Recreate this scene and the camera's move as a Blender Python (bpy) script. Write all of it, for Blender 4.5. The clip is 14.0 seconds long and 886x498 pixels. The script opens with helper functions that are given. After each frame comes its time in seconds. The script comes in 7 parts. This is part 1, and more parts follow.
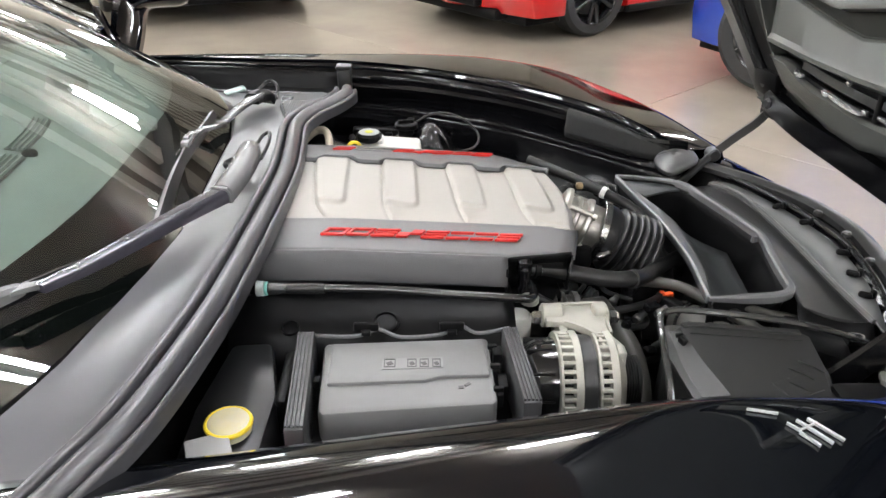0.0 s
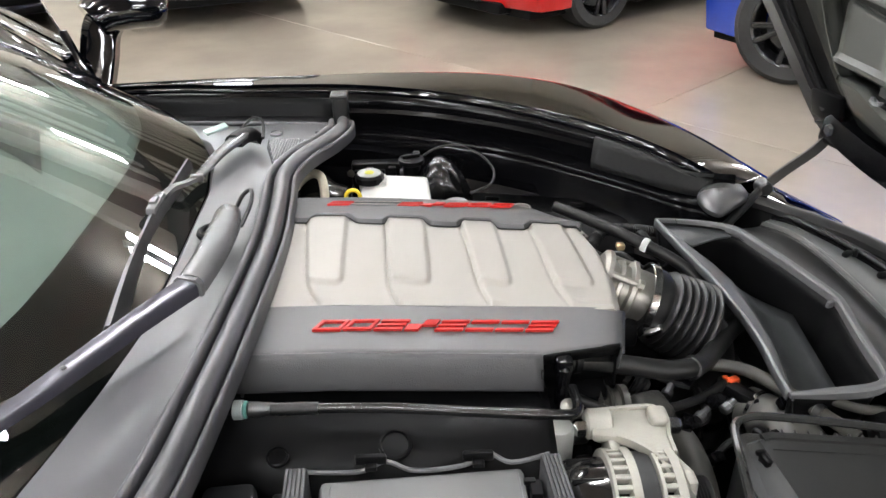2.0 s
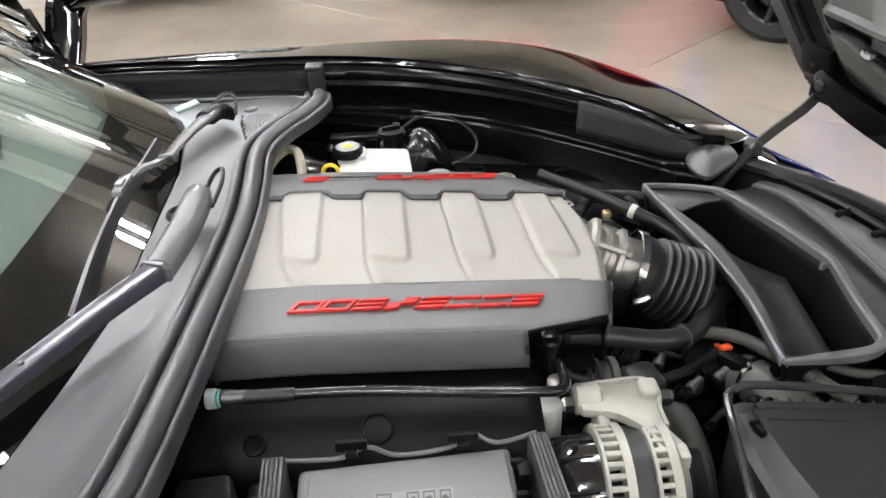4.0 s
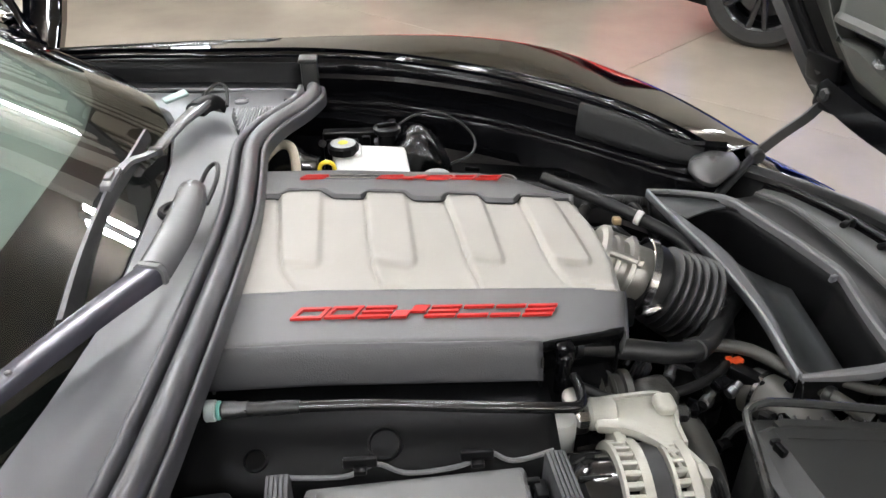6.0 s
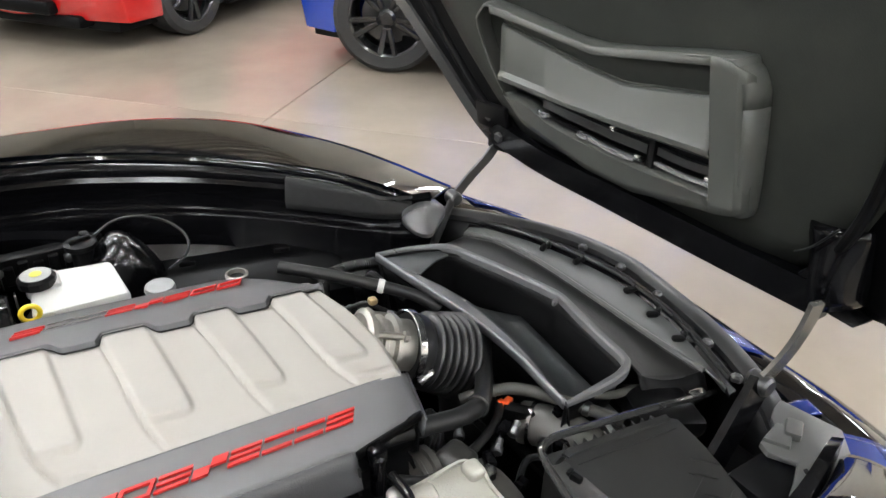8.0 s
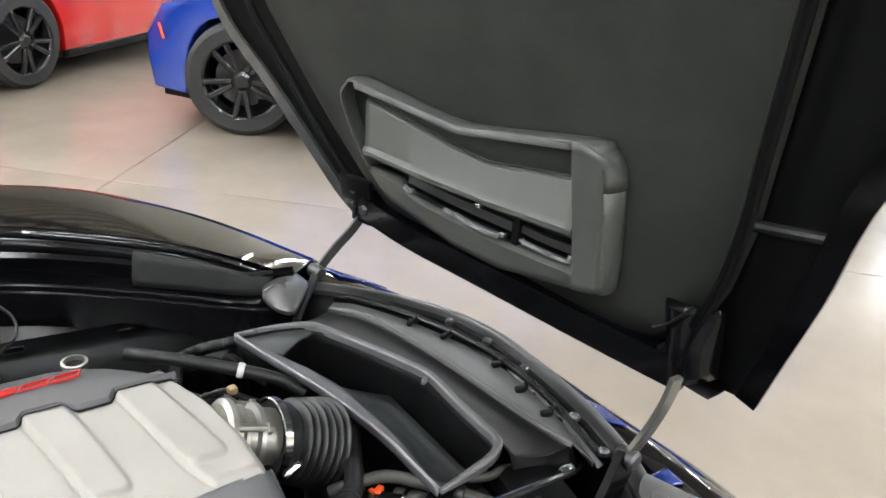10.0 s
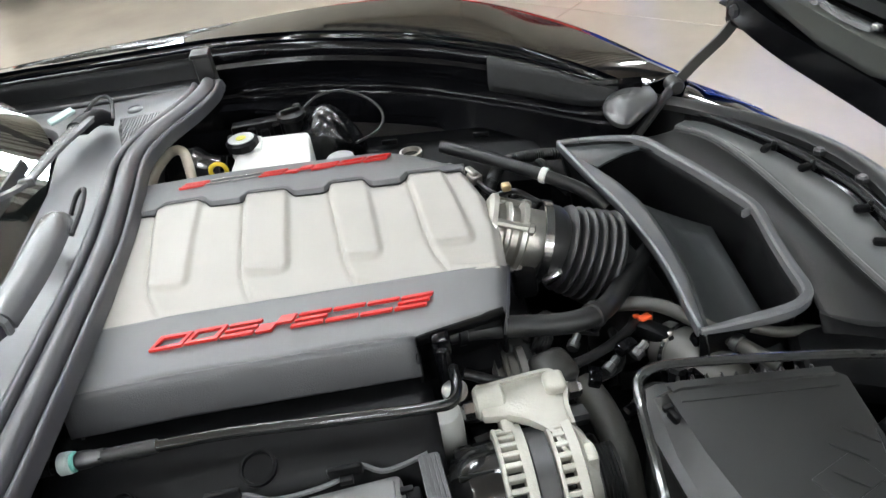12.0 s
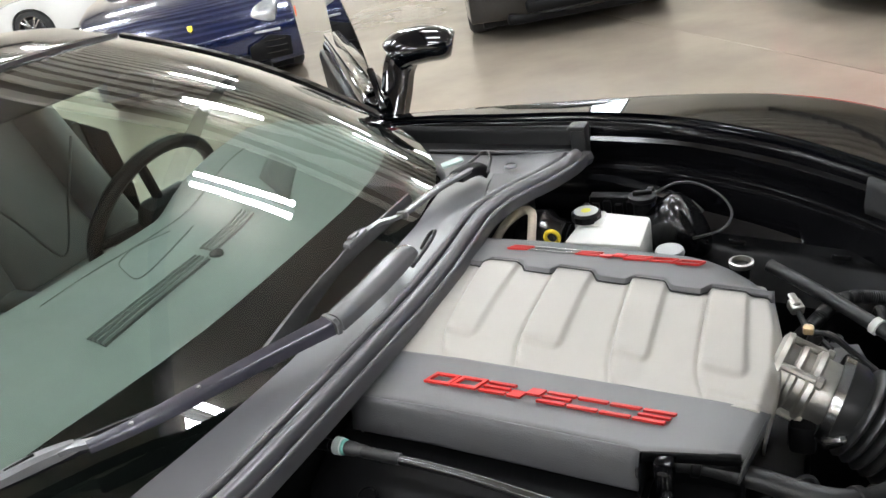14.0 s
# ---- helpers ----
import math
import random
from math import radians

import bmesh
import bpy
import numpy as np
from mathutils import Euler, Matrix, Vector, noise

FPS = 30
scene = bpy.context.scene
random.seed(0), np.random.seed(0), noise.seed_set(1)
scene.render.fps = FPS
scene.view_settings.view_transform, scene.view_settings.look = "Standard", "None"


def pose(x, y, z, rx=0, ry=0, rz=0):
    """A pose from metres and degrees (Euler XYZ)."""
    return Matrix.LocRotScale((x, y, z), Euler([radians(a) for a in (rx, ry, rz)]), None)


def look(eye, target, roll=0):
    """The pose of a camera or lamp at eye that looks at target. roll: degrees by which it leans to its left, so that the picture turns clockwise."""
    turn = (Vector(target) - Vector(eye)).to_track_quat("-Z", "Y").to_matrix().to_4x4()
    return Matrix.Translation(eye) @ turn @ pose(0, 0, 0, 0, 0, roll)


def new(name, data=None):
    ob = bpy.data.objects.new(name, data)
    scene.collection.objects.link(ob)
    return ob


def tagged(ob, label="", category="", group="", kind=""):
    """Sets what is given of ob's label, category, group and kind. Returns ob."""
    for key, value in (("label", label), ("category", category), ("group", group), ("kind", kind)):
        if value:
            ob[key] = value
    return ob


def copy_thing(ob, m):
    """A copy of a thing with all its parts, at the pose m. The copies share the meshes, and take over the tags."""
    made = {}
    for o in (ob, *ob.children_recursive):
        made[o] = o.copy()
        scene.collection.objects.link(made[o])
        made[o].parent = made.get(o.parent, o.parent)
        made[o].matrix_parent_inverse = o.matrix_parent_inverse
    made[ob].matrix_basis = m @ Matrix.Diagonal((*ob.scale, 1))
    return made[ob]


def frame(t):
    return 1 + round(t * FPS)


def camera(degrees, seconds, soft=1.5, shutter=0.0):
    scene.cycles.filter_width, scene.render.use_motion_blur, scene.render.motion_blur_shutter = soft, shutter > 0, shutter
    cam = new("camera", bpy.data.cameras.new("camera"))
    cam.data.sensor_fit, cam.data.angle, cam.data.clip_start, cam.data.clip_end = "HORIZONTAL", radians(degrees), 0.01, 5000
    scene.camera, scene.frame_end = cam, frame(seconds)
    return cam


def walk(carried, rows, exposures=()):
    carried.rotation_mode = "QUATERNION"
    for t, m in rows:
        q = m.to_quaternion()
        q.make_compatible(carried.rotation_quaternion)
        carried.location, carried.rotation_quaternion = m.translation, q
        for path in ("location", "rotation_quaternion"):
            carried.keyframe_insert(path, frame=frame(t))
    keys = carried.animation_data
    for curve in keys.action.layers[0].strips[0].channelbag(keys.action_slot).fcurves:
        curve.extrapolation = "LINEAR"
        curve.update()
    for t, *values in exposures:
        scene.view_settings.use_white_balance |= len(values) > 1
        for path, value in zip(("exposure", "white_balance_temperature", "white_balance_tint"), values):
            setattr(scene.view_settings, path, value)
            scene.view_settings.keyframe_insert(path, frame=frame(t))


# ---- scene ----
cam = camera(62.3, 14.0)
PATH = [
    (0, (-0.008, -1.114, 1.297), (0.059, 0.646, 0.349), 1.0),
    (0.5, (-0.001, -1.009, 1.307), (0.161, 0.736, 0.344), -0.4),
    (1, (-0.003, -0.898, 1.311), (0.121, 0.847, 0.342), -0.8),
    (1.5, (-0.01, -0.879, 1.314), (0.08, 0.866, 0.341), -0.2),
    (2, (-0.014, -0.884, 1.315), (0.036, 0.862, 0.34), -0.8),
    (2.5, (-0.019, -0.872, 1.314), (0.014, 0.865, 0.323), -1.4),
    (3, (-0.016, -0.874, 1.305), (0.016, 0.852, 0.295), -2.3),
    (3.5, (0.005, -0.862, 1.301), (0.061, 0.852, 0.272), -2.8),
    (6, (-0.037, -0.812, 1.291), (0.103, 0.883, 0.237), 0.0),
    (6.5, (-0.101, -0.756, 1.292), (0.141, 0.927, 0.238), 0.9),
    (7, (-0.14, -0.736, 1.31), (0.411, 0.878, 0.266), 0.6),
    (7.5, (-0.125, -0.735, 1.334), (0.633, 0.787, 0.281), 0.5),
    (8, (-0.124, -0.733, 1.37), (0.844, 0.711, 0.381), 1.6),
    (8.2, (-0.122, -0.719, 1.389), (0.966, 0.693, 0.482), 2.5),
    (10.3, (-0.112, -0.695, 1.374), (1.208, 0.559, 0.547), 6.1),
    (10.5, (-0.084, -0.703, 1.356), (1.145, 0.543, 0.389), 4.6),
    (11, (0.008, -0.718, 1.338), (0.848, 0.722, 0.233), -2.6),
    (11.5, (0.123, -0.706, 1.282), (0.547, 0.864, 0.118), -8.1),
    (12, (0.131, -0.766, 1.288), (0.216, 0.864, 0.132), -9.4),
    (12.5, (0.114, -0.85, 1.319), (-0.181, 0.803, 0.232), -9.1),
    (13, (0.145, -0.82, 1.34), (-0.503, 0.795, 0.353), -9.4),
    (13.5, (0.245, -0.78, 1.335), (-0.652, 0.752, 0.413), -10.6),
    (14, (0.276, -0.776, 1.345), (-0.65, 0.762, 0.463), -11.9),
]
walk(cam, [(t, look(eye, target, roll)) for t, eye, target, roll in PATH],
     exposures=((0.0, 0.11, 6550, 12), (3.0, 0.03, 6550, 12), (7.0, 0.04, 6550, 11.5), (8.0, 0.08, 6500, 10.5), (10.5, 0.22, 6350, 8.5), (11.5, 0.17, 6250, 7), (12.0, 0.12, 6280, 8), (13.0, 0.0, 6400, 10), (14.0, -0.10, 6400, 10)))

# ---- light: a closed hall lit by ceiling tubes ----
world = bpy.data.worlds.new("hall_air")
world.use_nodes = True
world.node_tree.nodes["Background"].inputs[0].default_value = (0.9, 0.95, 1.0, 1)
world.node_tree.nodes["Background"].inputs[1].default_value = 0.05
scene.world = world
scene.view_settings.exposure = 0.0
TUBE_POWER = 110.0
CEILING = 5.0

# ---- tools ----
def catmull(points, steps=6, closed=False):
    """A smooth line through the points."""
    p = [Vector(q) for q in points]
    n = len(p)
    out = []
    for i in range(n if closed else n - 1):
        a, b, c, d = (p[(i + k) % n] if closed else p[min(max(i + k, 0), n - 1)] for k in (-1, 0, 1, 2))
        for s in range(steps):
            t = s / steps
            out.append(0.5 * ((2 * b) + (c - a) * t + (2 * a - 5 * b + 4 * c - d) * t * t + (3 * b - a - 3 * c + d) * t ** 3))
    if not closed:
        out.append(p[-1].copy())
    return out


def sweep(path, section, closed=False, scale=None, up=(0, 0, 1), caps=True):
    """A section (list of (side, up)) carried along a line. scale: a function of 0..1."""
    bm = bmesh.new()
    n, rings = len(path), []
    for i, p in enumerate(path):
        ahead = (path[(i + 1) % n] - path[i - 1]) if closed else (path[min(i + 1, n - 1)] - path[max(i - 1, 0)])
        ahead.normalize()
        side = ahead.cross(Vector(up))
        if side.length < 1e-4:
            side = Vector((1, 0, 0))
        side.normalize()
        over = side.cross(ahead)
        k = scale(i / (n - 1)) if scale else 1.0
        rings.append([bm.verts.new(p + side * a * k + over * b * k) for a, b in section])
    m = len(section)
    for i in range(n if closed else n - 1):
        r, s = rings[i], rings[(i + 1) % n]
        for j in range(m):
            bm.faces.new((r[j], r[(j + 1) % m], s[(j + 1) % m], s[j]))
    if caps and not closed:
        bm.faces.new(rings[0][::-1]), bm.faces.new(rings[-1])
    bmesh.ops.recalc_face_normals(bm, faces=bm.faces)
    return bm


def ring(r, n=12):
    return [(r * math.cos(2 * math.pi * i / n), r * math.sin(2 * math.pi * i / n)) for i in range(n)]


def tube(points, r, n=10, steps=6, scale=None, smooth=True):
    return sweep(catmull(points, steps) if smooth else [Vector(p) for p in points], ring(r, n), scale=scale)


def rbox(sx, sy, sz, bevel=0.004, seg=2, m=None, taper=1.0):
    """A box on its base, with rounded edges; taper narrows its top."""
    bm = bmesh.new()
    bmesh.ops.create_cube(bm, size=1)
    for v in bm.verts:
        k = taper if v.co.z > 0 else 1.0
        v.co = Vector((v.co.x * sx * k, v.co.y * sy * k, (v.co.z + 0.5) * sz))
    if bevel:
        bmesh.ops.bevel(bm, geom=bm.edges[:], offset=bevel, segments=seg, affect="EDGES", profile=0.5)
    if m is not None:
        bmesh.ops.transform(bm, matrix=m, verts=bm.verts)
    return bm


def lathe(profile, n=24, m=None, cap=True):
    """A turned shape from (radius, height) pairs, round z."""
    bm = bmesh.new()
    rows = [[bm.verts.new((r * math.cos(2 * math.pi * i / n), r * math.sin(2 * math.pi * i / n), z)) for i in range(n)] for r, z in profile]
    for a, b in zip(rows, rows[1:]):
        for i in range(n):
            bm.faces.new((a[i], a[(i + 1) % n], b[(i + 1) % n], b[i]))
    if cap:
        bm.faces.new(rows[0][::-1]), bm.faces.new(rows[-1])
    bmesh.ops.recalc_face_normals(bm, faces=bm.faces)
    if m is not None:
        bmesh.ops.transform(bm, matrix=m, verts=bm.verts)
    return bm


def prism(outline, z0, z1, bevel=0.0, m=None):
    """A flat outline (x, y) made solid between two heights."""
    bm = bmesh.new()
    low = [bm.verts.new((x, y, z0)) for x, y in outline]
    high = [bm.verts.new((x, y, z1)) for x, y in outline]
    n = len(outline)
    bm.faces.new(low[::-1]), bm.faces.new(high)
    for i in range(n):
        bm.faces.new((low[i], low[(i + 1) % n], high[(i + 1) % n], high[i]))
    bmesh.ops.recalc_face_normals(bm, faces=bm.faces)
    if bevel:
        bmesh.ops.bevel(bm, geom=bm.edges[:], offset=bevel, segments=2, affect="EDGES", profile=0.5)
    if m is not None:
        bmesh.ops.transform(bm, matrix=m, verts=bm.verts)
    return bm


def sheet(rows):
    """A surface through rows of points."""
    bm = bmesh.new()
    g = [[bm.verts.new(p) for p in row] for row in rows]
    for a, b in zip(g, g[1:]):
        for i in range(len(a) - 1):
            bm.faces.new((a[i], a[i + 1], b[i + 1], b[i]))
    bmesh.ops.recalc_face_normals(bm, faces=bm.faces)
    return bm


def join(*parts):
    """Several bmeshes as one."""
    out = bmesh.new()
    for p in parts:
        me = bpy.data.meshes.new("join")
        p.to_mesh(me), p.free()
        out.from_mesh(me)
        bpy.data.meshes.remove(me)
    return out


def part(name, bm, material, parent=None, label="", thick=0.0, smooth=35, away=-1):
    """One mesh object of one material, under its thing."""
    me = bpy.data.meshes.new(name)
    bm.to_mesh(me), bm.free()
    me.materials.append(material)
    if smooth:
        me.shade_smooth()
        me.set_sharp_from_angle(angle=radians(smooth))
    ob = new(name, me)
    if parent:
        ob.parent = parent
    if label:
        ob["label"] = label
    if thick:
        mod = ob.modifiers.new("thickness", "SOLIDIFY")
        mod.thickness, mod.offset = thick, away
    return ob


def thing(name, label, category, group="", kind="", at=(0, 0, 0)):
    ob = new(name)
    ob.empty_display_size = 0.05
    ob.location = at
    return tagged(ob, label, category, group, kind)


def lerp(table, x):
    """Reads a table of (x, y) pairs."""
    return float(np.interp(x, [a for a, _ in table], [b for _, b in table]))


# ---- materials ----
def surface(name, colour, rough=0.5, metal=0.0, vary=0.15, size=30.0, bump=0.0, bump_size=400.0, coat=0.0, spread=0.1, stain=0.0, stain_size=4.0, stain_colour=(0.1, 0.1, 0.1), spec=0.5):
    """A painted, moulded, cast or poured surface with mottling, fine grain and wear."""
    mat = bpy.data.materials.new(name)
    mat.use_nodes = True
    nt = mat.node_tree
    b = nt.nodes["Principled BSDF"]
    co = nt.nodes.new("ShaderNodeTexCoord")
    n1 = nt.nodes.new("ShaderNodeTexNoise")
    n1.inputs["Scale"].default_value, n1.inputs["Detail"].default_value = size, 6
    nt.links.new(co.outputs["Object"], n1.inputs["Vector"])
    mix = nt.nodes.new("ShaderNodeMix")
    mix.data_type = "RGBA"
    dark = [c * (1 - vary) for c in colour]
    light = [min(1, c * (1 + vary)) for c in colour]
    mix.inputs[6].default_value, mix.inputs[7].default_value = (*dark, 1), (*light, 1)
    nt.links.new(n1.outputs["Fac"], mix.inputs[0])
    out = mix.outputs[2]
    if stain:
        n2 = nt.nodes.new("ShaderNodeTexNoise")
        n2.inputs["Scale"].default_value, n2.inputs["Detail"].default_value = stain_size, 9
        n2.inputs["Roughness"].default_value = 0.58
        nt.links.new(co.outputs["Object"], n2.inputs["Vector"])
        ramp = nt.nodes.new("ShaderNodeMapRange")
        ramp.inputs[1].default_value, ramp.inputs[2].default_value = 0.4, 0.8
        ramp.inputs[3].default_value, ramp.inputs[4].default_value = 0.0, stain
        nt.links.new(n2.outputs["Fac"], ramp.inputs[0])
        over = nt.nodes.new("ShaderNodeMix")
        over.data_type = "RGBA"
        over.inputs[7].default_value = (*stain_colour, 1)
        nt.links.new(ramp.outputs[0], over.inputs[0]), nt.links.new(out, over.inputs[6])
        out = over.outputs[2]
    nt.links.new(out, b.inputs["Base Color"])
    rr = nt.nodes.new("ShaderNodeMapRange")
    low, high = max(0.0, rough - spread), min(1, rough + spread)
    low, high = (max(low, 0.285), high) if rough > 0.275 else (low, min(high, 0.265))
    rr.inputs[3].default_value, rr.inputs[4].default_value = low, high
    n3 = nt.nodes.new("ShaderNodeTexNoise")
    n3.inputs["Scale"].default_value, n3.inputs["Detail"].default_value = size * 0.35, 5
    nt.links.new(co.outputs["Object"], n3.inputs["Vector"])
    nt.links.new(n3.outputs["Fac"], rr.inputs[0]), nt.links.new(rr.outputs[0], b.inputs["Roughness"])
    b.inputs["Metallic"].default_value = metal
    b.inputs["Specular IOR Level"].default_value = spec
    b.inputs["Coat Weight"].default_value = coat
    b.inputs["Coat Roughness"].default_value = 0.03
    if bump:
        n4 = nt.nodes.new("ShaderNodeTexNoise")
        n4.inputs["Scale"].default_value, n4.inputs["Detail"].default_value = bump_size, 3
        nt.links.new(co.outputs["Object"], n4.inputs["Vector"])
        bp = nt.nodes.new("ShaderNodeBump")
        bp.inputs["Strength"].default_value, bp.inputs["Distance"].default_value = bump, 0.001
        nt.links.new(n4.outputs["Fac"], bp.inputs["Height"]), nt.links.new(bp.outputs[0], b.inputs["Normal"])
    return mat


def glowing(name, colour, power):
    mat = bpy.data.materials.new(name)
    mat.use_nodes = True
    b = mat.node_tree.nodes["Principled BSDF"]
    b.inputs["Base Color"].default_value = (0.9, 0.9, 0.9, 1)
    b.inputs["Emission Color"].default_value = (*colour, 1)
    b.inputs["Emission Strength"].default_value = power
    return mat


def glass(name, tint, rough=0.0):
    """A pane: clear tinted body with a reflecting face."""
    mat = bpy.data.materials.new(name)
    mat.use_nodes = True
    nt = mat.node_tree
    nt.nodes.remove(nt.nodes["Principled BSDF"])
    out = nt.nodes["Material Output"]
    clear = nt.nodes.new("ShaderNodeBsdfTransparent")
    clear.inputs[0].default_value = (*tint, 1)
    gloss = nt.nodes.new("ShaderNodeBsdfGlossy")
    gloss.inputs["Roughness"].default_value = rough
    gloss.inputs[0].default_value = (1, 1, 1, 1)
    fr = nt.nodes.new("ShaderNodeFresnel")
    fr.inputs["IOR"].default_value = 1.52
    # both faces of the pane reflect
    both = nt.nodes.new("ShaderNodeMath")
    both.operation, both.use_clamp = "MULTIPLY", True
    both.inputs[1].default_value = 1.8
    nt.links.new(fr.outputs[0], both.inputs[0])
    mix = nt.nodes.new("ShaderNodeMixShader")
    nt.links.new(both.outputs[0], mix.inputs[0]), nt.links.new(clear.outputs[0], mix.inputs[1]), nt.links.new(gloss.outputs[0], mix.inputs[2])
    nt.links.new(mix.outputs[0], out.inputs["Surface"])
    return mat


GLOSS_BLACK = surface("gloss_black_paint", (0.0016, 0.002, 0.003), 0.05, 0, 0.2, 40, coat=0.4, spread=0.02)
BAY_BLACK = surface("satin_black_paint", (0.003, 0.003, 0.0035), 0.14, 0, 0.25, 25, spread=0.05, spec=0.2)
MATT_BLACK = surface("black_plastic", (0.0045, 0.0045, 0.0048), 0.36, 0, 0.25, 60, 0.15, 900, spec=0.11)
COWL_GREY = surface("grained_grey_plastic", (0.074, 0.074, 0.080), 0.31, 0, 0.08, 12, 0.12, 1400, stain=0.3, stain_size=5, stain_colour=(0.12, 0.12, 0.12), spread=0.02, spec=1.0)
RUBBER = surface("seal_rubber", (0.045, 0.044, 0.048), 0.31, 0, 0.2, 50, 0.12, 700, spec=0.8)
HOSE = surface("hose_rubber", (0.011, 0.011, 0.011), 0.34, 0, 0.25, 60, 0.3, 500, spec=0.4)
TOP_GREY = surface("cover_light_grey", (0.325, 0.308, 0.277), 0.5, 0, 0.05, 14, 0.25, 1500, stain=0.12, stain_size=9, stain_colour=(0.45, 0.43, 0.39))
SIDE_GREY = surface("cover_dark_grey", (0.10, 0.10, 0.101), 0.34, 0.1, 0.08, 20, 0.35, 1500, spec=0.7)
LIP_GREY = surface("cover_lip_grey", (0.045, 0.045, 0.047), 0.36, 0.1, 0.08, 20, 0.5, 620, spec=0.6)
RAIL_GREY = surface("cover_rail_grey", (0.085, 0.085, 0.087), 0.42, 0.1, 0.08, 20, 0.3, 1500)
RED_BADGE = surface("red_badge", (0.48, 0.018, 0.014), 0.3, 0, 0.1, 60)
STEEL = surface("bright_steel", (0.6, 0.6, 0.6), 0.22, 1.0, 0.1, 80)
DARK_STEEL = surface("dark_steel", (0.10, 0.10, 0.10), 0.35, 0.9, 0.2, 60, 0.2, 300)
WHITE_PLASTIC = surface("milky_plastic", (0.62, 0.62, 0.59), 0.4, 0, 0.05, 30)
YELLOW = surface("yellow_plastic", (0.75, 0.55, 0.03), 0.4, 0, 0.1, 60)
TEAL = surface("teal_plastic", (0.14, 0.36, 0.31), 0.4, 0, 0.1, 60)
ORANGE = surface("orange_plastic", (0.85, 0.11, 0.03), 0.4, 0, 0.1, 60)
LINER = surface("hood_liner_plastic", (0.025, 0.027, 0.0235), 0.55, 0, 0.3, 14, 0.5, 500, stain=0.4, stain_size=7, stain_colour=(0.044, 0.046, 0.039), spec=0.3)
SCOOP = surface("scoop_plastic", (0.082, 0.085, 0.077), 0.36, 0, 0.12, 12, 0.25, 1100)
FRAME_GREY = surface("frame_grey", (0.055, 0.055, 0.057), 0.4, 0, 0.15, 30, 0.2, 900, spec=0.4)
FUSE_GREY = surface("fuse_lid_grey", (0.155, 0.155, 0.154), 0.42, 0, 0.08, 20, 0.3, 1200)
CONCRETE = surface("polished_concrete", (0.285, 0.247, 0.198), 0.20, 0, 0.2, 1.1, spread=0.05, stain=0.8, stain_size=0.7, stain_colour=(0.15, 0.128, 0.10), spec=0.42)
PLASTER = surface("painted_wall", (0.78, 0.73, 0.64), 0.7, 0, 0.06, 1.5, stain=0.2, stain_size=0.6, stain_colour=(0.36, 0.35, 0.33))
DECK = surface("dark_roof_deck", (0.27, 0.235, 0.20), 0.6, 0.0, 0.08, 2)
PURLIN = surface("purlin_paint", (0.82, 0.79, 0.72), 0.6, 0.0, 0.05, 2)
TUBE_GLOW = glowing("lamp_tube", (0.93, 0.97, 1.0), TUBE_POWER)
LAMP_BODY = surface("lamp_body_white", (0.75, 0.75, 0.75), 0.4)
DASH = surface("dash_vinyl", (0.17, 0.178, 0.17), 0.6, 0, 0.1, 25, 0.4, 700)
SEAT = surface("seat_leather", (0.085, 0.085, 0.083), 0.45, 0, 0.12, 12, 0.3, 500)
EMBLEM_SILVER = surface("emblem_silver", (0.42, 0.43, 0.44), 0.4, 0.25, 0.05, 60)
TYRE = surface("tyre_rubber", (0.02, 0.02, 0.02), 0.6, 0, 0.3, 40, 0.4, 200)
RIM_BLACK = surface("black_alloy", (0.02, 0.02, 0.021), 0.22, 0.3, 0.1, 30, coat=0.5)
RIM_SILVER = surface("silver_alloy", (0.45, 0.45, 0.46), 0.25, 1.0, 0.1, 30)
PAINT_RED = surface("red_car_paint", (0.50, 0.012, 0.012), 0.18, 0.1, 0.06, 30, coat=1.0, spread=0.03)
PAINT_BLUE = surface("blue_car_paint", (0.012, 0.055, 0.42), 0.18, 0.3, 0.06, 30, coat=1.0, spread=0.03)
PAINT_NAVY = surface("navy_car_paint", (0.006, 0.012, 0.050), 0.16, 0.3, 0.06, 30, coat=1.0, spread=0.03)
PAINT_WHITE = surface("white_car_paint", (0.72, 0.72, 0.70), 0.2, 0, 0.03, 30, coat=1.0, spread=0.03)
LENS = surface("headlamp_lens", (0.5, 0.52, 0.54), 0.08, 0.6, 0.3, 25, coat=1.0)
CHROME = surface("chrome", (0.75, 0.75, 0.75), 0.06, 1.0, 0.05, 40, spread=0.03)
BELLOWS = surface("bellows_rubber", (0.016, 0.016, 0.016), 0.36, 0, 0.2, 40, 0.15, 300, spec=0.5)
WIND_GLASS = glass("windscreen_glass", (0.60, 0.76, 0.66))
SIDE_GLASS = glass("side_glass", (0.45, 0.58, 0.52))
TAPE = surface("pale_tag", (0.36, 0.46, 0.43), 0.5)
CREAM = surface("cream_hose", (0.55, 0.48, 0.38), 0.5, 0, 0.2, 80)
OLIVE = surface("old_hose_rubber", (0.045, 0.044, 0.038), 0.5, 0, 0.2, 40, 0.3, 400)
# one duct plastic in tones: light on the wing, shade inside, put into colour
DUCT_LIT = surface("duct_lit_plastic", (0.15, 0.152, 0.16), 0.34, 0, 0.2, 30, 0.2, 800, spec=0.6)
DUCT_RIM = surface("duct_rim_plastic", (0.105, 0.105, 0.108), 0.33, 0, 0.15, 40, 0.2, 900, spec=0.6)
DUCT_SHADE = surface("duct_shade_plastic", (0.047, 0.050, 0.051), 0.36, 0, 0.25, 20, 0.25, 900, spec=0.5)
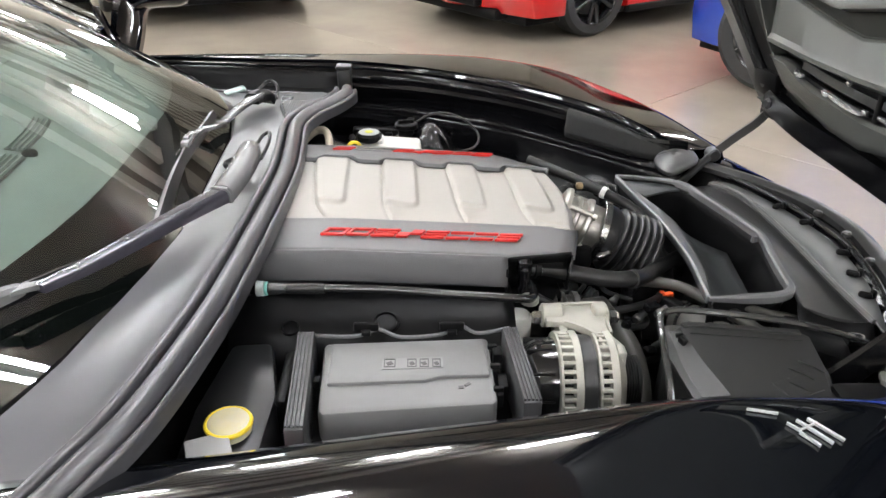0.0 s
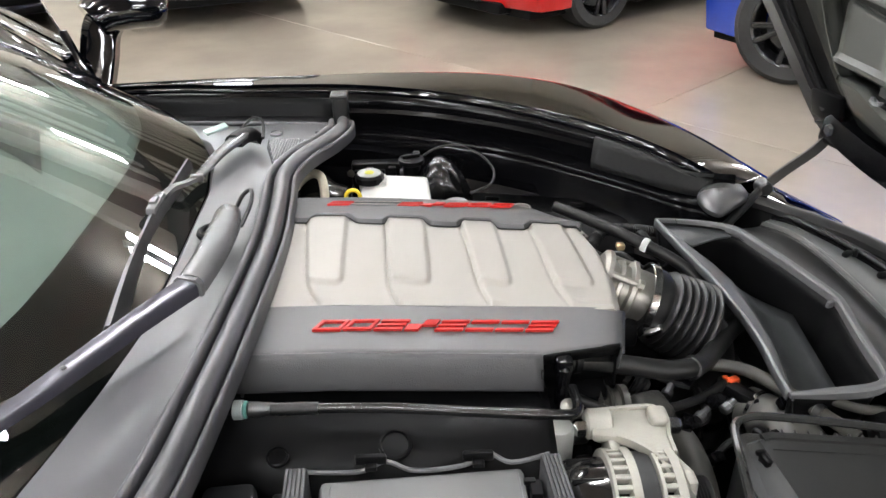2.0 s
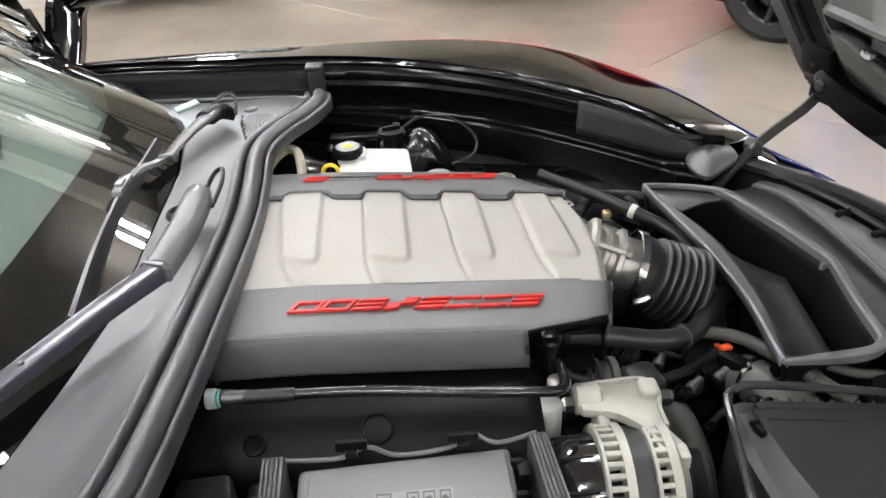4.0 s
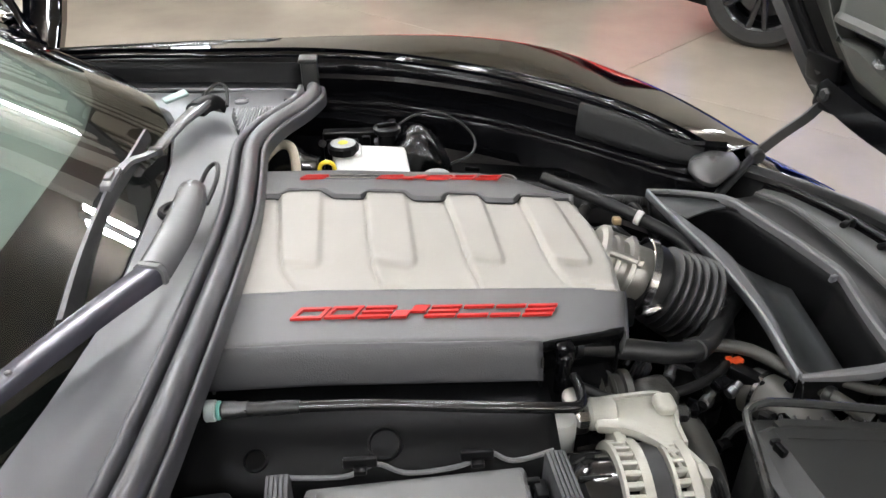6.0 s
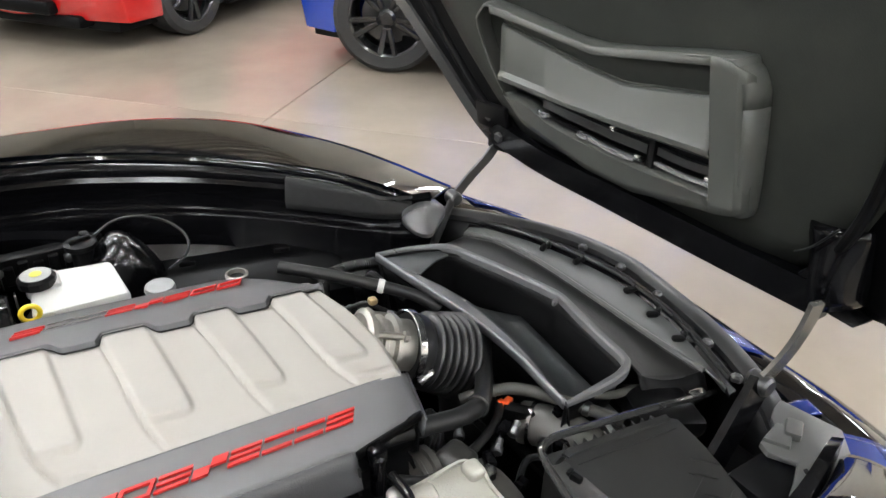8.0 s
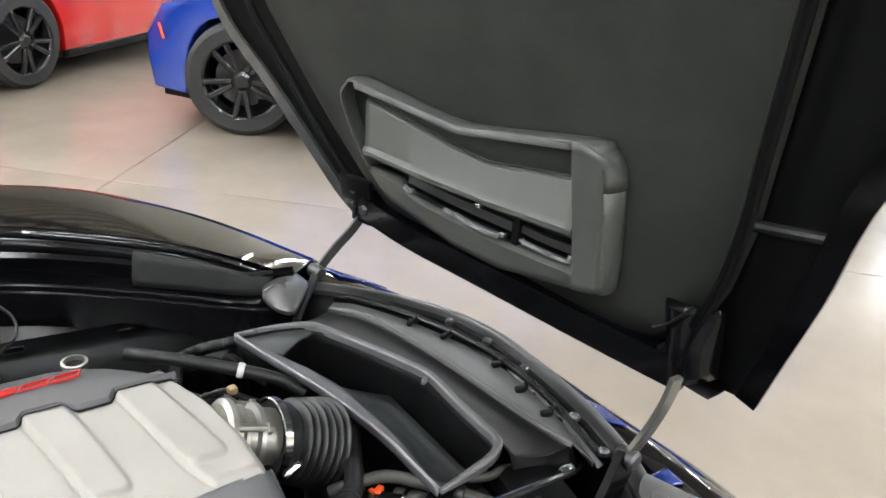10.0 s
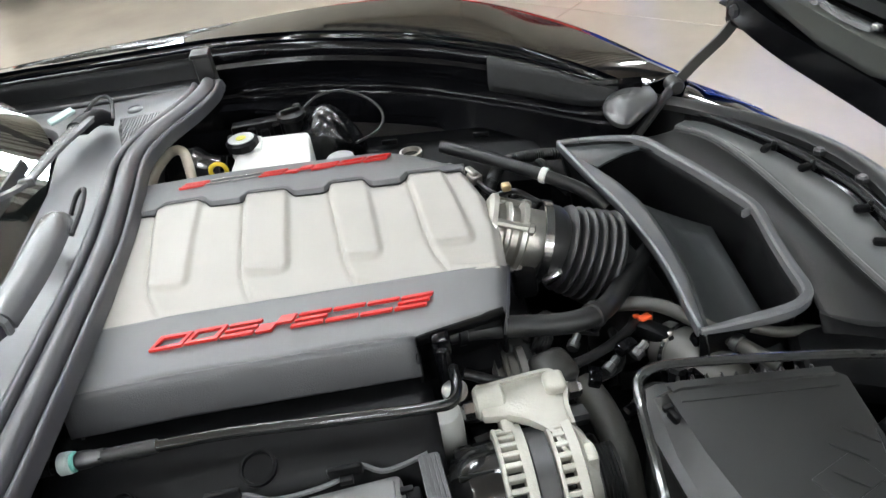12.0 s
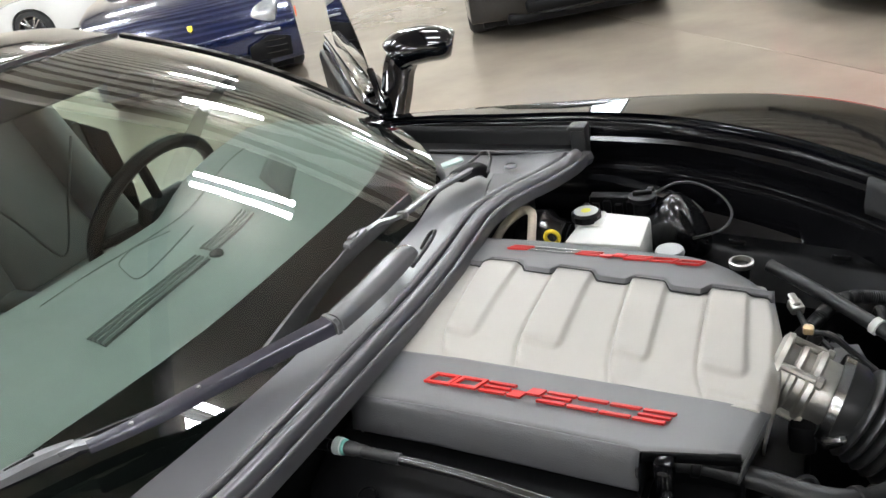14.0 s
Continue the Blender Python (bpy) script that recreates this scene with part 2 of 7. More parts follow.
AIRBOX = surface("airbox_plastic", (0.0145, 0.0145, 0.014), 0.32, 0, 0.2, 14, 0.3, 900, spec=0.5, stain=0.25, stain_size=14, stain_colour=(0.028, 0.028, 0.026))
ALT_CAST = surface("pale_cast_alloy", (0.37, 0.36, 0.315), 0.45, 0.3, 0.12, 60, 0.5, 350, stain=0.25, stain_size=30, stain_colour=(0.27, 0.25, 0.21))
DULL_ALLOY = surface("dull_alloy", (0.40, 0.385, 0.35), 0.36, 0.85, 0.2, 60, 0.4, 300, stain=0.3, stain_size=40, stain_colour=(0.2, 0.18, 0.15))
# blue of the reflections painted onto the nose
REFLECTION_BLUE = surface("blue_reflection_paint", (0.006, 0.022, 0.16), 0.2, 0.2, 0.06, 30, coat=0.6, spread=0.03)
BRACKET_GREY = surface("bracket_grey", (0.08, 0.08, 0.077), 0.34, 0, 0.15, 25, 0.2, 900)
ARM_GREY = surface("hinge_steel", (0.20, 0.195, 0.18), 0.25, 0.7, 0.15, 40)


# ---- the hall ----
HALL = pose(0, 0, 0, 0, 0, 36)


def build_hall():
    floor = tagged(new("floor"), "polished stained grey-brown concrete showroom floor with saw-cut joints", "floor", kind="structure")
    base = rbox(56, 56, 0.1, 0, m=pose(0, 0, -0.112))
    part("bed", base, surface("joint_filler", (0.15, 0.135, 0.11), 0.7), floor, smooth=0)
    slab = 9.0
    joint = 0.004
    me = bpy.data.meshes.new("slab")
    bm = rbox(slab - joint, slab - joint, 0.012, 0.0015, 1, m=pose(0, 0, -0.012))
    bm.to_mesh(me), bm.free()
    me.materials.append(CONCRETE)
    turn = pose(1.186, 2.95, 0, 0, 0, 42.3)
    for i in range(-3, 3):
        for j in range(-3, 3):
            ob = new("slab", me)
            ob.parent = floor
            ob.matrix_basis = turn @ pose((i + 0.5) * slab, (j + 0.5) * slab, 0)
    for name, m in (("wall_north", pose(0, 17, 0)), ("wall_south", pose(0, -14, 0))):
        tagged(part(name, rbox(38, 0.2, CEILING, 0, m=HALL @ m), PLASTER, smooth=0), "plain pale painted wall of the showroom", "wall", kind="structure")
    for name, m in (("wall_west", pose(-18, 1.5, 0)), ("wall_east", pose(18, 1.5, 0))):
        tagged(part(name, rbox(0.2, 31.2, CEILING, 0, m=HALL @ m), PLASTER, smooth=0), "plain pale painted wall of the showroom", "wall", kind="structure")
    # dark deck with pale purlins along x
    deck = rbox(38, 31.5, 0.05, 0, m=HALL @ pose(0, 1.5, CEILING))
    tagged(part("ceiling", deck, DECK, smooth=0), "dark roof deck between pale purlins", "ceiling", kind="structure")
    y = 5.3
    while y < 16.6:
        tagged(part("purlin", rbox(36, 0.30, 0.10, 0.01, 1, m=HALL @ pose(0, y, CEILING - 0.10)), PURLIN, smooth=0), "pale painted steel purlin under the roof", "purlin", kind="structure")
        y += 0.74
    for k, x in enumerate((-11, -5.5, 0.4, 5.9, 11.4)):
        beam = join(rbox(0.18, 31, 0.02, 0, m=HALL @ pose(x, 1.5, CEILING - 0.36)), rbox(0.02, 31, 0.33, 0, m=HALL @ pose(x, 1.5, CEILING - 0.34)))
        tagged(part("roof_beam", beam, surface("beam_paint", (0.12, 0.115, 0.11), 0.5), smooth=0), "dark painted steel roof beam under the deck", "beam", kind="structure")


def tube_light():
    t = thing("tube_light", "twin-tube white ceiling light hung under the roof deck", "ceiling light", "ceiling lights")
    part("lamp_body", rbox(1.24, 0.075, 0.05, 0.006, m=pose(0, 0, 0.0)), LAMP_BODY, t)
    for y in (-0.10, 0.10):
        part("lamp_tube", rbox(1.18, 0.085, 0.03, 0.012, m=pose(0, y, -0.028)), TUBE_GLOW, t, "glowing white tube")
    for x in (-0.45, 0.45):
        part("hanger", tube([(x, 0, 0.05), (x, 0, 0.56)], 0.004, 6, smooth=False), DARK_STEEL, t)
    return t


build_hall()
LAMP_ROWS = ((-11.1, 0.6), (-8.15, 0.6), (-5.2, 0.9), (-2.25, 1.1), (0.7, 1.1), (3.6, 1.16), (6.6, 0.6), (9.5, 0.0), (13.0, -3.8))
first_lamp = None
for row_y, off in LAMP_ROWS:
    for k in range(-4, 5):
        if row_y > 6 and not -8 < off + 3.75 * k < 4.8:
            continue
        if (row_y == 3.6 and k == 1) or (row_y in (-5.2, -2.25) and k == 2):
            continue
        m = HALL @ pose(off + 3.75 * k, row_y, CEILING - 0.42)
        if first_lamp is None:
            first_lamp = tube_light()
            first_lamp.matrix_basis = m
        else:
            copy_thing(first_lamp, m)


# one light hangs a little out of its row
copy_thing(first_lamp, HALL @ pose(5.07, 4.51, CEILING - 0.42))


WINDOW_U = 6.6


def back_window():
    w = thing("window_1", "tall bright frosted window strip in the far wall", "window", kind="structure")
    part("pane", rbox(0.9, 0.02, 3.2, 0, m=HALL @ pose(WINDOW_U, 16.86, 0.9)), glowing("daylight_pane", (0.85, 0.96, 1.0), 14.0), w, smooth=0)
    for x in (WINDOW_U - 0.48, WINDOW_U + 0.48):
        part("window_frame", rbox(0.06, 0.06, 3.3, 0.004, m=HALL @ pose(x, 16.86, 0.85)), DARK_STEEL, w)


back_window()


from mathutils.bvhtree import BVHTree


# ---- the car: body round the engine bay ----
RIDGE = [(-0.80, 0.815, 0.83), (-0.62, 0.83, 0.832), (-0.44, 0.845, 0.832), (-0.2, 0.885, 0.824), (0.0, 0.885, 0.824), (0.177, 0.845, 0.827), (0.33, 0.75, 0.825), (0.45, 0.61, 0.809), (0.56, 0.47, 0.777), (0.65, 0.40, 0.735)]
EDGE = [(-0.80, 0.80, 0.815), (-0.62, 0.805, 0.818), (-0.44, 0.79, 0.819), (-0.2, 0.773, 0.820), (0.0, 0.728, 0.815), (0.177, 0.633, 0.812), (0.3, 0.535, 0.808), (0.40, 0.44, 0.802), (0.483, 0.362, 0.782), (0.56, 0.335, 0.743)]
NEAR_RIDGE = [(-0.80, -0.80, 0.80), (-0.62, -0.80, 0.81), (-0.44, -0.80, 0.815), (-0.2, -0.80, 0.815), (0.0, -0.79, 0.815), (0.177, -0.77, 0.81), (0.33, -0.74, 0.80), (0.45, -0.70, 0.785), (0.57, -0.64, 0.76), (0.68, -0.56, 0.72)]
NEAR_EDGE = [(-0.80, -0.66, 0.80), (-0.62, -0.65, 0.80), (-0.44, -0.632, 0.80), (-0.244, -0.60, 0.80), (-0.05, -0.567, 0.80), (0.12, -0.54, 0.80), (0.26, -0.518, 0.80), (0.38, -0.508, 0.795), (0.50, -0.505, 0.785), (0.62, -0.47, 0.75)]


SHELF = [(-0.80, 0.80), (-0.44, 0.80), (-0.176, 0.775), (0.0, 0.725), (0.2, 0.62), (0.372, 0.497), (0.465, 0.41), (0.60, 0.36)]


def fender(side):
    """A front wing: crowned top, outer flank, inner return with its drip edge."""
    ridge, edge = (catmull(RIDGE, 8), catmull(EDGE, 8)) if side > 0 else ([Vector((p.x, -p.y, p.z)) for p in catmull(NEAR_RIDGE, 8)], [Vector((p.x, -p.y, p.z)) for p in catmull(NEAR_EDGE, 8)])
    rows = []
    for r, e in zip(ridge, edge):
        roll = [e.lerp(r, f) + Vector((0, 0, h)) for f, h in ((0.07, 0.0045), (0.16, 0.0085), (0.28, 0.0115), (0.45, 0.012), (0.72, 0.007))]
        out = Vector((0.25, 1, 0)).normalized() if r.x < 0.2 else Vector((0.8, 0.65, 0)).normalized()
        if side > 0:
            # a rolled lip, then one crown that falls away towards the flank
            fore = min(1.0, max(0.0, (e.x - 0.05) / 0.25))
            broad = min(0.055 + 0.04 * fore, max(0.0, (r.z - e.z + 0.08 * (r - e).length - 0.003) / 0.197))
            away = Vector((r.x - e.x, r.y - e.y, 0)).normalized()
            r = r + away * broad + Vector((0, 0, -0.32 * broad))
            span = (Vector((r.x, r.y, 0)) - Vector((e.x, e.y, 0))).length
            lift = 0.009
            crown = [e + away * (span * f) + Vector((0, 0, lift + (r.z - e.z - lift) * f + 0.03 * span * f * (1 - f))) for f in (0.02, 0.05, 0.12, 0.24, 0.36, 0.48, 0.6, 0.7, 0.8, 0.88, 0.95)]
        rows.append([e + Vector((0, 0, -0.018)), e + Vector((0, 0.001, -0.004)), e + Vector((0, 0.004, 0.0))] + (crown if side > 0 else roll) + [r,
                     r + out * 0.03 + Vector((0, 0, -0.012)), r + out * 0.06 + Vector((0, 0, -0.06)), r + out * 0.075 + Vector((0, 0, -0.16)), r + out * 0.06 + Vector((0, 0, -0.35)), r + out * 0.02 + Vector((0, 0, -0.62))])
    bm = sheet(rows)
    if side < 0:
        bmesh.ops.scale(bm, vec=(1, -1, 1), verts=bm.verts)
        bmesh.ops.reverse_faces(bm, faces=bm.faces)
    return bm


def inner_wall(side):
    """The bay's side: upright panel, rolled shelf and lower apron."""
    rows = []
    shelf = SHELF if side > 0 else [(-0.8, 0.64), (-0.4, 0.61), (0.0, 0.55), (0.3, 0.49), (0.6, 0.44)]
    for e in catmull(EDGE, 8) if side > 0 else [Vector((p.x, -p.y, p.z)) for p in catmull(NEAR_EDGE, 8)]:
        s = min(lerp(shelf, e.x), e.y - 0.004)
        top = e + Vector((0, -0.001, -0.012))
        rows.append([top, Vector((e.x, top.y * 0.8 + s * 0.2 + 0.004, 0.772)), Vector((e.x, top.y * 0.6 + s * 0.4 - 0.003, 0.764)), Vector((e.x, top.y * 0.4 + s * 0.6 + 0.006, 0.740)),
                     Vector((e.x, s + 0.004, 0.712)), Vector((e.x, s, 0.707)), Vector((e.x, s - 0.014, 0.704)), Vector((e.x, s - 0.018, 0.698)), Vector((e.x, s - 0.03, 0.64)), Vector((e.x, s - 0.08, 0.60)), Vector((e.x, s - 0.10, 0.45)), Vector((e.x, s - 0.11, 0.30))])
    bm = sheet(rows)
    if side < 0:
        bmesh.ops.scale(bm, vec=(1, -1, 1), verts=bm.verts)
        bmesh.ops.reverse_faces(bm, faces=bm.faces)
    return bm


GLASS_BASE = [(0.0, -0.352), (0.2, -0.362), (0.35, -0.392), (0.45, -0.435), (0.55, -0.525), (0.62, -0.61), (0.67, -0.70)]


NEAR_BASE = [(0.0, -0.352), (0.11, -0.346), (0.2, -0.345), (0.3, -0.355), (0.38, -0.370), (0.43, -0.382), (0.48, -0.391), (0.55, -0.415), (0.67, -0.47)]


def base_x(y):
    return lerp(GLASS_BASE, y) if y > 0 else lerp(NEAR_BASE, -y)


def glass_point(u, v):
    """A place on the windscreen: u across from -1 to 1, v from its foot to its head."""
    y0 = 0.67 * u
    foot = Vector((base_x(y0), y0, 0.822 + (0.05 * u ** 3 if u > 0 else 0.012 * u * u * u)))
    head = Vector((-1.12 - 0.18 * u * u, 0.52 * u, 1.19 - 0.03 * u * u))
    p = foot.lerp(head, v)
    p.z += 0.030 * math.sin(math.pi * v) * (1 - 0.4 * u * u)
    p.y += 0.03 * u * math.sin(math.pi * v)
    return p


EMBLEM = [((0.323, -0.549), (0.352, -0.556), 0.0006), ((0.366, -0.566), (0.388, -0.597), 0.0014), ((0.379, -0.563), (0.402, -0.592), 0.0016), ((0.354, -0.571), (0.362, -0.581), 0.0009), ((0.361, -0.584), (0.373, -0.602), 0.0012), ((0.386, -0.568), (0.362, -0.581), 0.0007)]


def build_car():
    car = thing("sports_car", "glossy black low sports car with raised hood and open door", "car")
    for side in (1, -1):
        part("fender", fender(side), GLOSS_BLACK, car, "glossy black front fender", thick=0.003)
        part("bay_side", inner_wall(side), BAY_BLACK, car, "black painted inner side of the engine bay", thick=0.004, away=1)
    # emblem on the near fender: plain bright bars
    skin = BVHTree.FromBMesh(fender(-1))
    def on_fender(x, y):
        hit = skin.ray_cast(Vector((x, y, 1.2)), Vector((0, 0, -1)))[0]
        return Vector((x, y, hit.z + 0.003)) if hit else Vector((x, y, 0.81))
    emblem = None
    for (x0, y0), (x1, y1), w in EMBLEM:
        line = [on_fender(x0 + (x1 - x0) * t, y0 + (y1 - y0) * t) for t in (0, 0.33, 0.67, 1.0)]
        bm = sweep(line, [(-w, -0.002), (w, -0.002), (w, 0.0012), (-w, 0.0012)])
        emblem = part("emblem_bar", bm, EMBLEM_SILVER, emblem or car, "bright fender emblem bar")
        emblem = emblem if emblem.parent == car else emblem.parent
    # underside and firewall close the bay
    part("undertray", rbox(1.60, 1.24, 0.02, 0.004, m=pose(-0.02, 0, 0.24)), MATT_BLACK, car)
    part("firewall", rbox(0.03, 1.16, 0.40, 0.008, m=pose(-0.30, 0, 0.38)), MATT_BLACK, car)
    # windscreen
    us, vs = [i / 16 - 1 for i in range(33)], [j / 12 for j in range(13)]
    pane = part("windscreen", sheet([[glass_point(u, v) for u in us] for v in vs]), WIND_GLASS, car, "raked tinted windscreen glass")
    pane.visible_shadow = False
    frit = sheet([[glass_point(u, v * 0.136) + Vector((0, 0, -0.006)) for u in us] for v in (0, 0.25, 0.5, 0.75, 1.0)])
    part("glass_border", frit, surface("black_frit", (0.006, 0.006, 0.006), 0.9, spec=0.0), car, "black border along the foot of the glass")
    for s in (1, -1):
        line = [glass_point(s * 1.0, v) + Vector((0, s * 0.018, -0.004)) for v in [j / 12 for j in range(13)]]
        part("pillar", sweep(line, [(-0.016, -0.03), (0.016, -0.03), (0.018, -0.002), (0.012, 0.005), (-0.010, 0.006), (-0.016, 0.002)]), GLOSS_BLACK, car, "glossy black windscreen pillar")
        # far trim reaches further in, added width to darken the floor behind the glass
        inner = [[glass_point(s * u, v) + Vector((0, 0, -0.012 - 0.16 * (1 - u))) for u in ((0.985, 0.93, 0.86, 0.84) if s < 0 else (0.985, 0.90, 0.80, 0.74))] for v in [0.22 + 0.78 * j / 10 for j in range(11)]]
        part("pillar_trim", sheet(inner), MATT_BLACK, car, "black inner pillar trim, the far one widened to darken the view", thick=0.004)
    part("visor_band", sheet([[glass_point(u, v) + Vector((0, 0, -0.010 - 0.5 * (1 - v))) for u in us] for v in (0.995, 0.95, 0.91)]), MATT_BLACK, car, "black sun visors along the header", thick=0.006)
    head = [glass_point(u, 1.0) for u in us]
    roof_rows = [[p + Vector((-0.35 * k, 0, 0.045 * math.sin(k * 1.7))) for p in head] for k in (0, 0.1, 0.3, 0.6, 1.0, 1.6)]
    part("roof", sheet(roof_rows), GLOSS_BLACK, car, "glossy black roof panel", thick=0.02)
    part("header_trim", sweep(head, [(-0.004, -0.002), (0.006, -0.002), (0.006, 0.006), (-0.004, 0.006)]), DARK_STEEL, car)
    # cabin
    dash = []
    for k, (x, z) in enumerate(((-0.44, 0.80), (-0.50, 0.835), (-0.62, 0.868), (-0.76, 0.885), (-0.86, 0.875), (-0.92, 0.84), (-0.95, 0.74))):
        row = []
        for u in us:
            y = 0.66 * u
            hump = 0.06 * math.exp(-((y - 0.36) / 0.19) ** 4) * (1 if x < -0.6 else 0.3)
            row.append((x - 0.25 * abs(u) ** 3 * 0.6, y, z + hump))
        dash.append(row)
    top = sheet(dash)
    dash_tree = BVHTree.FromBMesh(top)
    part("dashboard", top, DASH, car, "dark grey soft dashboard top", thick=0.01)
    def on_dash(x, y, lift):
        hit = dash_tree.ray_cast(Vector((x, y, 1.3)), Vector((0, 0, -1)))[0]
        return Vector((x, y, (hit.z if hit else 0.87) + lift))
    # demister vent: a long dark slot and a shorter paler one, each with louvres along it
    for y0, y1, xa, xb, width, grey in ((-0.257, -0.020, -0.623, -0.638, 0.036, 0.028), (0.004, 0.130, -0.648, -0.661, 0.034, 0.07)):
        line = [(xa + (xb - xa) * k / 8, y0 + (y1 - y0) * k / 8) for k in range(9)]
        bed = sheet([[on_dash(x + width * f, y, 0.0025) for x, y in line] for f in (-0.5, -0.17, 0.17, 0.5)])
        vent = part("dash_vent", bed, surface("vent_dark", (grey, grey, grey * 0.97), 0.5), car, "long slotted demister vent", thick=0.002)
        for k in range(4):
            part("louvre", sweep([on_dash(x + width * (-0.36 + 0.24 * k), y, 0.005) for x, y in line], [(-0.0012, -0.003), (0.0012, -0.003), (0.0012, 0.001), (-0.0012, 0.001)]), DASH, vent)
    part("sun_sensor", lathe([(0.012, -0.004), (0.012, 0.003), (0.009, 0.007), (0.003, 0.009)], 16, m=Matrix.Translation(on_dash(-0.624, -0.001, 0.0))), MATT_BLACK, car, "small dark sensor dome")
    for pts in ([(-0.796, -0.212), (-0.805, -0.118), (-0.796, -0.003), (-0.794, 0.142), (-0.775, 0.30)], [(-0.735, 0.065), (-0.721, 0.019), (-0.692, -0.100), (-0.735, -0.096), (-0.772, -0.072), (-0.794, -0.019), (-0.765, 0.04)]):
        part("dash_seam", sweep([on_dash(p.x, p.y, 0.0008) for p in catmull([(x, y, 0) for x, y in pts], 6)], ring(0.0010, 6)), surface("seam_grey", (0.085, 0.09, 0.085), 0.6), car, "fine dark seam in the dash top")
    quad = [Vector((x, y, 0)) for x, y in ((-0.701, 0.277), (-0.621, 0.250), (-0.592, 0.165), (-0.679, 0.205))]
    grille = sheet([[on_dash(*quad[0].lerp(quad[3], u / 4).lerp(quad[1].lerp(quad[2], u / 4), v / 4).xy, 0.004) for v in range(5)] for u in range(5)])
    part("dash_corner_vent", grille, surface("grille_grey", (0.06, 0.062, 0.06), 0.5), car, "square dash vent", thick=0.003)
    part("cabin_floor", rbox(1.5, 1.4, 0.02, 0, m=pose(-1.5, 0, 0.30)), MATT_BLACK, car)
    part("cabin_rear", rbox(0.05, 1.3, 0.8, 0.02, m=pose(-2.2, 0, 0.32)), MATT_BLACK, car)
    for y in (0.37, -0.37):
        seat = part("seat", join(rbox(0.50, 0.34, 0.14, 0.05, 3, m=pose(-1.45, y, 0.42)), rbox(0.14, 0.34, 0.60, 0.05, 3, m=pose(-1.72, y, 0.50, 0, -22, 0))), SEAT, car, "dark grey leather bucket seat")
        for s in (1, -1):
            part("bolster", join(rbox(0.48, 0.11, 0.19, 0.05, 3, m=pose(-1.45, y + s * 0.215, 0.42)), rbox(0.22, 0.10, 0.50, 0.045, 3, m=pose(-1.69, y + s * 0.215, 0.52, 0, -22, s * 12))), SEAT, seat, "raised side bolster")
            part("shoulder", rbox(0.15, 0.14, 0.18, 0.05, 3, m=pose(-1.90, y + s * 0.15, 0.90, 0, -20, 0)), SEAT, seat)
        part("headrest", rbox(0.11, 0.26, 0.17, 0.05, 3, m=pose(-1.95, y, 1.00, 0, -16, 0)), SEAT, seat)
        part("piping", tube([(-1.50 - 0.44 * 0.38 + 0.01, y + 0.17 * q, 0.60 + 0.3 * abs(q)) for q in (-1, -0.5, 0, 0.5, 1)], 0.004, 6), DARK_STEEL, seat)
    wheel_m = pose(-1.09, 0.285, 0.80, 0, -62, 0)
    rim = [wheel_m @ Vector((0.175 * math.cos(a), 0.185 * math.sin(a), 0)) for a in [2 * math.pi * i / 40 for i in range(40)]]
    wheel = part("steering_wheel", sweep(rim, ring(0.016, 10), closed=True), MATT_BLACK, car, "black leather steering wheel")
    part("hub", rbox(0.13, 0.15, 0.05, 0.02, m=wheel_m @ pose(0, 0, -0.05)), MATT_BLACK, wheel)
    for a in (0, 180, 250):
        c, s = math.cos(radians(a + 90)), math.sin(radians(a + 90))
        part("spoke", tube([wheel_m @ Vector((0.05 * c, 0.05 * s, -0.02)), wheel_m @ Vector((0.175 * c, 0.185 * s, 0))], 0.012, 8, smooth=False), MATT_BLACK, wheel)
    # mirror
    base = Vector((-0.805, 0.90, 0.80))
    mirror = part("side_mirror", sweep(catmull([base, base + Vector((0.012, 0.03, 0.06)), base + Vector((0.022, 0.055, 0.12)), base + Vector((0.05, 0.075, 0.165))], 6), [(-0.042, -0.016), (-0.02, -0.028), (0.02, -0.028), (0.042, -0.012), (0.042, 0.012), (0.02, 0.028), (-0.02, 0.028), (-0.042, 0.016)], up=(0, 1, 0)), GLOSS_BLACK, car, "glossy black door mirror")
    part("housing", sweep(catmull([(-0.80, 0.955, 0.945), (-0.77, 0.975, 0.962), (-0.715, 1.00, 0.966), (-0.665, 1.02, 0.958), (-0.645, 1.028, 0.952)], 6), [(0.075 * math.cos(q) * (1.1 if math.cos(q) > 0 else 0.9), 0.050 * math.sin(q)) for q in [2 * math.pi * i / 20 for i in range(20)]], scale=lambda t: 0.55 + 0.45 * math.sin(math.pi * min(1, 0.25 + t * 0.7))), GLOSS_BLACK, mirror)
    # far door, swung out
    dm = pose(-0.80, 0.855, 0, 0, 0, 130)
    door = part("door", rbox(1.15, 0.10, 0.60, 0.03, 3, m=dm @ pose(0.60, 0, 0.27)), GLOSS_BLACK, car, "open glossy black door")
    part("door_card", rbox(1.05, 0.03, 0.50, 0.02, 2, m=dm @ pose(0.60, 0.06, 0.34)), MATT_BLACK, door, "black inner door panel")
    part("belt_trim", rbox(1.12, 0.03, 0.02, 0.006, m=dm @ pose(0.60, 0.02, 0.87)), CHROME, door, "bright belt trim")
    pts = [(0.05, 0.88), (0.25, 1.0), (0.5, 1.09), (0.8, 1.13), (1.05, 1.12), (1.12, 0.88)]
    gl = part("door_glass", prism(pts, -0.002, 0.002, m=dm @ pose(0, 0, 0, 90)), SIDE_GLASS, door, "raised door glass")
    gl.visible_shadow = False
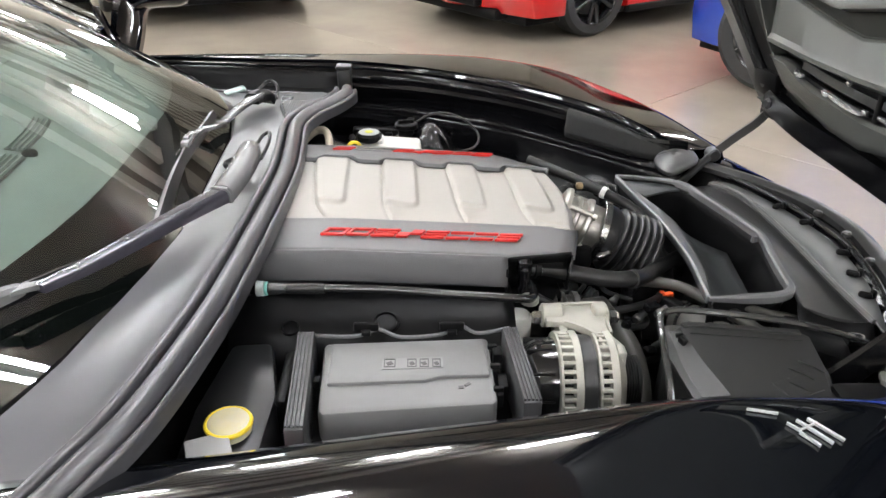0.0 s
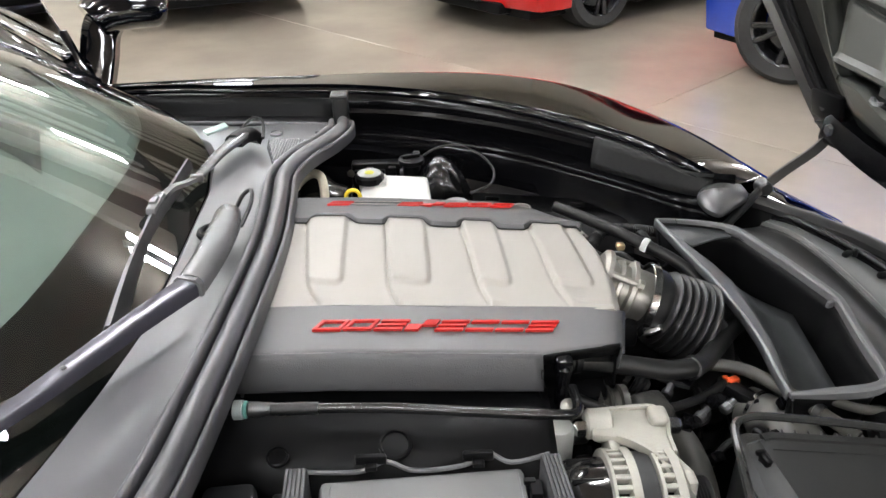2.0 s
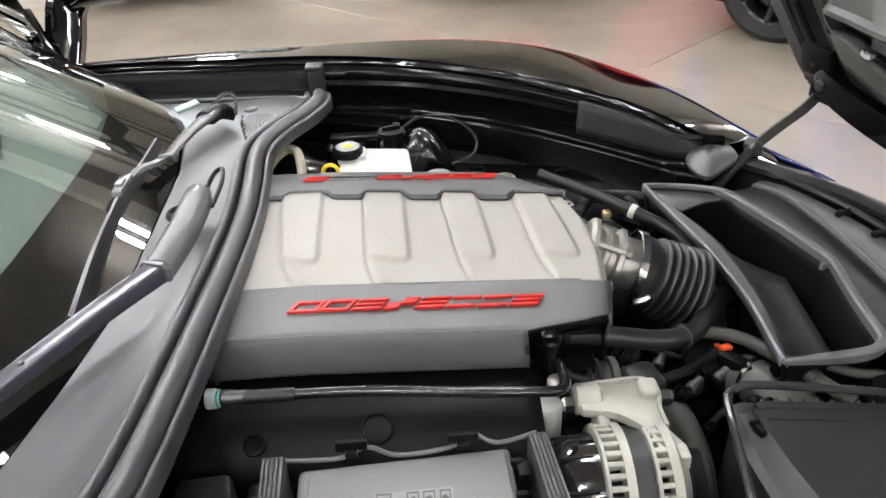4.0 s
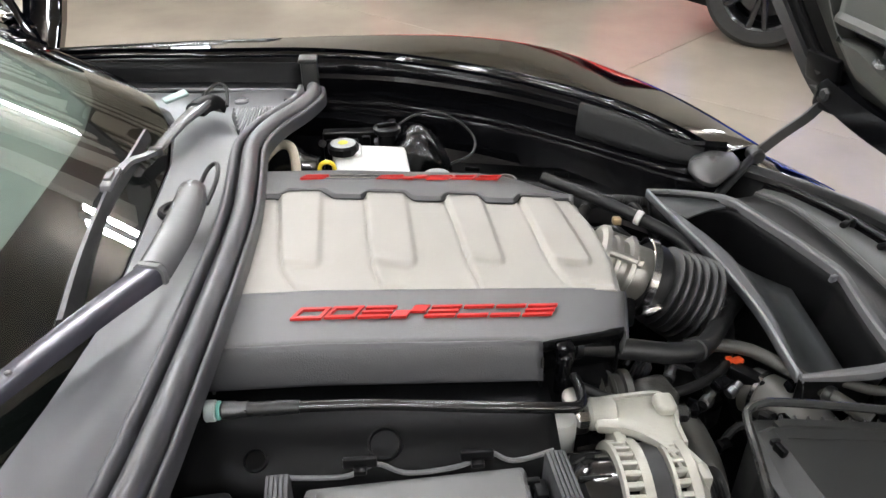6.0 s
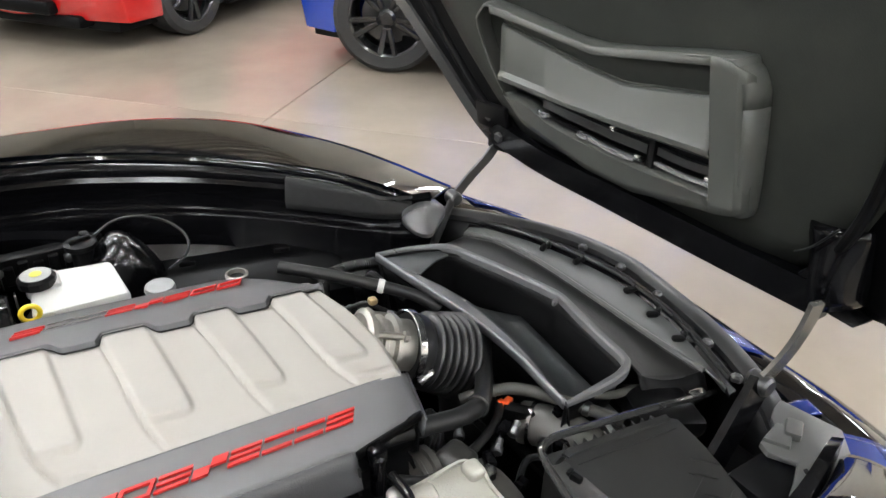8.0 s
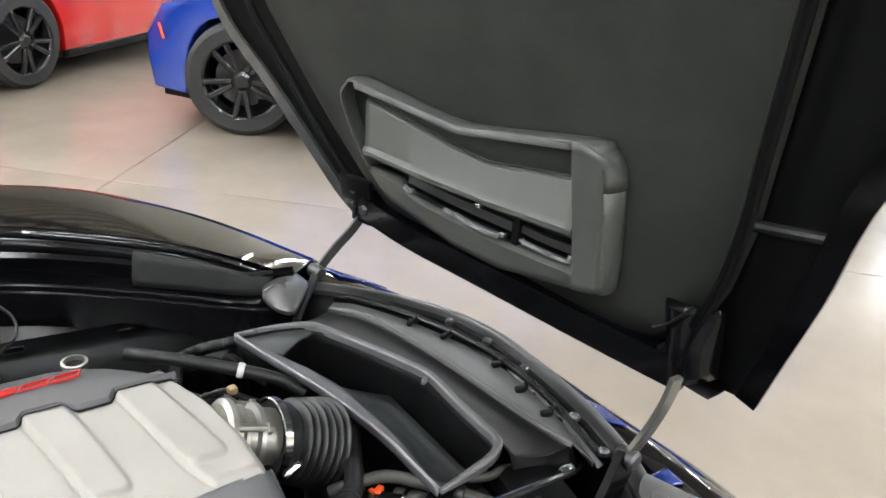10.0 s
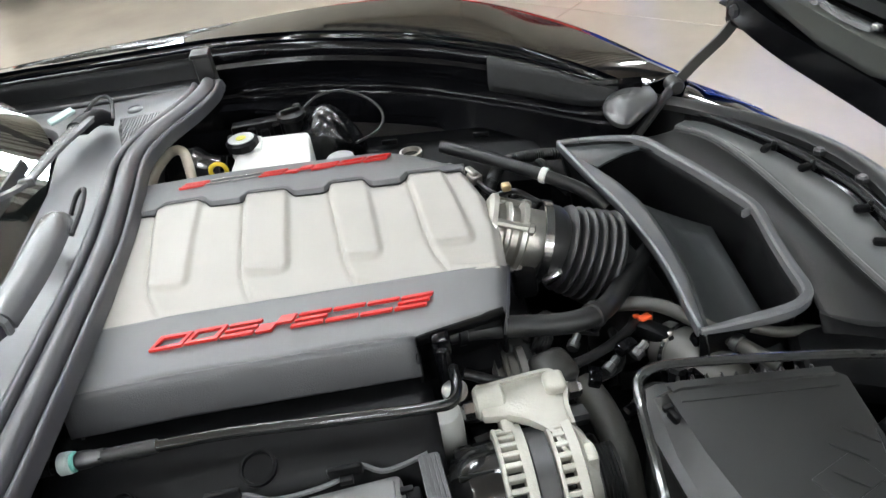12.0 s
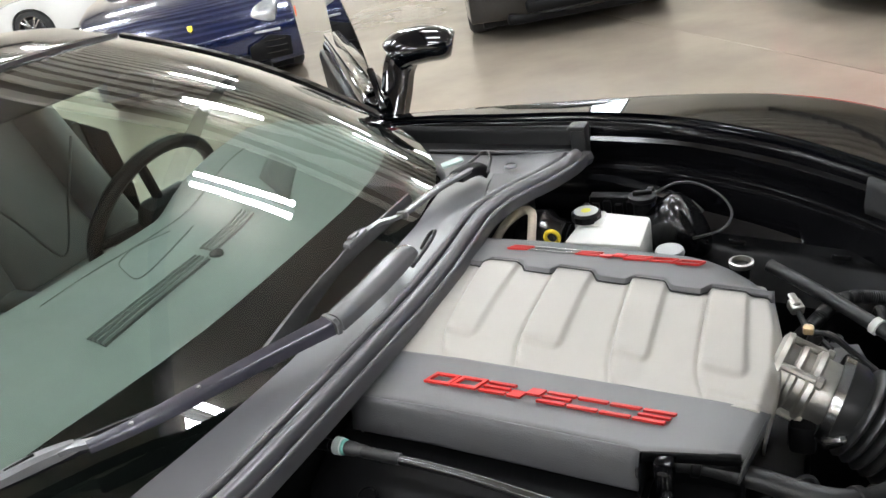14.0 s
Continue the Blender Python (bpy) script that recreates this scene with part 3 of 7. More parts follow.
    part("sail_panel", prism([(-0.02, 0.84), (0.10, 0.84), (0.10, 0.93)], -0.01, 0.01, 0.003, m=dm @ pose(0, 0, 0, 90)), GLOSS_BLACK, door)
    part("sill", rbox(1.3, 0.14, 0.18, 0.03, 3, m=pose(-1.45, 0.80, 0.24)), GLOSS_BLACK, car)
    part("near_door", rbox(1.25, 0.10, 0.56, 0.03, 3, m=pose(-1.42, -0.80, 0.27)), GLOSS_BLACK, car, "closed near door")
    part("console", rbox(0.9, 0.20, 0.30, 0.05, 3, m=pose(-1.45, 0.0, 0.32)), MATT_BLACK, car, "black centre console")
    part("column", tube([(-0.90, 0.315, 0.76), (-1.02, 0.315, 0.79)], 0.035, 12, smooth=False), MATT_BLACK, car)
    # front end: seal strip, bumper skin
    strip = catmull([(0.55, 0.40, 0.712), (0.63, 0.295, 0.720), (0.70, 0.195, 0.722), (0.742, 0.104, 0.722), (0.757, 0.02, 0.722), (0.753, -0.05, 0.722), (0.724, -0.20, 0.722), (0.674, -0.33, 0.720), (0.61, -0.42, 0.715)], 8)
    part("front_seal", sweep(strip, [(-0.016, 0), (-0.014, 0.008), (-0.006, 0.012), (0.006, 0.012), (0.016, 0.006), (0.016, -0.004)]), BELLOWS, car, "black rubber seal along the front of the bay")
    wall = sheet([[p + Vector((-0.004, 0, dz)) for p in strip] for dz in (-0.004, -0.10, -0.25, -0.45)])
    part("radiator_support", wall, MATT_BLACK, car, thick=0.006)
    outer = catmull([(0.60, 0.60, 0.70), (0.70, 0.44, 0.69), (0.785, 0.28, 0.675), (0.83, 0.10, 0.668), (0.838, 0.0, 0.668), (0.832, -0.12, 0.668), (0.815, -0.25, 0.674), (0.792, -0.37, 0.688), (0.75, -0.49, 0.70), (0.68, -0.59, 0.712)], 8)
    rows = []
    n = len(outer)
    for i, b in enumerate(outer):
        a = strip[round(i * (len(strip) - 1) / (n - 1))]
        ahead = Vector((b.x - 0.2, b.y, 0)).normalized()
        rows.append([a + Vector((0, 0, -0.03)), a.lerp(b, 0.35) + Vector((0, 0, -0.008)), a.lerp(b, 0.7) + Vector((0, 0, 0.004)), b, b + ahead * 0.03 + Vector((0, 0, -0.02)), b + ahead * 0.07 + Vector((0, 0, -0.09)), b + ahead * 0.09 + Vector((0, 0, -0.25)), b + ahead * 0.05 + Vector((0, 0, -0.5))])
    skin = sheet(rows)
    tree = BVHTree.FromBMesh(skin)
    part("front_bumper", skin, GLOSS_BLACK, car, "glossy black nose and bumper skin", thick=0.004)
    # reflections on the nose, put in as painted patches just outside the shut line
    for quad, mat, word in ((((0.690, 0.46), (0.745, 0.44), (0.762, 0.30), (0.690, 0.365)), REFLECTION_BLUE, "blue"),
                            (((0.772, -0.165), (0.786, -0.211), (0.768, -0.272), (0.748, -0.245)), REFLECTION_BLUE, "blue"),
                            (((0.690, -0.352), (0.726, -0.368), (0.716, -0.398), (0.688, -0.382)), REFLECTION_BLUE, "blue"),
                            (((0.700, -0.430), (0.740, -0.500), (0.680, -0.556), (0.628, -0.455)), REFLECTION_BLUE, "blue"),
                            (((0.626, -0.457), (0.678, -0.558), (0.664, -0.566), (0.634, -0.500)), PAINT_WHITE, "white")):
        a, b, c, d = [Vector((x, y, 0)) for x, y in quad]
        rows = []
        for i in range(13):
            row = []
            for j in range(9):
                p = a.lerp(d, j / 8).lerp(b.lerp(c, j / 8), i / 12)
                hit = tree.ray_cast(Vector((p.x, p.y, 1.0)), Vector((0, 0, -1)))[0]
                row.append(Vector((p.x, p.y, (hit.z if hit else 0.69) + 0.004)))
            rows.append(row)
        part("painted_reflection", sheet(rows), mat, car, word + " reflection painted on the nose", thick=0.002)
    return car


car = build_car()


BAR_BRIGHT = surface("bright_bar", (0.80, 0.80, 0.80), 0.24, 0.75, 0.1, 60)


def build_hood():
    hood = thing("hood", "raised black clamshell hood with grey plastic liner and air scoop beneath", "car hood")
    def plane(y, z, d=0.0):
        return Vector((0.725 - 0.27 * (z - 0.86) + d - 0.10 * y * y, y, z))
    outline = [(0.832, -0.448, 0.405), (0.866, -0.450, 0.455), (0.95, -0.470, 0.525), (1.055, -0.497, 0.615), (1.17, -0.52, 0.715), (1.35, -0.58, 0.74), (1.6, -0.62, 0.76), (1.85, -0.63, 0.76)]
    rows = []
    for z, a, b in outline:
        row = []
        for i in range(25):
            y = a + (b - a) * i / 24
            row.append(plane(y, max(z, 0.832 + 0.27 * max(0.0, -0.33 - y)), 0.06 - 0.025 * abs(2 * i / 24 - 1) ** 6))
        rows.append(row)
    part("hood_skin", sheet(rows), MATT_BLACK, hood, "black hood shell", thick=0.006)
    # rolled edges that stiffen both sides
    for k in (1, 2):
        edge = catmull([plane(o[k] + (0.012 if k == 1 else -0.012), max(o[0], 0.832 + 0.27 * max(0.0, -0.33 - o[k])) + (0.004 if n == 1 else 0.0), 0.030) for n, o in enumerate(outline)], 5)
        part("edge_flange", sweep(edge, [(-0.014, -0.004), (0.014, -0.004), (0.014, 0.005), (0.0, 0.009), (-0.014, 0.005)], up=(1, 0, 0)), surface("edge_paint", (0.06, 0.06, 0.06), 0.2, spec=0.8) if k == 2 else BAY_BLACK, hood)
    inner = [(0.885, -0.32, 0.315), (0.93, -0.352, 0.375), (1.01, -0.385, 0.44), (1.10, -0.405, 0.50), (1.20, -0.415, 0.56), (1.35, -0.43, 0.60), (1.6, -0.45, 0.62), (1.8, -0.45, 0.62)]
    rows = []
    for z, a, b in inner:
        rows.append([plane(a + (b - a) * i / 20, z, 0.012 + 0.035 * abs(2 * i / 20 - 1) ** 8) for i in range(21)])
    part("liner", sheet(rows), LINER, hood, "dark grey moulded hood liner", thick=0.008)
    for k in (1, 2):
        bead = catmull([plane(o[k], o[0], 0.004) for o in inner], 5)
        part("liner_bead", sweep(bead, ring(0.008, 10)), MATT_BLACK, hood)
    part("centre_seam", rbox(0.004, 0.003, 0.42, 0.001, m=Matrix.Translation(plane(0.10, 1.20, 0.008)) @ pose(0, 0, 0, 0, -15, 0)), MATT_BLACK, hood)
    # cross rib on the near pocket
    part("pocket_rib", tube([plane(-0.395, 1.104, 0.035), plane(-0.44, 1.112, 0.035), plane(-0.495, 1.124, 0.035)], 0.007, 10), HOSE, hood)
    # lower lip, between the liner and the hinges
    lip = catmull([plane(-0.36, 0.868, 0.0), plane(-0.2, 0.862, -0.008), plane(0.02, 0.858, -0.012), plane(0.2, 0.855, -0.008), plane(0.34, 0.868, 0)], 6)
    part("lower_lip", sweep(lip, [(-0.022, -0.01), (0.022, -0.01), (0.022, 0.006), (-0.022, 0.012)], up=(1, 0, 0)), BAY_BLACK, hood)
    # closing strip under the lip
    part("lower_closing", sheet([[plane(y, z, d) for y in [-0.40 + 0.78 * i / 12 for i in range(13)]] for z, d in ((0.858, -0.004), (0.852, 0.03), (0.850, 0.066))]), MATT_BLACK, hood, thick=0.003)
    # the scoop: lines from its head to its foot, as heights over the width
    heads = {"outer": [(-0.254, 1.10), (-0.248, 1.135), (-0.236, 1.150), (-0.207, 1.157), (0.02, 1.115), (0.15, 1.122), (0.262, 1.132), (0.292, 1.120), (0.312, 1.085)],
             "band": [(-0.19, 1.140), (0.022, 1.101), (0.174, 1.111), (0.26, 1.116)],
             "shade": [(-0.19, 1.094), (-0.015, 1.062), (0.06, 1.067), (0.185, 1.084), (0.26, 1.096)],
             "ledge": [(-0.22, 1.028), (-0.04, 1.012), (0.10, 1.006), (0.26, 1.008)],
             "slot": [(-0.20, 1.009), (-0.036, 0.997), (0.162, 0.991), (0.20, 0.993)],
             "sill": [(-0.20, 0.960), (-0.048, 0.947), (0.10, 0.950), (0.144, 0.955), (0.20, 0.975)],
             "foot": [(-0.254, 0.99), (-0.246, 0.952), (-0.228, 0.938), (-0.20, 0.929), (-0.04, 0.893), (0.06, 0.892), (0.118, 0.903), (0.217, 0.924), (0.28, 0.988), (0.312, 1.07)]}
    def at(line, y, d):
        z = lerp(heads[line], y)
        return Vector((plane(y, z).x + d, y, z))
    wide = [0.256 - 0.446 * i / 30 for i in range(31)]
    around = catmull([(y, z, 0) for y, z in heads["outer"]] + [(y, z, 0) for y, z in heads["foot"][::-1][1:-1]], 3, closed=True)
    def skirt(k, d):
        return [Vector((plane(p.x, p.y).x + d, 0.03 + (p.x - 0.03) * k, 1.03 + (p.y - 1.03) * k)) for p in around + around[:1]]
    scoop = part("air_scoop", sheet([skirt(0.985, 0.016), skirt(0.988, -0.010), skirt(0.980, -0.021), skirt(0.965, -0.028), skirt(0.945, -0.0305)]), SCOOP, hood, "grey plastic air scoop", thick=0.003)
    part("head_band", sheet([[at("outer", y, -0.029) + Vector((0, 0, -0.003)) for y in wide], [at("band", y, -0.031) for y in wide], [at("band", y, -0.010) + Vector((0, 0, -0.004)) for y in wide]]), SCOOP, scoop, thick=0.002, smooth=25)
    # shade under the head, put in as darker plastic down to the shade line
    part("recess_back", sheet([[at("band", y, -0.011) for y in wide], [at("shade", y, -0.004) + Vector((0, 0, 0.004)) for y in wide], [at("shade", y, -0.006) for y in wide]]), LINER, scoop, "recess under the head, darkened for its shade", thick=0.002)
    part("upper_recess", sheet([[at("shade", y, -0.006) for y in wide], [at("shade", y, -0.009) + Vector((0, 0, -0.006)) for y in wide], [at("ledge", y, -0.030) + Vector((0, 0, 0.008)) for y in wide], [at("ledge", y, -0.035) for y in wide], [at("ledge", y, -0.034) + Vector((0, 0, -0.006)) for y in wide], [at("slot", y, -0.020) for y in wide], [at("slot", y, 0.004) for y in wide]]), SCOOP, scoop, "sloping grey inner face", thick=0.002, smooth=30)
    # black backing stands in for the shade inside the slot
    part("slot_back", sheet([[at("slot", y, 0.004) + Vector((0, 0, 0.004)) for y in wide], [at("sill", y, 0.004) + Vector((0, 0, -0.004)) for y in wide]]), MATT_BLACK, scoop, "slot backed in black for its shade", thick=0.003)
    part("scoop_lip", sheet([[at("sill", y, 0.002) for y in wide], [at("sill", y, -0.026) for y in wide], [at("sill", y, -0.033) + Vector((0, 0, -0.004)) for y in wide], [at("foot", y, -0.034) + Vector((0, 0, 0.016)) for y in wide], [at("foot", y, -0.030) + Vector((0, 0, 0.003)) for y in wide]]), SCOOP, scoop, "lower lip", thick=0.002, smooth=30)
    # the column that closes the near end, stepped half way
    ends = [-0.186, -0.191, -0.205, -0.220, -0.230, -0.238, -0.243]
    col = []
    for f in [i / 16 for i in range(17)]:
        row = []
        for k, y in enumerate(ends):
            top, low = lerp(heads["outer"], y) - 0.004, lerp(heads["foot"], y) + 0.004
            z = top + (low - top) * f
            d = -0.033 if z > 1.066 else -0.031
            row.append(Vector((plane(y, z).x + d + (0.020 if k == 0 else 0.0) + (0.005 if k > 4 else 0.0) + (0.010 if k == 6 else 0.0), y, z)))
        col.append(row)
    part("end_column", sheet(col), SCOOP, scoop, "flat end column", thick=0.002, smooth=30)
    def bar(y0, y1, z0, z1, d, high, mat):
        line = [Vector((plane(y0 + (y1 - y0) * t, z0 + (z1 - z0) * t).x + d, y0 + (y1 - y0) * t, z0 + (z1 - z0) * t - 0.003 * math.sin(math.pi * t))) for t in (0, 0.25, 0.5, 0.75, 1.0)]
        part("grille_bar", sweep(line, [(-high, -0.004), (high, -0.004), (high, 0.003), (high * 0.5, 0.0045), (-high, 0.003)], up=(1, 0, 0)), mat, scoop)
    bar(0.170, -0.062, 0.978, 0.975, -0.010, 0.0075, DARK_STEEL)
    bar(0.150, -0.060, 0.9615, 0.9575, -0.020, 0.0030, MATT_BLACK)
    bar(0.168, 0.146, 0.9665, 0.9640, -0.027, 0.0035, BAR_BRIGHT)
    bar(0.072, 0.054, 0.9585, 0.9575, -0.027, 0.0035, BAR_BRIGHT)
    bar(0.048, -0.046, 0.9570, 0.9555, -0.027, 0.0030, BAR_BRIGHT)
    bar(-0.084, -0.196, 0.981, 0.988, -0.012, 0.0060, DARK_STEEL)
    bar(-0.084, -0.192, 0.963, 0.969, -0.020, 0.0024, BAR_BRIGHT)
    part("grille_post", rbox(0.022, 0.012, 0.048, 0.003, m=Matrix.Translation(plane(-0.072, 0.950, -0.014))), MATT_BLACK, scoop)
    for y, z in ((-0.004, 0.988), (-0.184, 0.974), (-0.052, 0.957)):
        part("chrome_tip", rbox(0.008, 0.010, 0.007, 0.002, m=Matrix.Translation(plane(y, z, -0.026))), BAR_BRIGHT, scoop)
    # hinges
    lines = {1: [(0.527, 0.270, 0.700), (0.575, 0.310, 0.720), (0.622, 0.348, 0.741), (0.665, 0.354, 0.775), (0.703, 0.352, 0.808), (0.722, 0.346, 0.838)], -1: [(0.53, -0.373, 0.70), (0.58, -0.36, 0.73), (0.63, -0.348, 0.765), (0.648, -0.36, 0.81), (0.648, -0.372, 0.86), (0.645, -0.378, 0.90)]}
    for s in (1, -1):
        h = part("hinge_arm", sweep(catmull(lines[s][2:], 6), [(-0.0085, -0.004), (0.0085, -0.004), (0.0085, 0.003), (-0.007, 0.004)], up=(0.3, 1, 0)), ARM_GREY if s < 0 else surface("hinge_black", (0.05, 0.05, 0.05), 0.3, 0.5, 0.2, 60), hood, "bent flat steel hinge arm")
        part("strut", tube(lines[s][:3], 0.008, 10) if s > 0 else sweep(catmull(lines[s][:3], 6), [(-0.016, -0.006), (0.016, -0.006), (0.016, 0.006), (-0.016, 0.006)], up=(0.5, 1, 0)), DARK_STEEL if s > 0 else BAY_BLACK, h)
        part("pivot", lathe([(0.011, -0.016), (0.014, -0.012), (0.014, 0.012), (0.011, 0.016)], 14, m=Matrix.Translation(lines[s][2]) @ pose(0, 0, 0, 90)), DARK_STEEL, h)
    bl = part("hinge_bracket", join(rbox(0.018, 0.056, 0.075, 0.008, 2, m=pose(0.722, 0.338, 0.825, 0, 0, 10)), rbox(0.016, 0.080, 0.055, 0.008, 2, m=pose(0.710, 0.345, 0.870, 0, -12, 10))), MATT_BLACK, hood, "black hinge bracket")
    for y, z in ((0.318, 0.862), (0.350, 0.895)):
        part("bolt", lathe([(0.012, 0), (0.012, 0.008), (0.008, 0.012)], 6, m=pose(0.708, y, z, 0, -90, 10)), DARK_STEEL, bl)
    rows = []
    for k in range(9):
        t = k / 8
        a, b = Vector((0, -0.308 - 0.020 * t, 0.965 - 0.115 * t)), Vector((0, -0.392 - 0.004 * t, 0.985 - 0.105 * t))
        rows.append([plane(a.lerp(Vector((0, b.y, b.z)), f).y, a.lerp(Vector((0, b.y, b.z)), f).z, 0.022 - 0.045 * math.sin(math.pi * f) ** 0.7 * min(1.0, 0.25 + 1.1 * t)) for f in [i / 10 for i in range(11)]])
    pocket = part("hinge_pocket", sheet(rows), BAY_BLACK, hood, "black moulded hinge channel", thick=0.003)
    part("channel_edge", tube([plane(y, z, -0.010) for y, z in ((-0.312, 0.925), (-0.335, 0.945), (-0.366, 0.986))], 0.0016, 6), HOSE, pocket)
    return hood


hood = build_hood()


# ---- cowl ----
SEAL = [(-0.345, -0.70, 0.805), (-0.306, -0.64, 0.822), (-0.273, -0.567, 0.832), (-0.248, -0.435, 0.838), (-0.238, -0.33, 0.840), (-0.228, -0.15, 0.842), (-0.224, 0.0, 0.842), (-0.231, 0.12, 0.842), (-0.240, 0.235, 0.840), (-0.222, 0.32, 0.838), (-0.188, 0.40, 0.835), (-0.168, 0.47, 0.832), (-0.172, 0.54, 0.82)]


def build_cowl():
    cowl = thing("windscreen_cowl", "grained grey plastic cowl panel at the foot of the windscreen", "cowl panel")
    seal = catmull(SEAL, 8)
    rows = []
    ys = [-0.66 + 1.32 * i / 60 for i in range(61)]
    def back(y):
        return base_x(y) + 0.004
    def front(y):
        return lerp([(p.y, p.x) for p in seal] + [(0.60, -0.185), (0.66, -0.19)], y) - 0.022
    for t, dz in ((0.0, -0.006), (0.06, 0.002), (0.3, -0.004), (0.6, -0.010), (0.8, -0.006), (0.93, -0.004), (1.0, -0.012)):
        rows.append([(back(y) + (front(y) - back(y)) * t, y, 0.830 - (0.20 * max(0, y - 0.28) ** 1.5 if y > 0 else 0.10 * max(0, -y - 0.28) ** 1.5) + dz) for y in ys])
    part("panel", sheet(rows), COWL_GREY, cowl, thick=0.004)
    bulb = [(0.0005 + 0.0125 * math.cos(math.pi * (1 - k / 10)), -0.002 + 0.0145 * math.sin(math.pi * k / 10)) for k in range(11)]
    ridge = [(-0.0225 + 0.0060 * math.cos(math.pi * (1 - k / 7)), 0.001 + 0.0075 * math.sin(math.pi * k / 7)) for k in range(8)]
    lip = [(0.0190 + 0.0042 * math.cos(math.pi * (1 - k / 6)), -0.004 + 0.0065 * math.sin(math.pi * k / 6)) for k in range(7)]
    part("weatherstrip", sweep(seal, [(-0.030, -0.02), (-0.030, -0.001)] + ridge + [(-0.0158, -0.012), (-0.0128, -0.012)] + bulb + [(0.0136, -0.013), (0.0146, -0.013)] + lip + [(0.0235, -0.02)]), RUBBER, cowl, "ribbed grey-black rubber weatherstrip", smooth=50)
    return cowl


build_cowl()


# ---- engine cover ----
# each raised pad: its left line from far to near, where that line meets the crease, and its right edge far and near
PADS = [(-0.188, -0.167, -0.141, -0.128, -0.121), (-0.071, -0.061, -0.047, -0.014, -0.008), (0.039, 0.054, 0.067, 0.090, 0.098), (0.142, 0.153, 0.170, 0.190, 0.205)]
CREASE = -0.133


def build_engine_cover():
    cover = thing("engine_cover", "grey plastic engine cover with ribbed top and red badge marks", "engine cover")
    def smooth(a, b, x):
        t = min(max((x - a) / (b - a), 0), 1)
        return t * t * (3 - 2 * t)
    def fall(x):
        return -0.045 * max(0.0, x + 0.12)
    def left(y):
        return lerp([(-0.24, -0.230), (-0.133, -0.236), (0.13, -0.240)], y)
    def right(y):
        return lerp([(-0.21, 0.210), (-0.133, 0.2295), (-0.06, 0.237), (0.015, 0.234), (0.09, 0.221), (0.13, 0.212)], y)
    nx, ny = 210, 90
    y1 = 0.112
    rows = []
    for j in range(ny + 1):
        y = CREASE + (y1 - CREASE) * j / ny
        row = []
        f = (0.10 - y) / 0.18
        for i in range(nx + 1):
            x = left(y) + (right(y) - left(y)) * i / nx
            z = 0.8185 + fall(x) + 0.0060 * (1 - ((y + 0.01) / 0.125) ** 2)
            h = 0.0
            for k, (lf, ln, lc, rf, rn) in enumerate(PADS):
                line = lf + (ln - lf) * f if y > -0.07 else ln + (lc - ln) * ((-0.07 - y) / 0.063) ** 1.6
                edge = rf + (rn - rf) * f
                r = 0.013
                inside = max(0.0, line + r - x, x - edge + r)
                foot = -0.086 + r - math.sqrt(max(0.0, r * r - min(inside, r) ** 2))
                up = smooth(line - 0.0015, line + 0.0045, x) * smooth(edge + 0.0030, edge - 0.0045, x)
                h = max(h, up * smooth(foot - 0.005, foot + 0.004, y))
                # the left line runs on as a shallow step down to the crease
                tail = smooth(line - 0.002, line + 0.004, x) * (1 - smooth(line + 0.004, line + 0.040, x)) * smooth(-0.060, -0.085, y) * smooth(CREASE + 0.002, CREASE + 0.012, y)
                z += 0.0034 * tail
                z -= 0.0024 * math.exp(-((x - line + 0.0015) / 0.0022) ** 2) * smooth(CREASE + 0.002, CREASE + 0.010, y)
                if k == 3:
                    z -= 0.0022 * math.exp(-((y + 0.120 + 0.02 * (x - 0.19)) / 0.003) ** 2) * smooth(0.165, 0.18, x)
            z += 0.0052 * h
            edge_in = right(y) - x
            z -= 0.012 * smooth(0.014, 0.0, edge_in) ** 2
            row.append((x, y, z))
        xe, ye, ze = row[-1]
        row += [(xe + 0.0015, ye, ze - 0.006), (xe + 0.001, ye, ze - 0.020), (xe - 0.001, ye, ze - 0.040)]
        rows.append(row)
    rows.insert(0, [(x, y - 0.0015, z - 0.006) for x, y, z in rows[0]])
    shell = sheet(rows)
    shell_tree = BVHTree.FromBMesh(shell)
    part("top_shell", shell, TOP_GREY, cover, "pale warm-grey moulded top with four raised pads", thick=0.003, smooth=50)
    # near side panel, its textured lip, and the notch at the front
    def side_z(y):
        return lerp([(-0.240, 0.8080), (-0.226, 0.8100), (-0.21, 0.8122), (-0.19, 0.8144), (-0.16, 0.8167), (-0.145, 0.8178), (-0.1365, 0.8186), (-0.130, 0.8198)], y)
    def foot(x):
        return -0.2140 if x < 0.118 else lerp([(0.118, -0.2165), (0.126, -0.2140), (0.212, -0.1965)], x)
    side_rows = []
    for t in (0, 0.03, 0.06, 0.12, 0.22, 0.35, 0.5, 0.65, 0.8, 0.92, 1.0):
        row = []
        for i in range(47):
            x0 = -0.236 + 0.354 * i / 36 if i < 37 else 0.1185 + 0.0935 * (i - 37) / 9
            y = -0.130 + (foot(x0) + 0.130) * t
            x = left(y) + (0.118 - left(y)) * i / 36 if i < 37 else 0.1185 + (right(y) + 0.0015 - 0.1185) * (i - 37) / 9
            row.append((x, y, side_z(y) + fall(x) - (0.006 * ((i - 37) / 9) ** 6 if i > 37 else 0)))
        side_rows.append(row)
    part("side_panel", sheet(side_rows), SIDE_GREY, cover, "dark grey textured side panel", thick=0.004)
    low = []
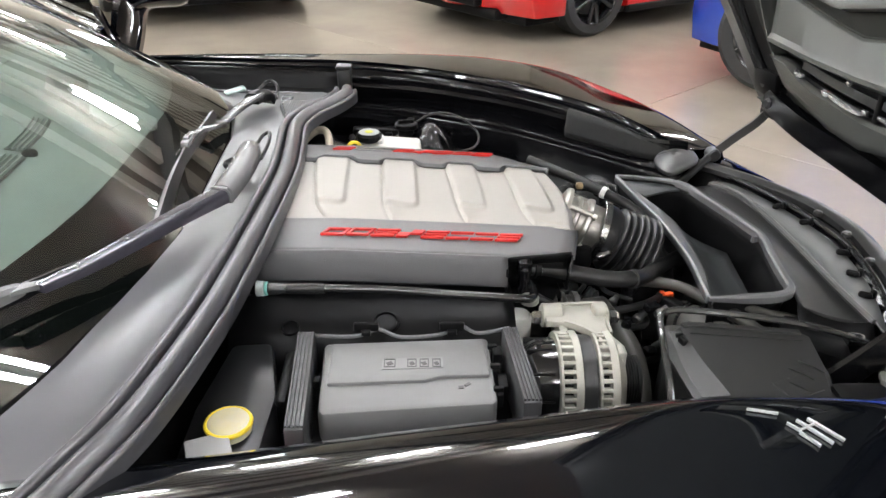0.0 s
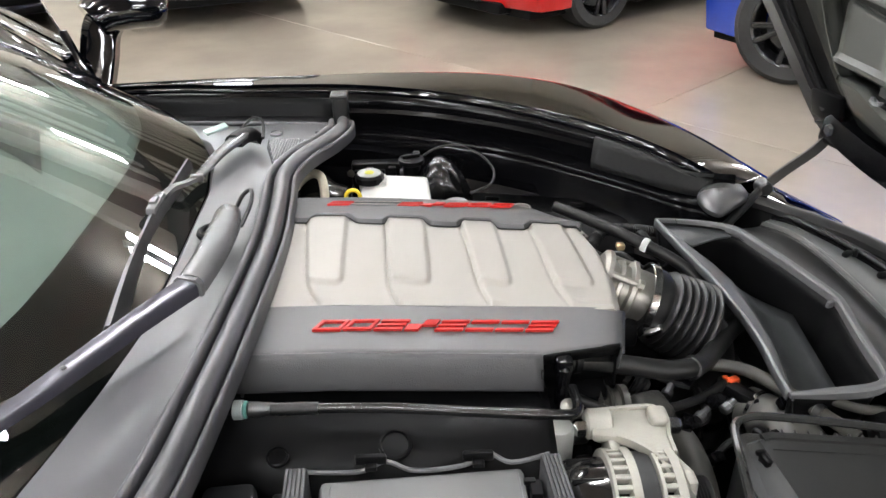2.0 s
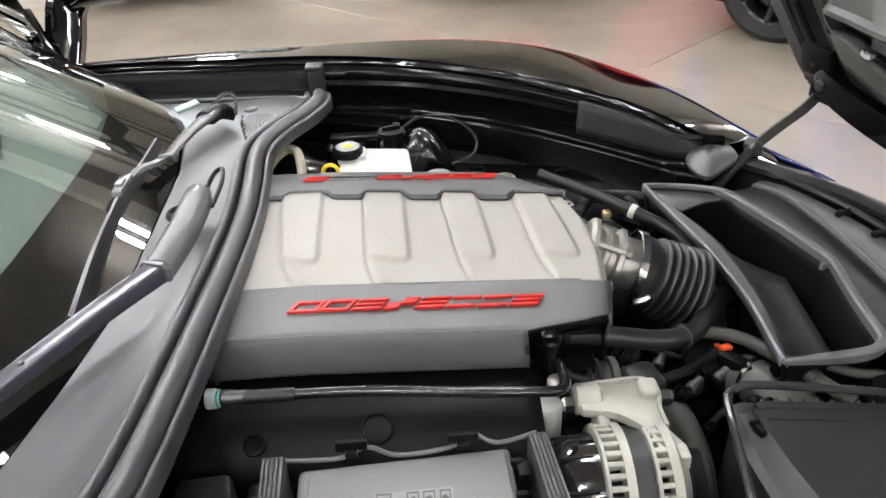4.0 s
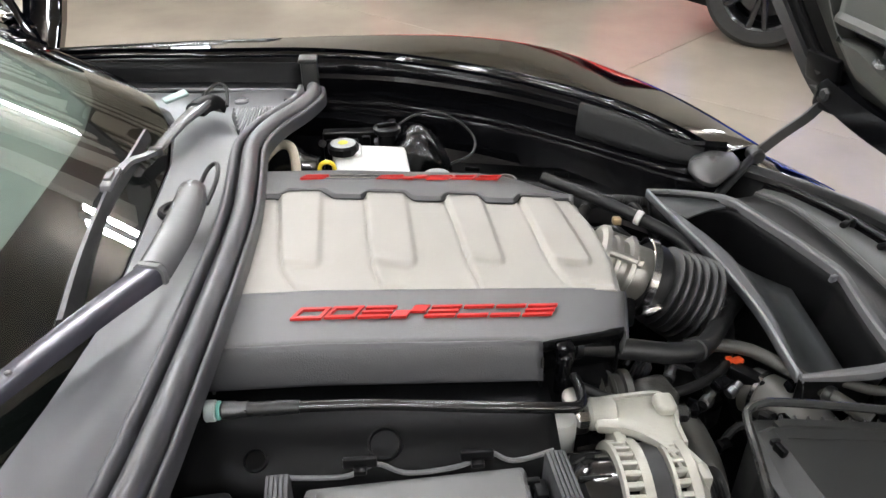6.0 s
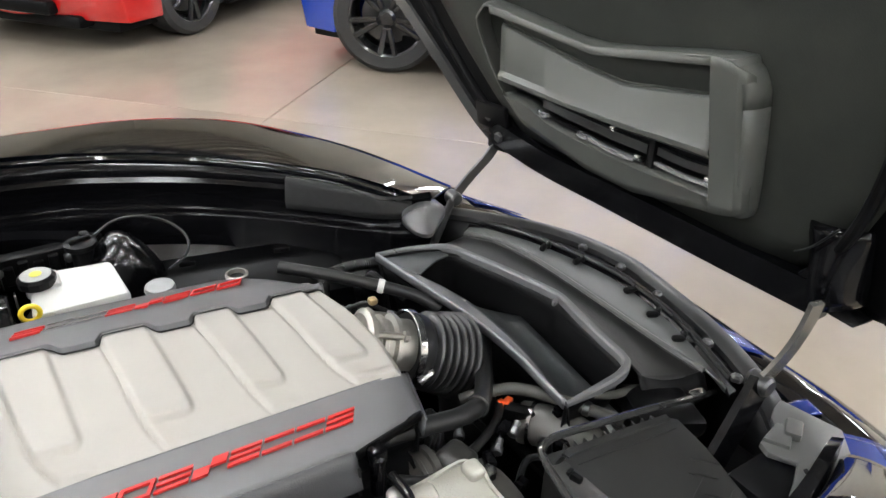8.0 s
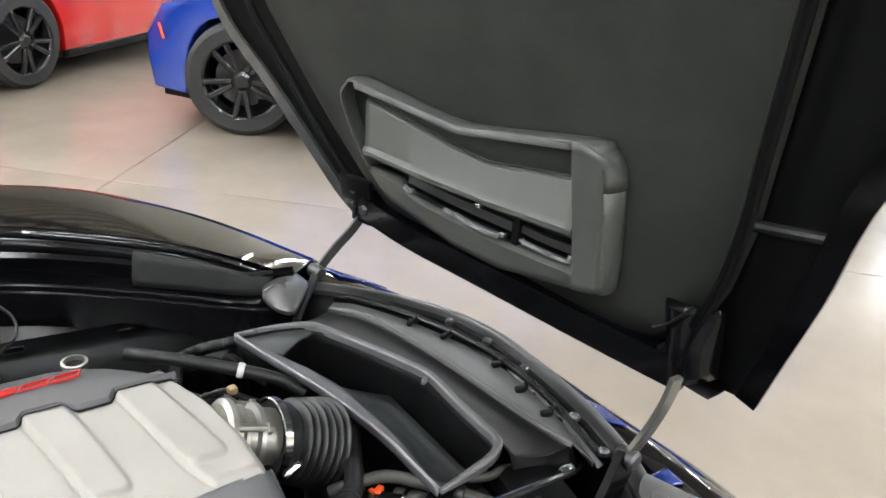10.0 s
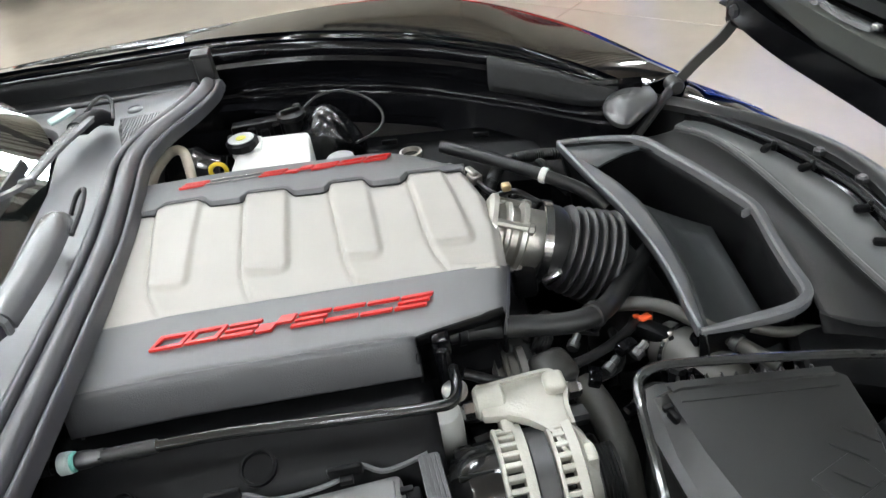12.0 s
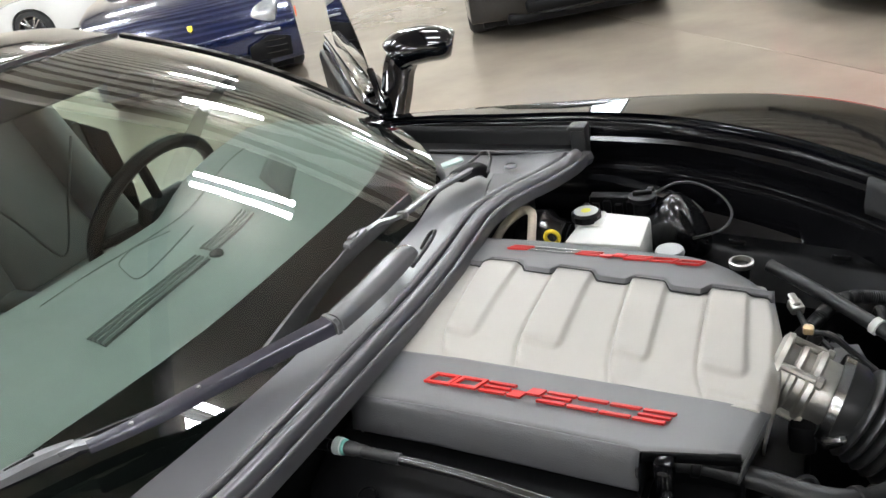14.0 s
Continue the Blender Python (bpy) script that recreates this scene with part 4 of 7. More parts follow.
    for y, dz in ((-0.2142, 0.0), (-0.2160, 0.0), (-0.2190, -0.0005), (-0.2215, -0.0035), (-0.2250, -0.0120), (-0.2340, -0.0360), (-0.2348, -0.0385)):
        low.append([(left(y) + (0.1175 - left(y)) * i / 30, y, (side_z(y) if dz == 0 else 0.8110 + dz) + fall(left(y) + (0.118 - left(y)) * i / 30)) for i in range(31)])
    part("lower_lip", sheet(low), LIP_GREY, cover, "dark grey lip with a fine woven grain", thick=0.004)
    nose = []
    for k in range(13):
        x = 0.1185 + 0.0935 * k / 12
        y = foot(x)
        nose.append([(x, y - 0.0005, side_z(y) - 0.001 + fall(x)), (x, y - 0.0008, side_z(y) - 0.005 + fall(x)), (x, y + 0.0005, side_z(y) - 0.016 + fall(x))])
    part("notch_edge", sheet(nose), MATT_BLACK, cover, "black edging of the notch", thick=0.003)
    end = [[(right(y) + 0.0015, y, side_z(y) + fall(0.22) - 0.006), (right(y) + 0.002, y, side_z(y) - 0.020), (right(y), y, side_z(y) - 0.045)] for y in (-0.130, -0.15, -0.17, -0.19, -0.2055)]
    part("end_face", sheet(end), SIDE_GREY, cover, thick=0.003)
    # far rail with scalloped edge
    def rail_edge(x):
        d = 0.0
        for c in (-0.205, -0.095, 0.015, 0.115):
            d = max(d, smooth(0.031, 0.017, abs(x - c)))
        return 0.110 - 0.070 * (x + 0.2) - 0.017 * d
    rr = []
    for k in range(81):
        x = -0.245 + 0.466 * k / 80
        far = lerp([(-0.245, 0.204), (-0.07, 0.198), (0.10, 0.187), (0.130, 0.178), (0.160, 0.160), (0.190, 0.133), (0.208, 0.108), (0.2215, 0.089)], x)
        e = rail_edge(x)
        dz = -0.036 * max(0, x + 0.12)
        rr.append([(x, y, z + dz) for y, z in ((e, 0.812), (e + 0.001, 0.822), (e + 0.006, 0.826), (e + (far - e) * 0.4, 0.824), (far - 0.01, 0.815), (far, 0.809), (far + 0.004, 0.77))])
    gap = []
    for k in range(161):
        x = -0.243 + 0.462 * k / 160
        e = rail_edge(x)
        line = []
        for y in (e - 0.0042, e - 0.0015, e + 0.0005):
            hit = shell_tree.ray_cast(Vector((x, y, 0.9)), Vector((0, 0, -1)))[0]
            line.append((x, y, max(hit.z if hit else 0.0, 0.805) + 0.0012))
        gap.append(line)
    part("rail_gap", sheet(gap), MATT_BLACK, cover, "black gap along the scalloped rail")
    part("rail", sheet(rr), RAIL_GREY, cover, "dark grey scalloped rail", thick=0.005)
    part("front_face", sheet([[(0.214, -0.190 + 0.28 * i / 12, z) for i in range(13)] for z in (0.792, 0.77, 0.73)]), MATT_BLACK, cover, thick=0.004)
    part("left_face", sheet([[(left(y) + 0.0015, y, 0.812 if y > -0.14 else side_z(y) - 0.004) for y in (0.12, 0.05, -0.02, -0.08, -0.13, -0.17, -0.22)], [(left(y), y, 0.75) for y in (0.12, 0.05, -0.02, -0.08, -0.13, -0.17, -0.22)]]), SIDE_GREY, cover, thick=0.003)
    notch = sheet([[(0.1195, -0.170, z), (0.1190, -0.2150, z), (0.1180, -0.2300, z)] for z in (0.786, 0.74)])
    part("notch_wall", notch, MATT_BLACK, cover, thick=0.003)
    part("notch_back", sheet([[(0.118 + 0.095 * i / 8, -0.196 + 0.012 * i / 8, z) for i in range(9)] for z in (0.788, 0.74)]), MATT_BLACK, cover, thick=0.003)
    # badge marks: plain slanted shapes
    def marks(y, z, start, length, flip, tilt, lean, high, bar, mat):
        step = length / 8
        w = step - 0.0030
        t = bar
        m = (high - t) / 2
        frame_bars = [(0, w, 0, t), (0, w, high - t, high), (0, t * 1.3, t, high - t), (w - t * 1.3, w, t, high - t)]
        stack = [(0, w, 0, t), (0, w, m + t * 0.05, m + t * 0.95), (0, w, high - t, high)]
        pair = [(0, w, 0, t), (0, w, high - t, high)]
        shapes = (frame_bars, frame_bars, stack, [(0, w * 0.5, 0, high * 0.55), (w * 0.5, w, high * 0.45, high)], stack, pair, pair, stack)
        for k in range(8):
            x = start + k * step
            bm = join(*[prism([(a + lean * c, c), (b + lean * c, c), (b + lean * d, d), (a + lean * d, d)], 0, 0.0035) for a, b, c, d in shapes[7 - k if flip else k]])
            turn = pose(0, 0, 0, 0, 0, 180) if flip else Matrix.Identity(4)
            bmesh.ops.transform(bm, matrix=Matrix.Translation((x, y, z + fall(x))) @ pose(0, 0, 0, tilt, 1.6, 0) @ turn, verts=bm.verts)
            part("badge_bar", bm, CHROME if flip and k in (1, 2) else mat, cover, "bright badge mark" if flip and k in (1, 2) else "red badge mark")
    marks(-0.1795, 0.8160, -0.148, 0.2855, False, 5.0, 0.62, 0.0175, 0.0033, RED_BADGE)
    marks(0.154, 0.8222, -0.122, 0.287, True, -5, 0.6, 0.0125, 0.0018, RED_BADGE)
    return cover


build_engine_cover()


# ---- wipers ----
ARM_SATIN = surface("wiper_satin", (0.055, 0.053, 0.066), 0.22, 0.4, 0.1, 40)
ARM_HEAD = surface("wiper_head_grey", (0.15, 0.15, 0.152), 0.25, 0.3, 0.1, 40, 0.2, 900)
CLIP_GREY = surface("clip_grey", (0.11, 0.11, 0.112), 0.42, 0, 0.1, 40, 0.2, 900, spec=0.4)


def build_wipers():
    w = thing("windscreen_wiper", "satin black wiper arm and blade parked on the windscreen", "wiper", "wipers")
    part("hub_cap", sweep(catmull([(-0.289, 0.062, 0.852), (-0.287, 0.045, 0.863), (-0.281, 0.0, 0.869), (-0.281, -0.07, 0.869), (-0.287, -0.150, 0.868)], 6), [(-0.017, -0.011), (-0.017, 0.001), (-0.0155, 0.006), (-0.011, 0.0105), (-0.005, 0.0128), (0.0, 0.0135), (0.005, 0.0128), (0.011, 0.0105), (0.0155, 0.006), (0.017, 0.001), (0.017, -0.011)], scale=lambda t: 0.86 + 0.2 * math.sin(t * 2.6)), ARM_HEAD, w, "rounded grey arm head")
    part("hinge_band", sweep([Vector((-0.2875, -0.151, 0.868)), Vector((-0.2895, -0.157, 0.868))], [(-0.0185, -0.010), (-0.0185, 0.005), (-0.013, 0.0115), (0.011, 0.0115), (0.0165, 0.006), (0.0185, -0.010)]), ARM_HEAD, w)
    arm = part("arm", sweep(catmull([(-0.290, -0.157, 0.868), (-0.328, -0.24, 0.872), (-0.366, -0.335, 0.877), (-0.388, -0.390, 0.881), (-0.410, -0.438, 0.886)], 6), [(-0.0172, -0.008), (-0.0172, 0.003), (-0.015, 0.007), (-0.011, 0.009), (0.009, 0.0095), (0.012, 0.007), (0.0155, -0.001), (0.0165, -0.008)], scale=lambda t: 1.0 - 0.48 * t), ARM_SATIN, w)
    for p in ((-0.358, -0.322, 0.8842), (-0.388, -0.396, 0.8876)):
        part("rivet", lathe([(0.0030, -0.002), (0.0030, 0.001), (0.0015, 0.002)], 10, m=Matrix.Translation(p)), ARM_HEAD, arm)
    part("blade", sweep(catmull([(-0.340, -0.275, 0.866), (-0.372, -0.330, 0.871), (-0.405, -0.385, 0.877), (-0.440, -0.455, 0.885), (-0.485, -0.555, 0.895), (-0.53, -0.66, 0.90)], 6), [(-0.006, -0.010), (-0.006, -0.002), (-0.002, 0.006), (0.002, 0.006), (0.006, -0.002), (0.006, -0.010)], scale=lambda t: 0.35 + 0.65 * min(1.0, t * 3)), MATT_BLACK, w)
    part("arm_tip", sweep(catmull([(-0.406, -0.428, 0.886), (-0.424, -0.447, 0.890), (-0.440, -0.470, 0.891), (-0.452, -0.500, 0.892)], 5), [(-0.006, -0.003), (-0.006, 0.003), (0.006, 0.003), (0.006, -0.003)]), ARM_HEAD, w)
    clip = part("blade_clip", sweep(catmull([(-0.428, -0.440, 0.886), (-0.442, -0.475, 0.892), (-0.456, -0.515, 0.896), (-0.475, -0.565, 0.898)], 5), [(-0.009, -0.006), (-0.009, 0.004), (-0.005, 0.008), (0.005, 0.008), (0.009, 0.004), (0.009, -0.006)], scale=lambda t: 0.55 + 0.5 * math.sin(math.pi * min(1.0, 0.15 + t))), CLIP_GREY, w, "grey blade clip")
    part("clip_slot", rbox(0.004, 0.03, 0.003, 0.001, m=pose(-0.447, -0.488, 0.900, 0, 0, -20)), MATT_BLACK, clip)
    part("spindle_ring", sweep([Vector((-0.310 + 0.017 * math.cos(a), 0.034 + 0.02 * math.sin(a), 0.840)) for a in [2 * math.pi * i / 24 for i in range(24)]], ring(0.005, 8), closed=True), MATT_BLACK, w)
    part("washer_tube", tube([(-0.268, 0.03, 0.85), (-0.262, 0.075, 0.862), (-0.268, 0.115, 0.866), (-0.283, 0.118, 0.856), (-0.292, 0.10, 0.84)], 0.0032, 8), HOSE, w)
    f = thing("windscreen_wiper", "satin black wiper arm with a pale tag tied on", "wiper", "wipers")
    part("hub_cap", sweep(catmull([(-0.326, 0.440, 0.828), (-0.334, 0.425, 0.842), (-0.345, 0.395, 0.848), (-0.350, 0.365, 0.850)], 6), [(-0.016, -0.012), (-0.016, 0.002), (-0.012, 0.008), (-0.005, 0.0115), (0.005, 0.0115), (0.012, 0.008), (0.016, 0.002), (0.016, -0.012)], scale=lambda t: 0.75 + 0.25 * math.sin(1.2 + t)), MATT_BLACK, f, "black rounded hub cap")
    part("arm", sweep(catmull([(-0.343, 0.400, 0.850), (-0.346, 0.346, 0.855), (-0.357, 0.282, 0.857), (-0.367, 0.182, 0.858)], 5), [(-0.0145, -0.005), (-0.0145, 0.002), (-0.010, 0.0055), (0.009, 0.0055), (0.0145, 0.002), (0.0145, -0.005)], scale=lambda t: 1.0 - 0.45 * t), ARM_HEAD, f, "grey tapered arm")
    part("arm_tip", sweep(catmull([(-0.367, 0.186, 0.857), (-0.378, 0.165, 0.858), (-0.394, 0.146, 0.859), (-0.399, 0.097, 0.860)], 5), [(-0.0055, -0.003), (-0.0055, 0.003), (0.0055, 0.003), (0.0055, -0.003)]), ARM_HEAD, f)
    part("knee", rbox(0.020, 0.010, 0.013, 0.003, m=pose(-0.367, 0.184, 0.851, 0, 0, 10)), DARK_STEEL, f)
    part("blade", sweep(catmull([(-0.406, 0.274, 0.846), (-0.398, 0.150, 0.852), (-0.396, 0.056, 0.854), (-0.384, -0.072, 0.850), (-0.364, -0.210, 0.842)], 6), [(-0.006, -0.012), (-0.006, 0.0), (-0.002, 0.009), (0.002, 0.009), (0.006, 0.0), (0.006, -0.012)], scale=lambda t: 1.0 if t < 0.55 else 0.8 + 0.6 * math.sin(3.4 * (t - 0.55))), DARK_STEEL, f)
    part("blade_clip", join(rbox(0.016, 0.060, 0.012, 0.005, m=pose(-0.398, 0.082, 0.858, 0, 0, 2)), rbox(0.010, 0.024, 0.006, 0.002, m=pose(-0.398, 0.078, 0.868, 0, 0, 2))), ARM_HEAD, f)
    part("paper_tag", rbox(0.018, 0.045, 0.006, 0.002, m=pose(-0.405, 0.462, 0.836, 8, 10, -52)), TAPE, f, "small pale tag tied to the arm")
    part("washer_tube", tube([(-0.345, 0.415, 0.855), (-0.330, 0.455, 0.862), (-0.312, 0.448, 0.856), (-0.308, 0.415, 0.836)], 0.0032, 8), HOSE, f)


build_wipers()


def build_cowl_details():
    v = thing("cowl_vent", "small slotted grey vent set in the cowl panel", "vent")
    part("vent_base", prism([(-0.268, 0.285), (-0.226, 0.416), (-0.302, 0.430), (-0.298, 0.39)], 0.823, 0.827, 0.001), MATT_BLACK, v)
    for n in range(15):
        x = -0.298 + 0.0047 * n
        low = 0.430 - (x + 0.302) / 0.034 * 0.143 if x < -0.268 else 0.287 + (x + 0.268) / 0.04 * 0.131
        if low < 0.415:
            part("slat", sweep([Vector((x, low + 0.004, 0.829)), Vector((x, 0.424, 0.829))], [(-0.0014, -0.003), (0.0014, -0.003), (0.0014, 0.002), (-0.0014, 0.002)]), COWL_GREY, v)
    k = thing("cowl_plug", "round plug pressed into the cowl panel", "plug")
    part("plug", lathe([(0.014, 0), (0.014, 0.003), (0.011, 0.005), (0.010, 0.003)], 20, m=pose(-0.303, 0.515, 0.806)), COWL_GREY, k)
    part("slot", rbox(0.045, 0.008, 0.004, 0.001, m=pose(-0.20, 0.497, 0.812)), MATT_BLACK, k)
    b = thing("seal_end_block", "dark grey upright rubber block ending the weatherstrip", "seal block")
    part("block", join(rbox(0.032, 0.034, 0.078, 0.005, 2, m=pose(-0.182, 0.61, 0.776)), rbox(0.036, 0.038, 0.010, 0.004, 2, m=pose(-0.183, 0.608, 0.850))), HOSE, b)
    part("foot", tube([(-0.170, 0.52, 0.81), (-0.168, 0.56, 0.80), (-0.17, 0.60, 0.79)], 0.016, 8), RUBBER, b)
    p = thing("fender_side_trim", "matt black trim between cowl and fender", "trim")
    part("trim", sheet([[(-0.80 + 0.6 * i / 12, 0.795 - 0.055 * i / 12 + dy, z) for i in range(13)] for dy, z in ((0.004, 0.806), (0.0, 0.79), (-0.012, 0.765), (-0.06, 0.757), (-0.09, 0.75))]), MATT_BLACK, p, thick=0.004)
    part("trim_bead", tube([(-0.60, 0.715, 0.766), (-0.4, 0.70, 0.766), (-0.205, 0.68, 0.766)], 0.005, 8), RUBBER, p)


build_cowl_details()


# ---- front of the bay: duct, slam panel, air box ----
def build_duct():
    d = thing("air_duct", "black plastic air duct with a raised grey rim and broad wing", "air duct")
    wing = [(0.386, 0.2335), (0.393, 0.180), (0.400, 0.130), (0.409, 0.075), (0.416, 0.030), (0.4205, -0.030), (0.4225, -0.080), (0.4215, -0.125), (0.4165, -0.175), (0.4125, -0.222)]
    rim = [(0.386, 0.2335), (0.420, 0.2270), (0.455, 0.2180), (0.490, 0.2040), (0.506, 0.1920), (0.516, 0.1740), (0.530, 0.130), (0.543, 0.090), (0.553, 0.055), (0.5625, 0.018), (0.5700, -0.012), (0.5725, -0.030), (0.5705, -0.048), (0.5620, -0.092), (0.5550, -0.135), (0.5505, -0.168), (0.5485, -0.187), (0.5430, -0.2030), (0.5290, -0.2140), (0.5070, -0.2205), (0.4700, -0.2235), (0.4400, -0.2250), (0.4125, -0.2260)]
    z = 0.738
    far = [Vector((x, y, z)) for x, y in rim]
    part("rim", sweep(catmull(far, 3), [(-0.0055, -0.010), (-0.0060, 0.001), (-0.0035, 0.0042), (0.0, 0.0050), (0.0035, 0.0042), (0.0058, 0.001), (0.0058, -0.010)], scale=lambda t: 0.45 + 0.55 * min(1.0, t * 5, (1 - t) * 9)), DUCT_RIM, d, "raised rounded grey rim")
    # the broad wing along the engine side, its edge turned up; overhead light is in its paler colour
    inner = [(0.2335, 0.000), (0.200, 0.010), (0.162, 0.024), (0.110, 0.033), (0.054, 0.035), (0.0, 0.031), (-0.05, 0.026), (-0.09, 0.022), (-0.15, 0.015), (-0.222, 0.006)]
    def wide(y):
        return lerp(inner[::-1], y)
    edge = catmull([Vector((x, y, z)) for x, y in wing], 4)
    rows = [[p + Vector((-0.0015, 0, -0.012)) for p in edge], [p + Vector((-0.001, 0, 0.0)) for p in edge], [p + Vector((0.0015, 0, 0.002)) for p in edge], [p + Vector((0.004, 0, 0.0005)) for p in edge]]
    for f in (0.35, 0.7, 1.0):
        rows.append([p + Vector((0.004 + wide(p.y) * f, 0, -0.002 - 0.012 * f * f)) for p in edge])
    part("wing", sheet(rows), DUCT_LIT, d, "sloping wing, pale grey for the light on it", thick=0.0025, smooth=30)
    lip = [p + Vector((0.004 + wide(p.y), 0, -0.014)) for p in edge]
    part("tip_plate", prism([(0.394, 0.2265), (0.455, 0.2130), (0.494, 0.1980), (0.500, 0.180), (0.470, 0.174), (0.438, 0.158), (0.424, 0.150), (0.410, 0.170)], 0.7265, 0.7305, 0.001), DUCT_SHADE, d, "flat plate at the tip, coloured dark for shade")
    # inner walls: under the wing, and under the rim; black stands in for shade
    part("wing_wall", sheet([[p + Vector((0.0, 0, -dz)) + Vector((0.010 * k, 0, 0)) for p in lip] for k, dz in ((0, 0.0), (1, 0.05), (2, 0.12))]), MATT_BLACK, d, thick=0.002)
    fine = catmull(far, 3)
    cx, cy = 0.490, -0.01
    part("rim_wall", sheet([[Vector((cx + (p.x - cx) * k, cy + (p.y - cy) * (k * 0.5 + 0.5), p.z - dz)) for p in fine] for k, dz in ((0.97, 0.004), (0.94, 0.03), (0.88, 0.07), (0.82, 0.13))]), MATT_BLACK, d, "inner wall, black for the duct's shade", thick=0.002)
    part("floor", prism([(0.40, 0.22), (0.41, -0.22), (0.55, -0.21), (0.57, -0.03), (0.51, 0.19)], 0.585, 0.595), MATT_BLACK, d)
    # sloping inner face, folded across; its darker colour carries the shade inside
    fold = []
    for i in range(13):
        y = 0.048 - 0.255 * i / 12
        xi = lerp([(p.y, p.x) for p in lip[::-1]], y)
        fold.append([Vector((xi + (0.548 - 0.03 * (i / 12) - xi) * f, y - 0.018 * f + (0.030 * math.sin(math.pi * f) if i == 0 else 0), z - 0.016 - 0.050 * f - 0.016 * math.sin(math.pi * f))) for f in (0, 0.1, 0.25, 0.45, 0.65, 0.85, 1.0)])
    part("fold", sheet(fold), DUCT_SHADE, d, "sloping inner face, coloured dark for shade", thick=0.002)
    for x, y, turn in ((0.5585, -0.034, 20), (0.562, -0.105, 10)):
        part("rim_tab", rbox(0.011, 0.006, 0.010, 0.0015, m=pose(x, y, 0.728, 0, 0, turn)), DUCT_RIM, d)
    part("seam", rbox(0.0012, 0.018, 0.0012, 0, m=pose(0.4165, 0.219, 0.7405, 0, 0, -8)), MATT_BLACK, d)
    return d


def build_slam_panel():
    s = thing("slam_panel", "dark grey plastic panel behind the nose with clips and slots", "panel")
    inner = catmull([(0.41, 0.238, 0.724), (0.47, 0.205, 0.728), (0.512, 0.165, 0.730), (0.545, 0.07, 0.732), (0.568, -0.03, 0.732), (0.562, -0.13, 0.732), (0.546, -0.225, 0.726)], 8)
    line = catmull([(0.592, 0.262, 0.708), (0.618, 0.205, 0.716), (0.632, 0.13, 0.718), (0.638, 0.05, 0.718), (0.639, -0.05, 0.718), (0.639, -0.16, 0.718), (0.645, -0.258, 0.716)], 8)
    rows = []
    for a, b in zip(inner, line):
        rows.append([a, a.lerp(b, 0.10) + Vector((0, 0, -0.008)), a.lerp(b, 0.45) + Vector((0, 0, -0.013)), a.lerp(b, 0.80) + Vector((0, 0, -0.012)), a.lerp(b, 0.97) + Vector((0, 0, -0.008)), b])
    part("panel", sheet(rows), surface("trough_plastic", (0.011, 0.011, 0.0108), 0.34, 0, 0.15, 14, 0.25, 900, spec=0.3), s, "dark concave panel", thick=0.003)
    part("edge_bead", sweep(line, ring(0.0045, 8)), BRACKET_GREY, s, "pale worn bead")
    part("end_wall", sheet([[p, p + Vector((0.004, -0.012, -0.03)), p + Vector((0.004, -0.016, -0.09))] for p in [inner[-1].lerp(line[-1], k / 8) + Vector((0, 0, -0.012 * math.sin(math.pi * k / 8))) for k in range(9)]]), MATT_BLACK, s, thick=0.003)
    seal = catmull([(0.622, 0.285, 0.712), (0.645, 0.242, 0.716), (0.678, 0.16, 0.718), (0.705, 0.063, 0.718), (0.716, -0.03, 0.718), (0.698, -0.16, 0.718), (0.652, -0.295, 0.716)], 8)
    rows = []
    for a, b in zip(line, seal):
        rows.append([a + Vector((0.002, 0, 0.001)), a.lerp(b, 0.12) + Vector((0, 0, 0.003)), a.lerp(b, 0.6) + Vector((0, 0, -0.002)), b + Vector((-0.004, 0, -0.004)), b + Vector((0, 0, -0.016))])
    part("flange", sheet(rows), surface("flange_grey", (0.09, 0.093, 0.091), 0.36, 0, 0.12, 20, 0.2, 900, spec=0.6), s, "paler grey flange", thick=0.003)
    part("release_cable", sweep([p + Vector((0.004, 0, 0.006)) for p in seal], ring(0.0055, 8)), surface("cable_sheath", (0.02, 0.02, 0.02), 0.18, spec=0.6, bump=0.3, bump_size=90), s, "dark glossy cable")
    gap = [(a + b) / 2 for a, b in zip(seal, catmull([(0.63, 0.295, 0.712), (0.70, 0.195, 0.712), (0.742, 0.104, 0.712), (0.757, 0.02, 0.712), (0.753, -0.05, 0.712), (0.724, -0.20, 0.712), (0.674, -0.33, 0.71)], 8))]
    part("gap_strip", sweep(gap, [(-0.02, -0.012), (0.02, -0.012), (0.02, -0.006), (0.012, 0.0), (0.0, -0.006), (-0.02, -0.006)]), BAY_BLACK, s, "black gutter")
    for x, y, turn in ((0.672, 0.128, 30), (0.693, 0.06, 10), (0.703, -0.055, -15), (0.683, -0.125, -25), (0.668, -0.19, -25)):
        part("clip", join(rbox(0.020, 0.011, 0.010, 0.004, 2, m=pose(x, y, 0.715, 0, 0, turn)), rbox(0.010, 0.009, 0.016, 0.003, 1, m=pose(x + 0.012, y, 0.713, 0, 0, turn))), MATT_BLACK, s, "black push clip")
    for x, y in ((0.728, 0.085), (0.737, 0.0), (0.726, -0.095), (0.690, -0.225), (0.660, -0.30)):
        part("bolt", lathe([(0.009, 0), (0.009, 0.006), (0.005, 0.009)], 6, m=pose(x, y, 0.722)), DARK_STEEL, s)
    part("end_cover", join(rbox(0.10, 0.09, 0.03, 0.010, 2, m=pose(0.555, -0.262, 0.672, 0, 8, -20))), MATT_BLACK, s)
    return s


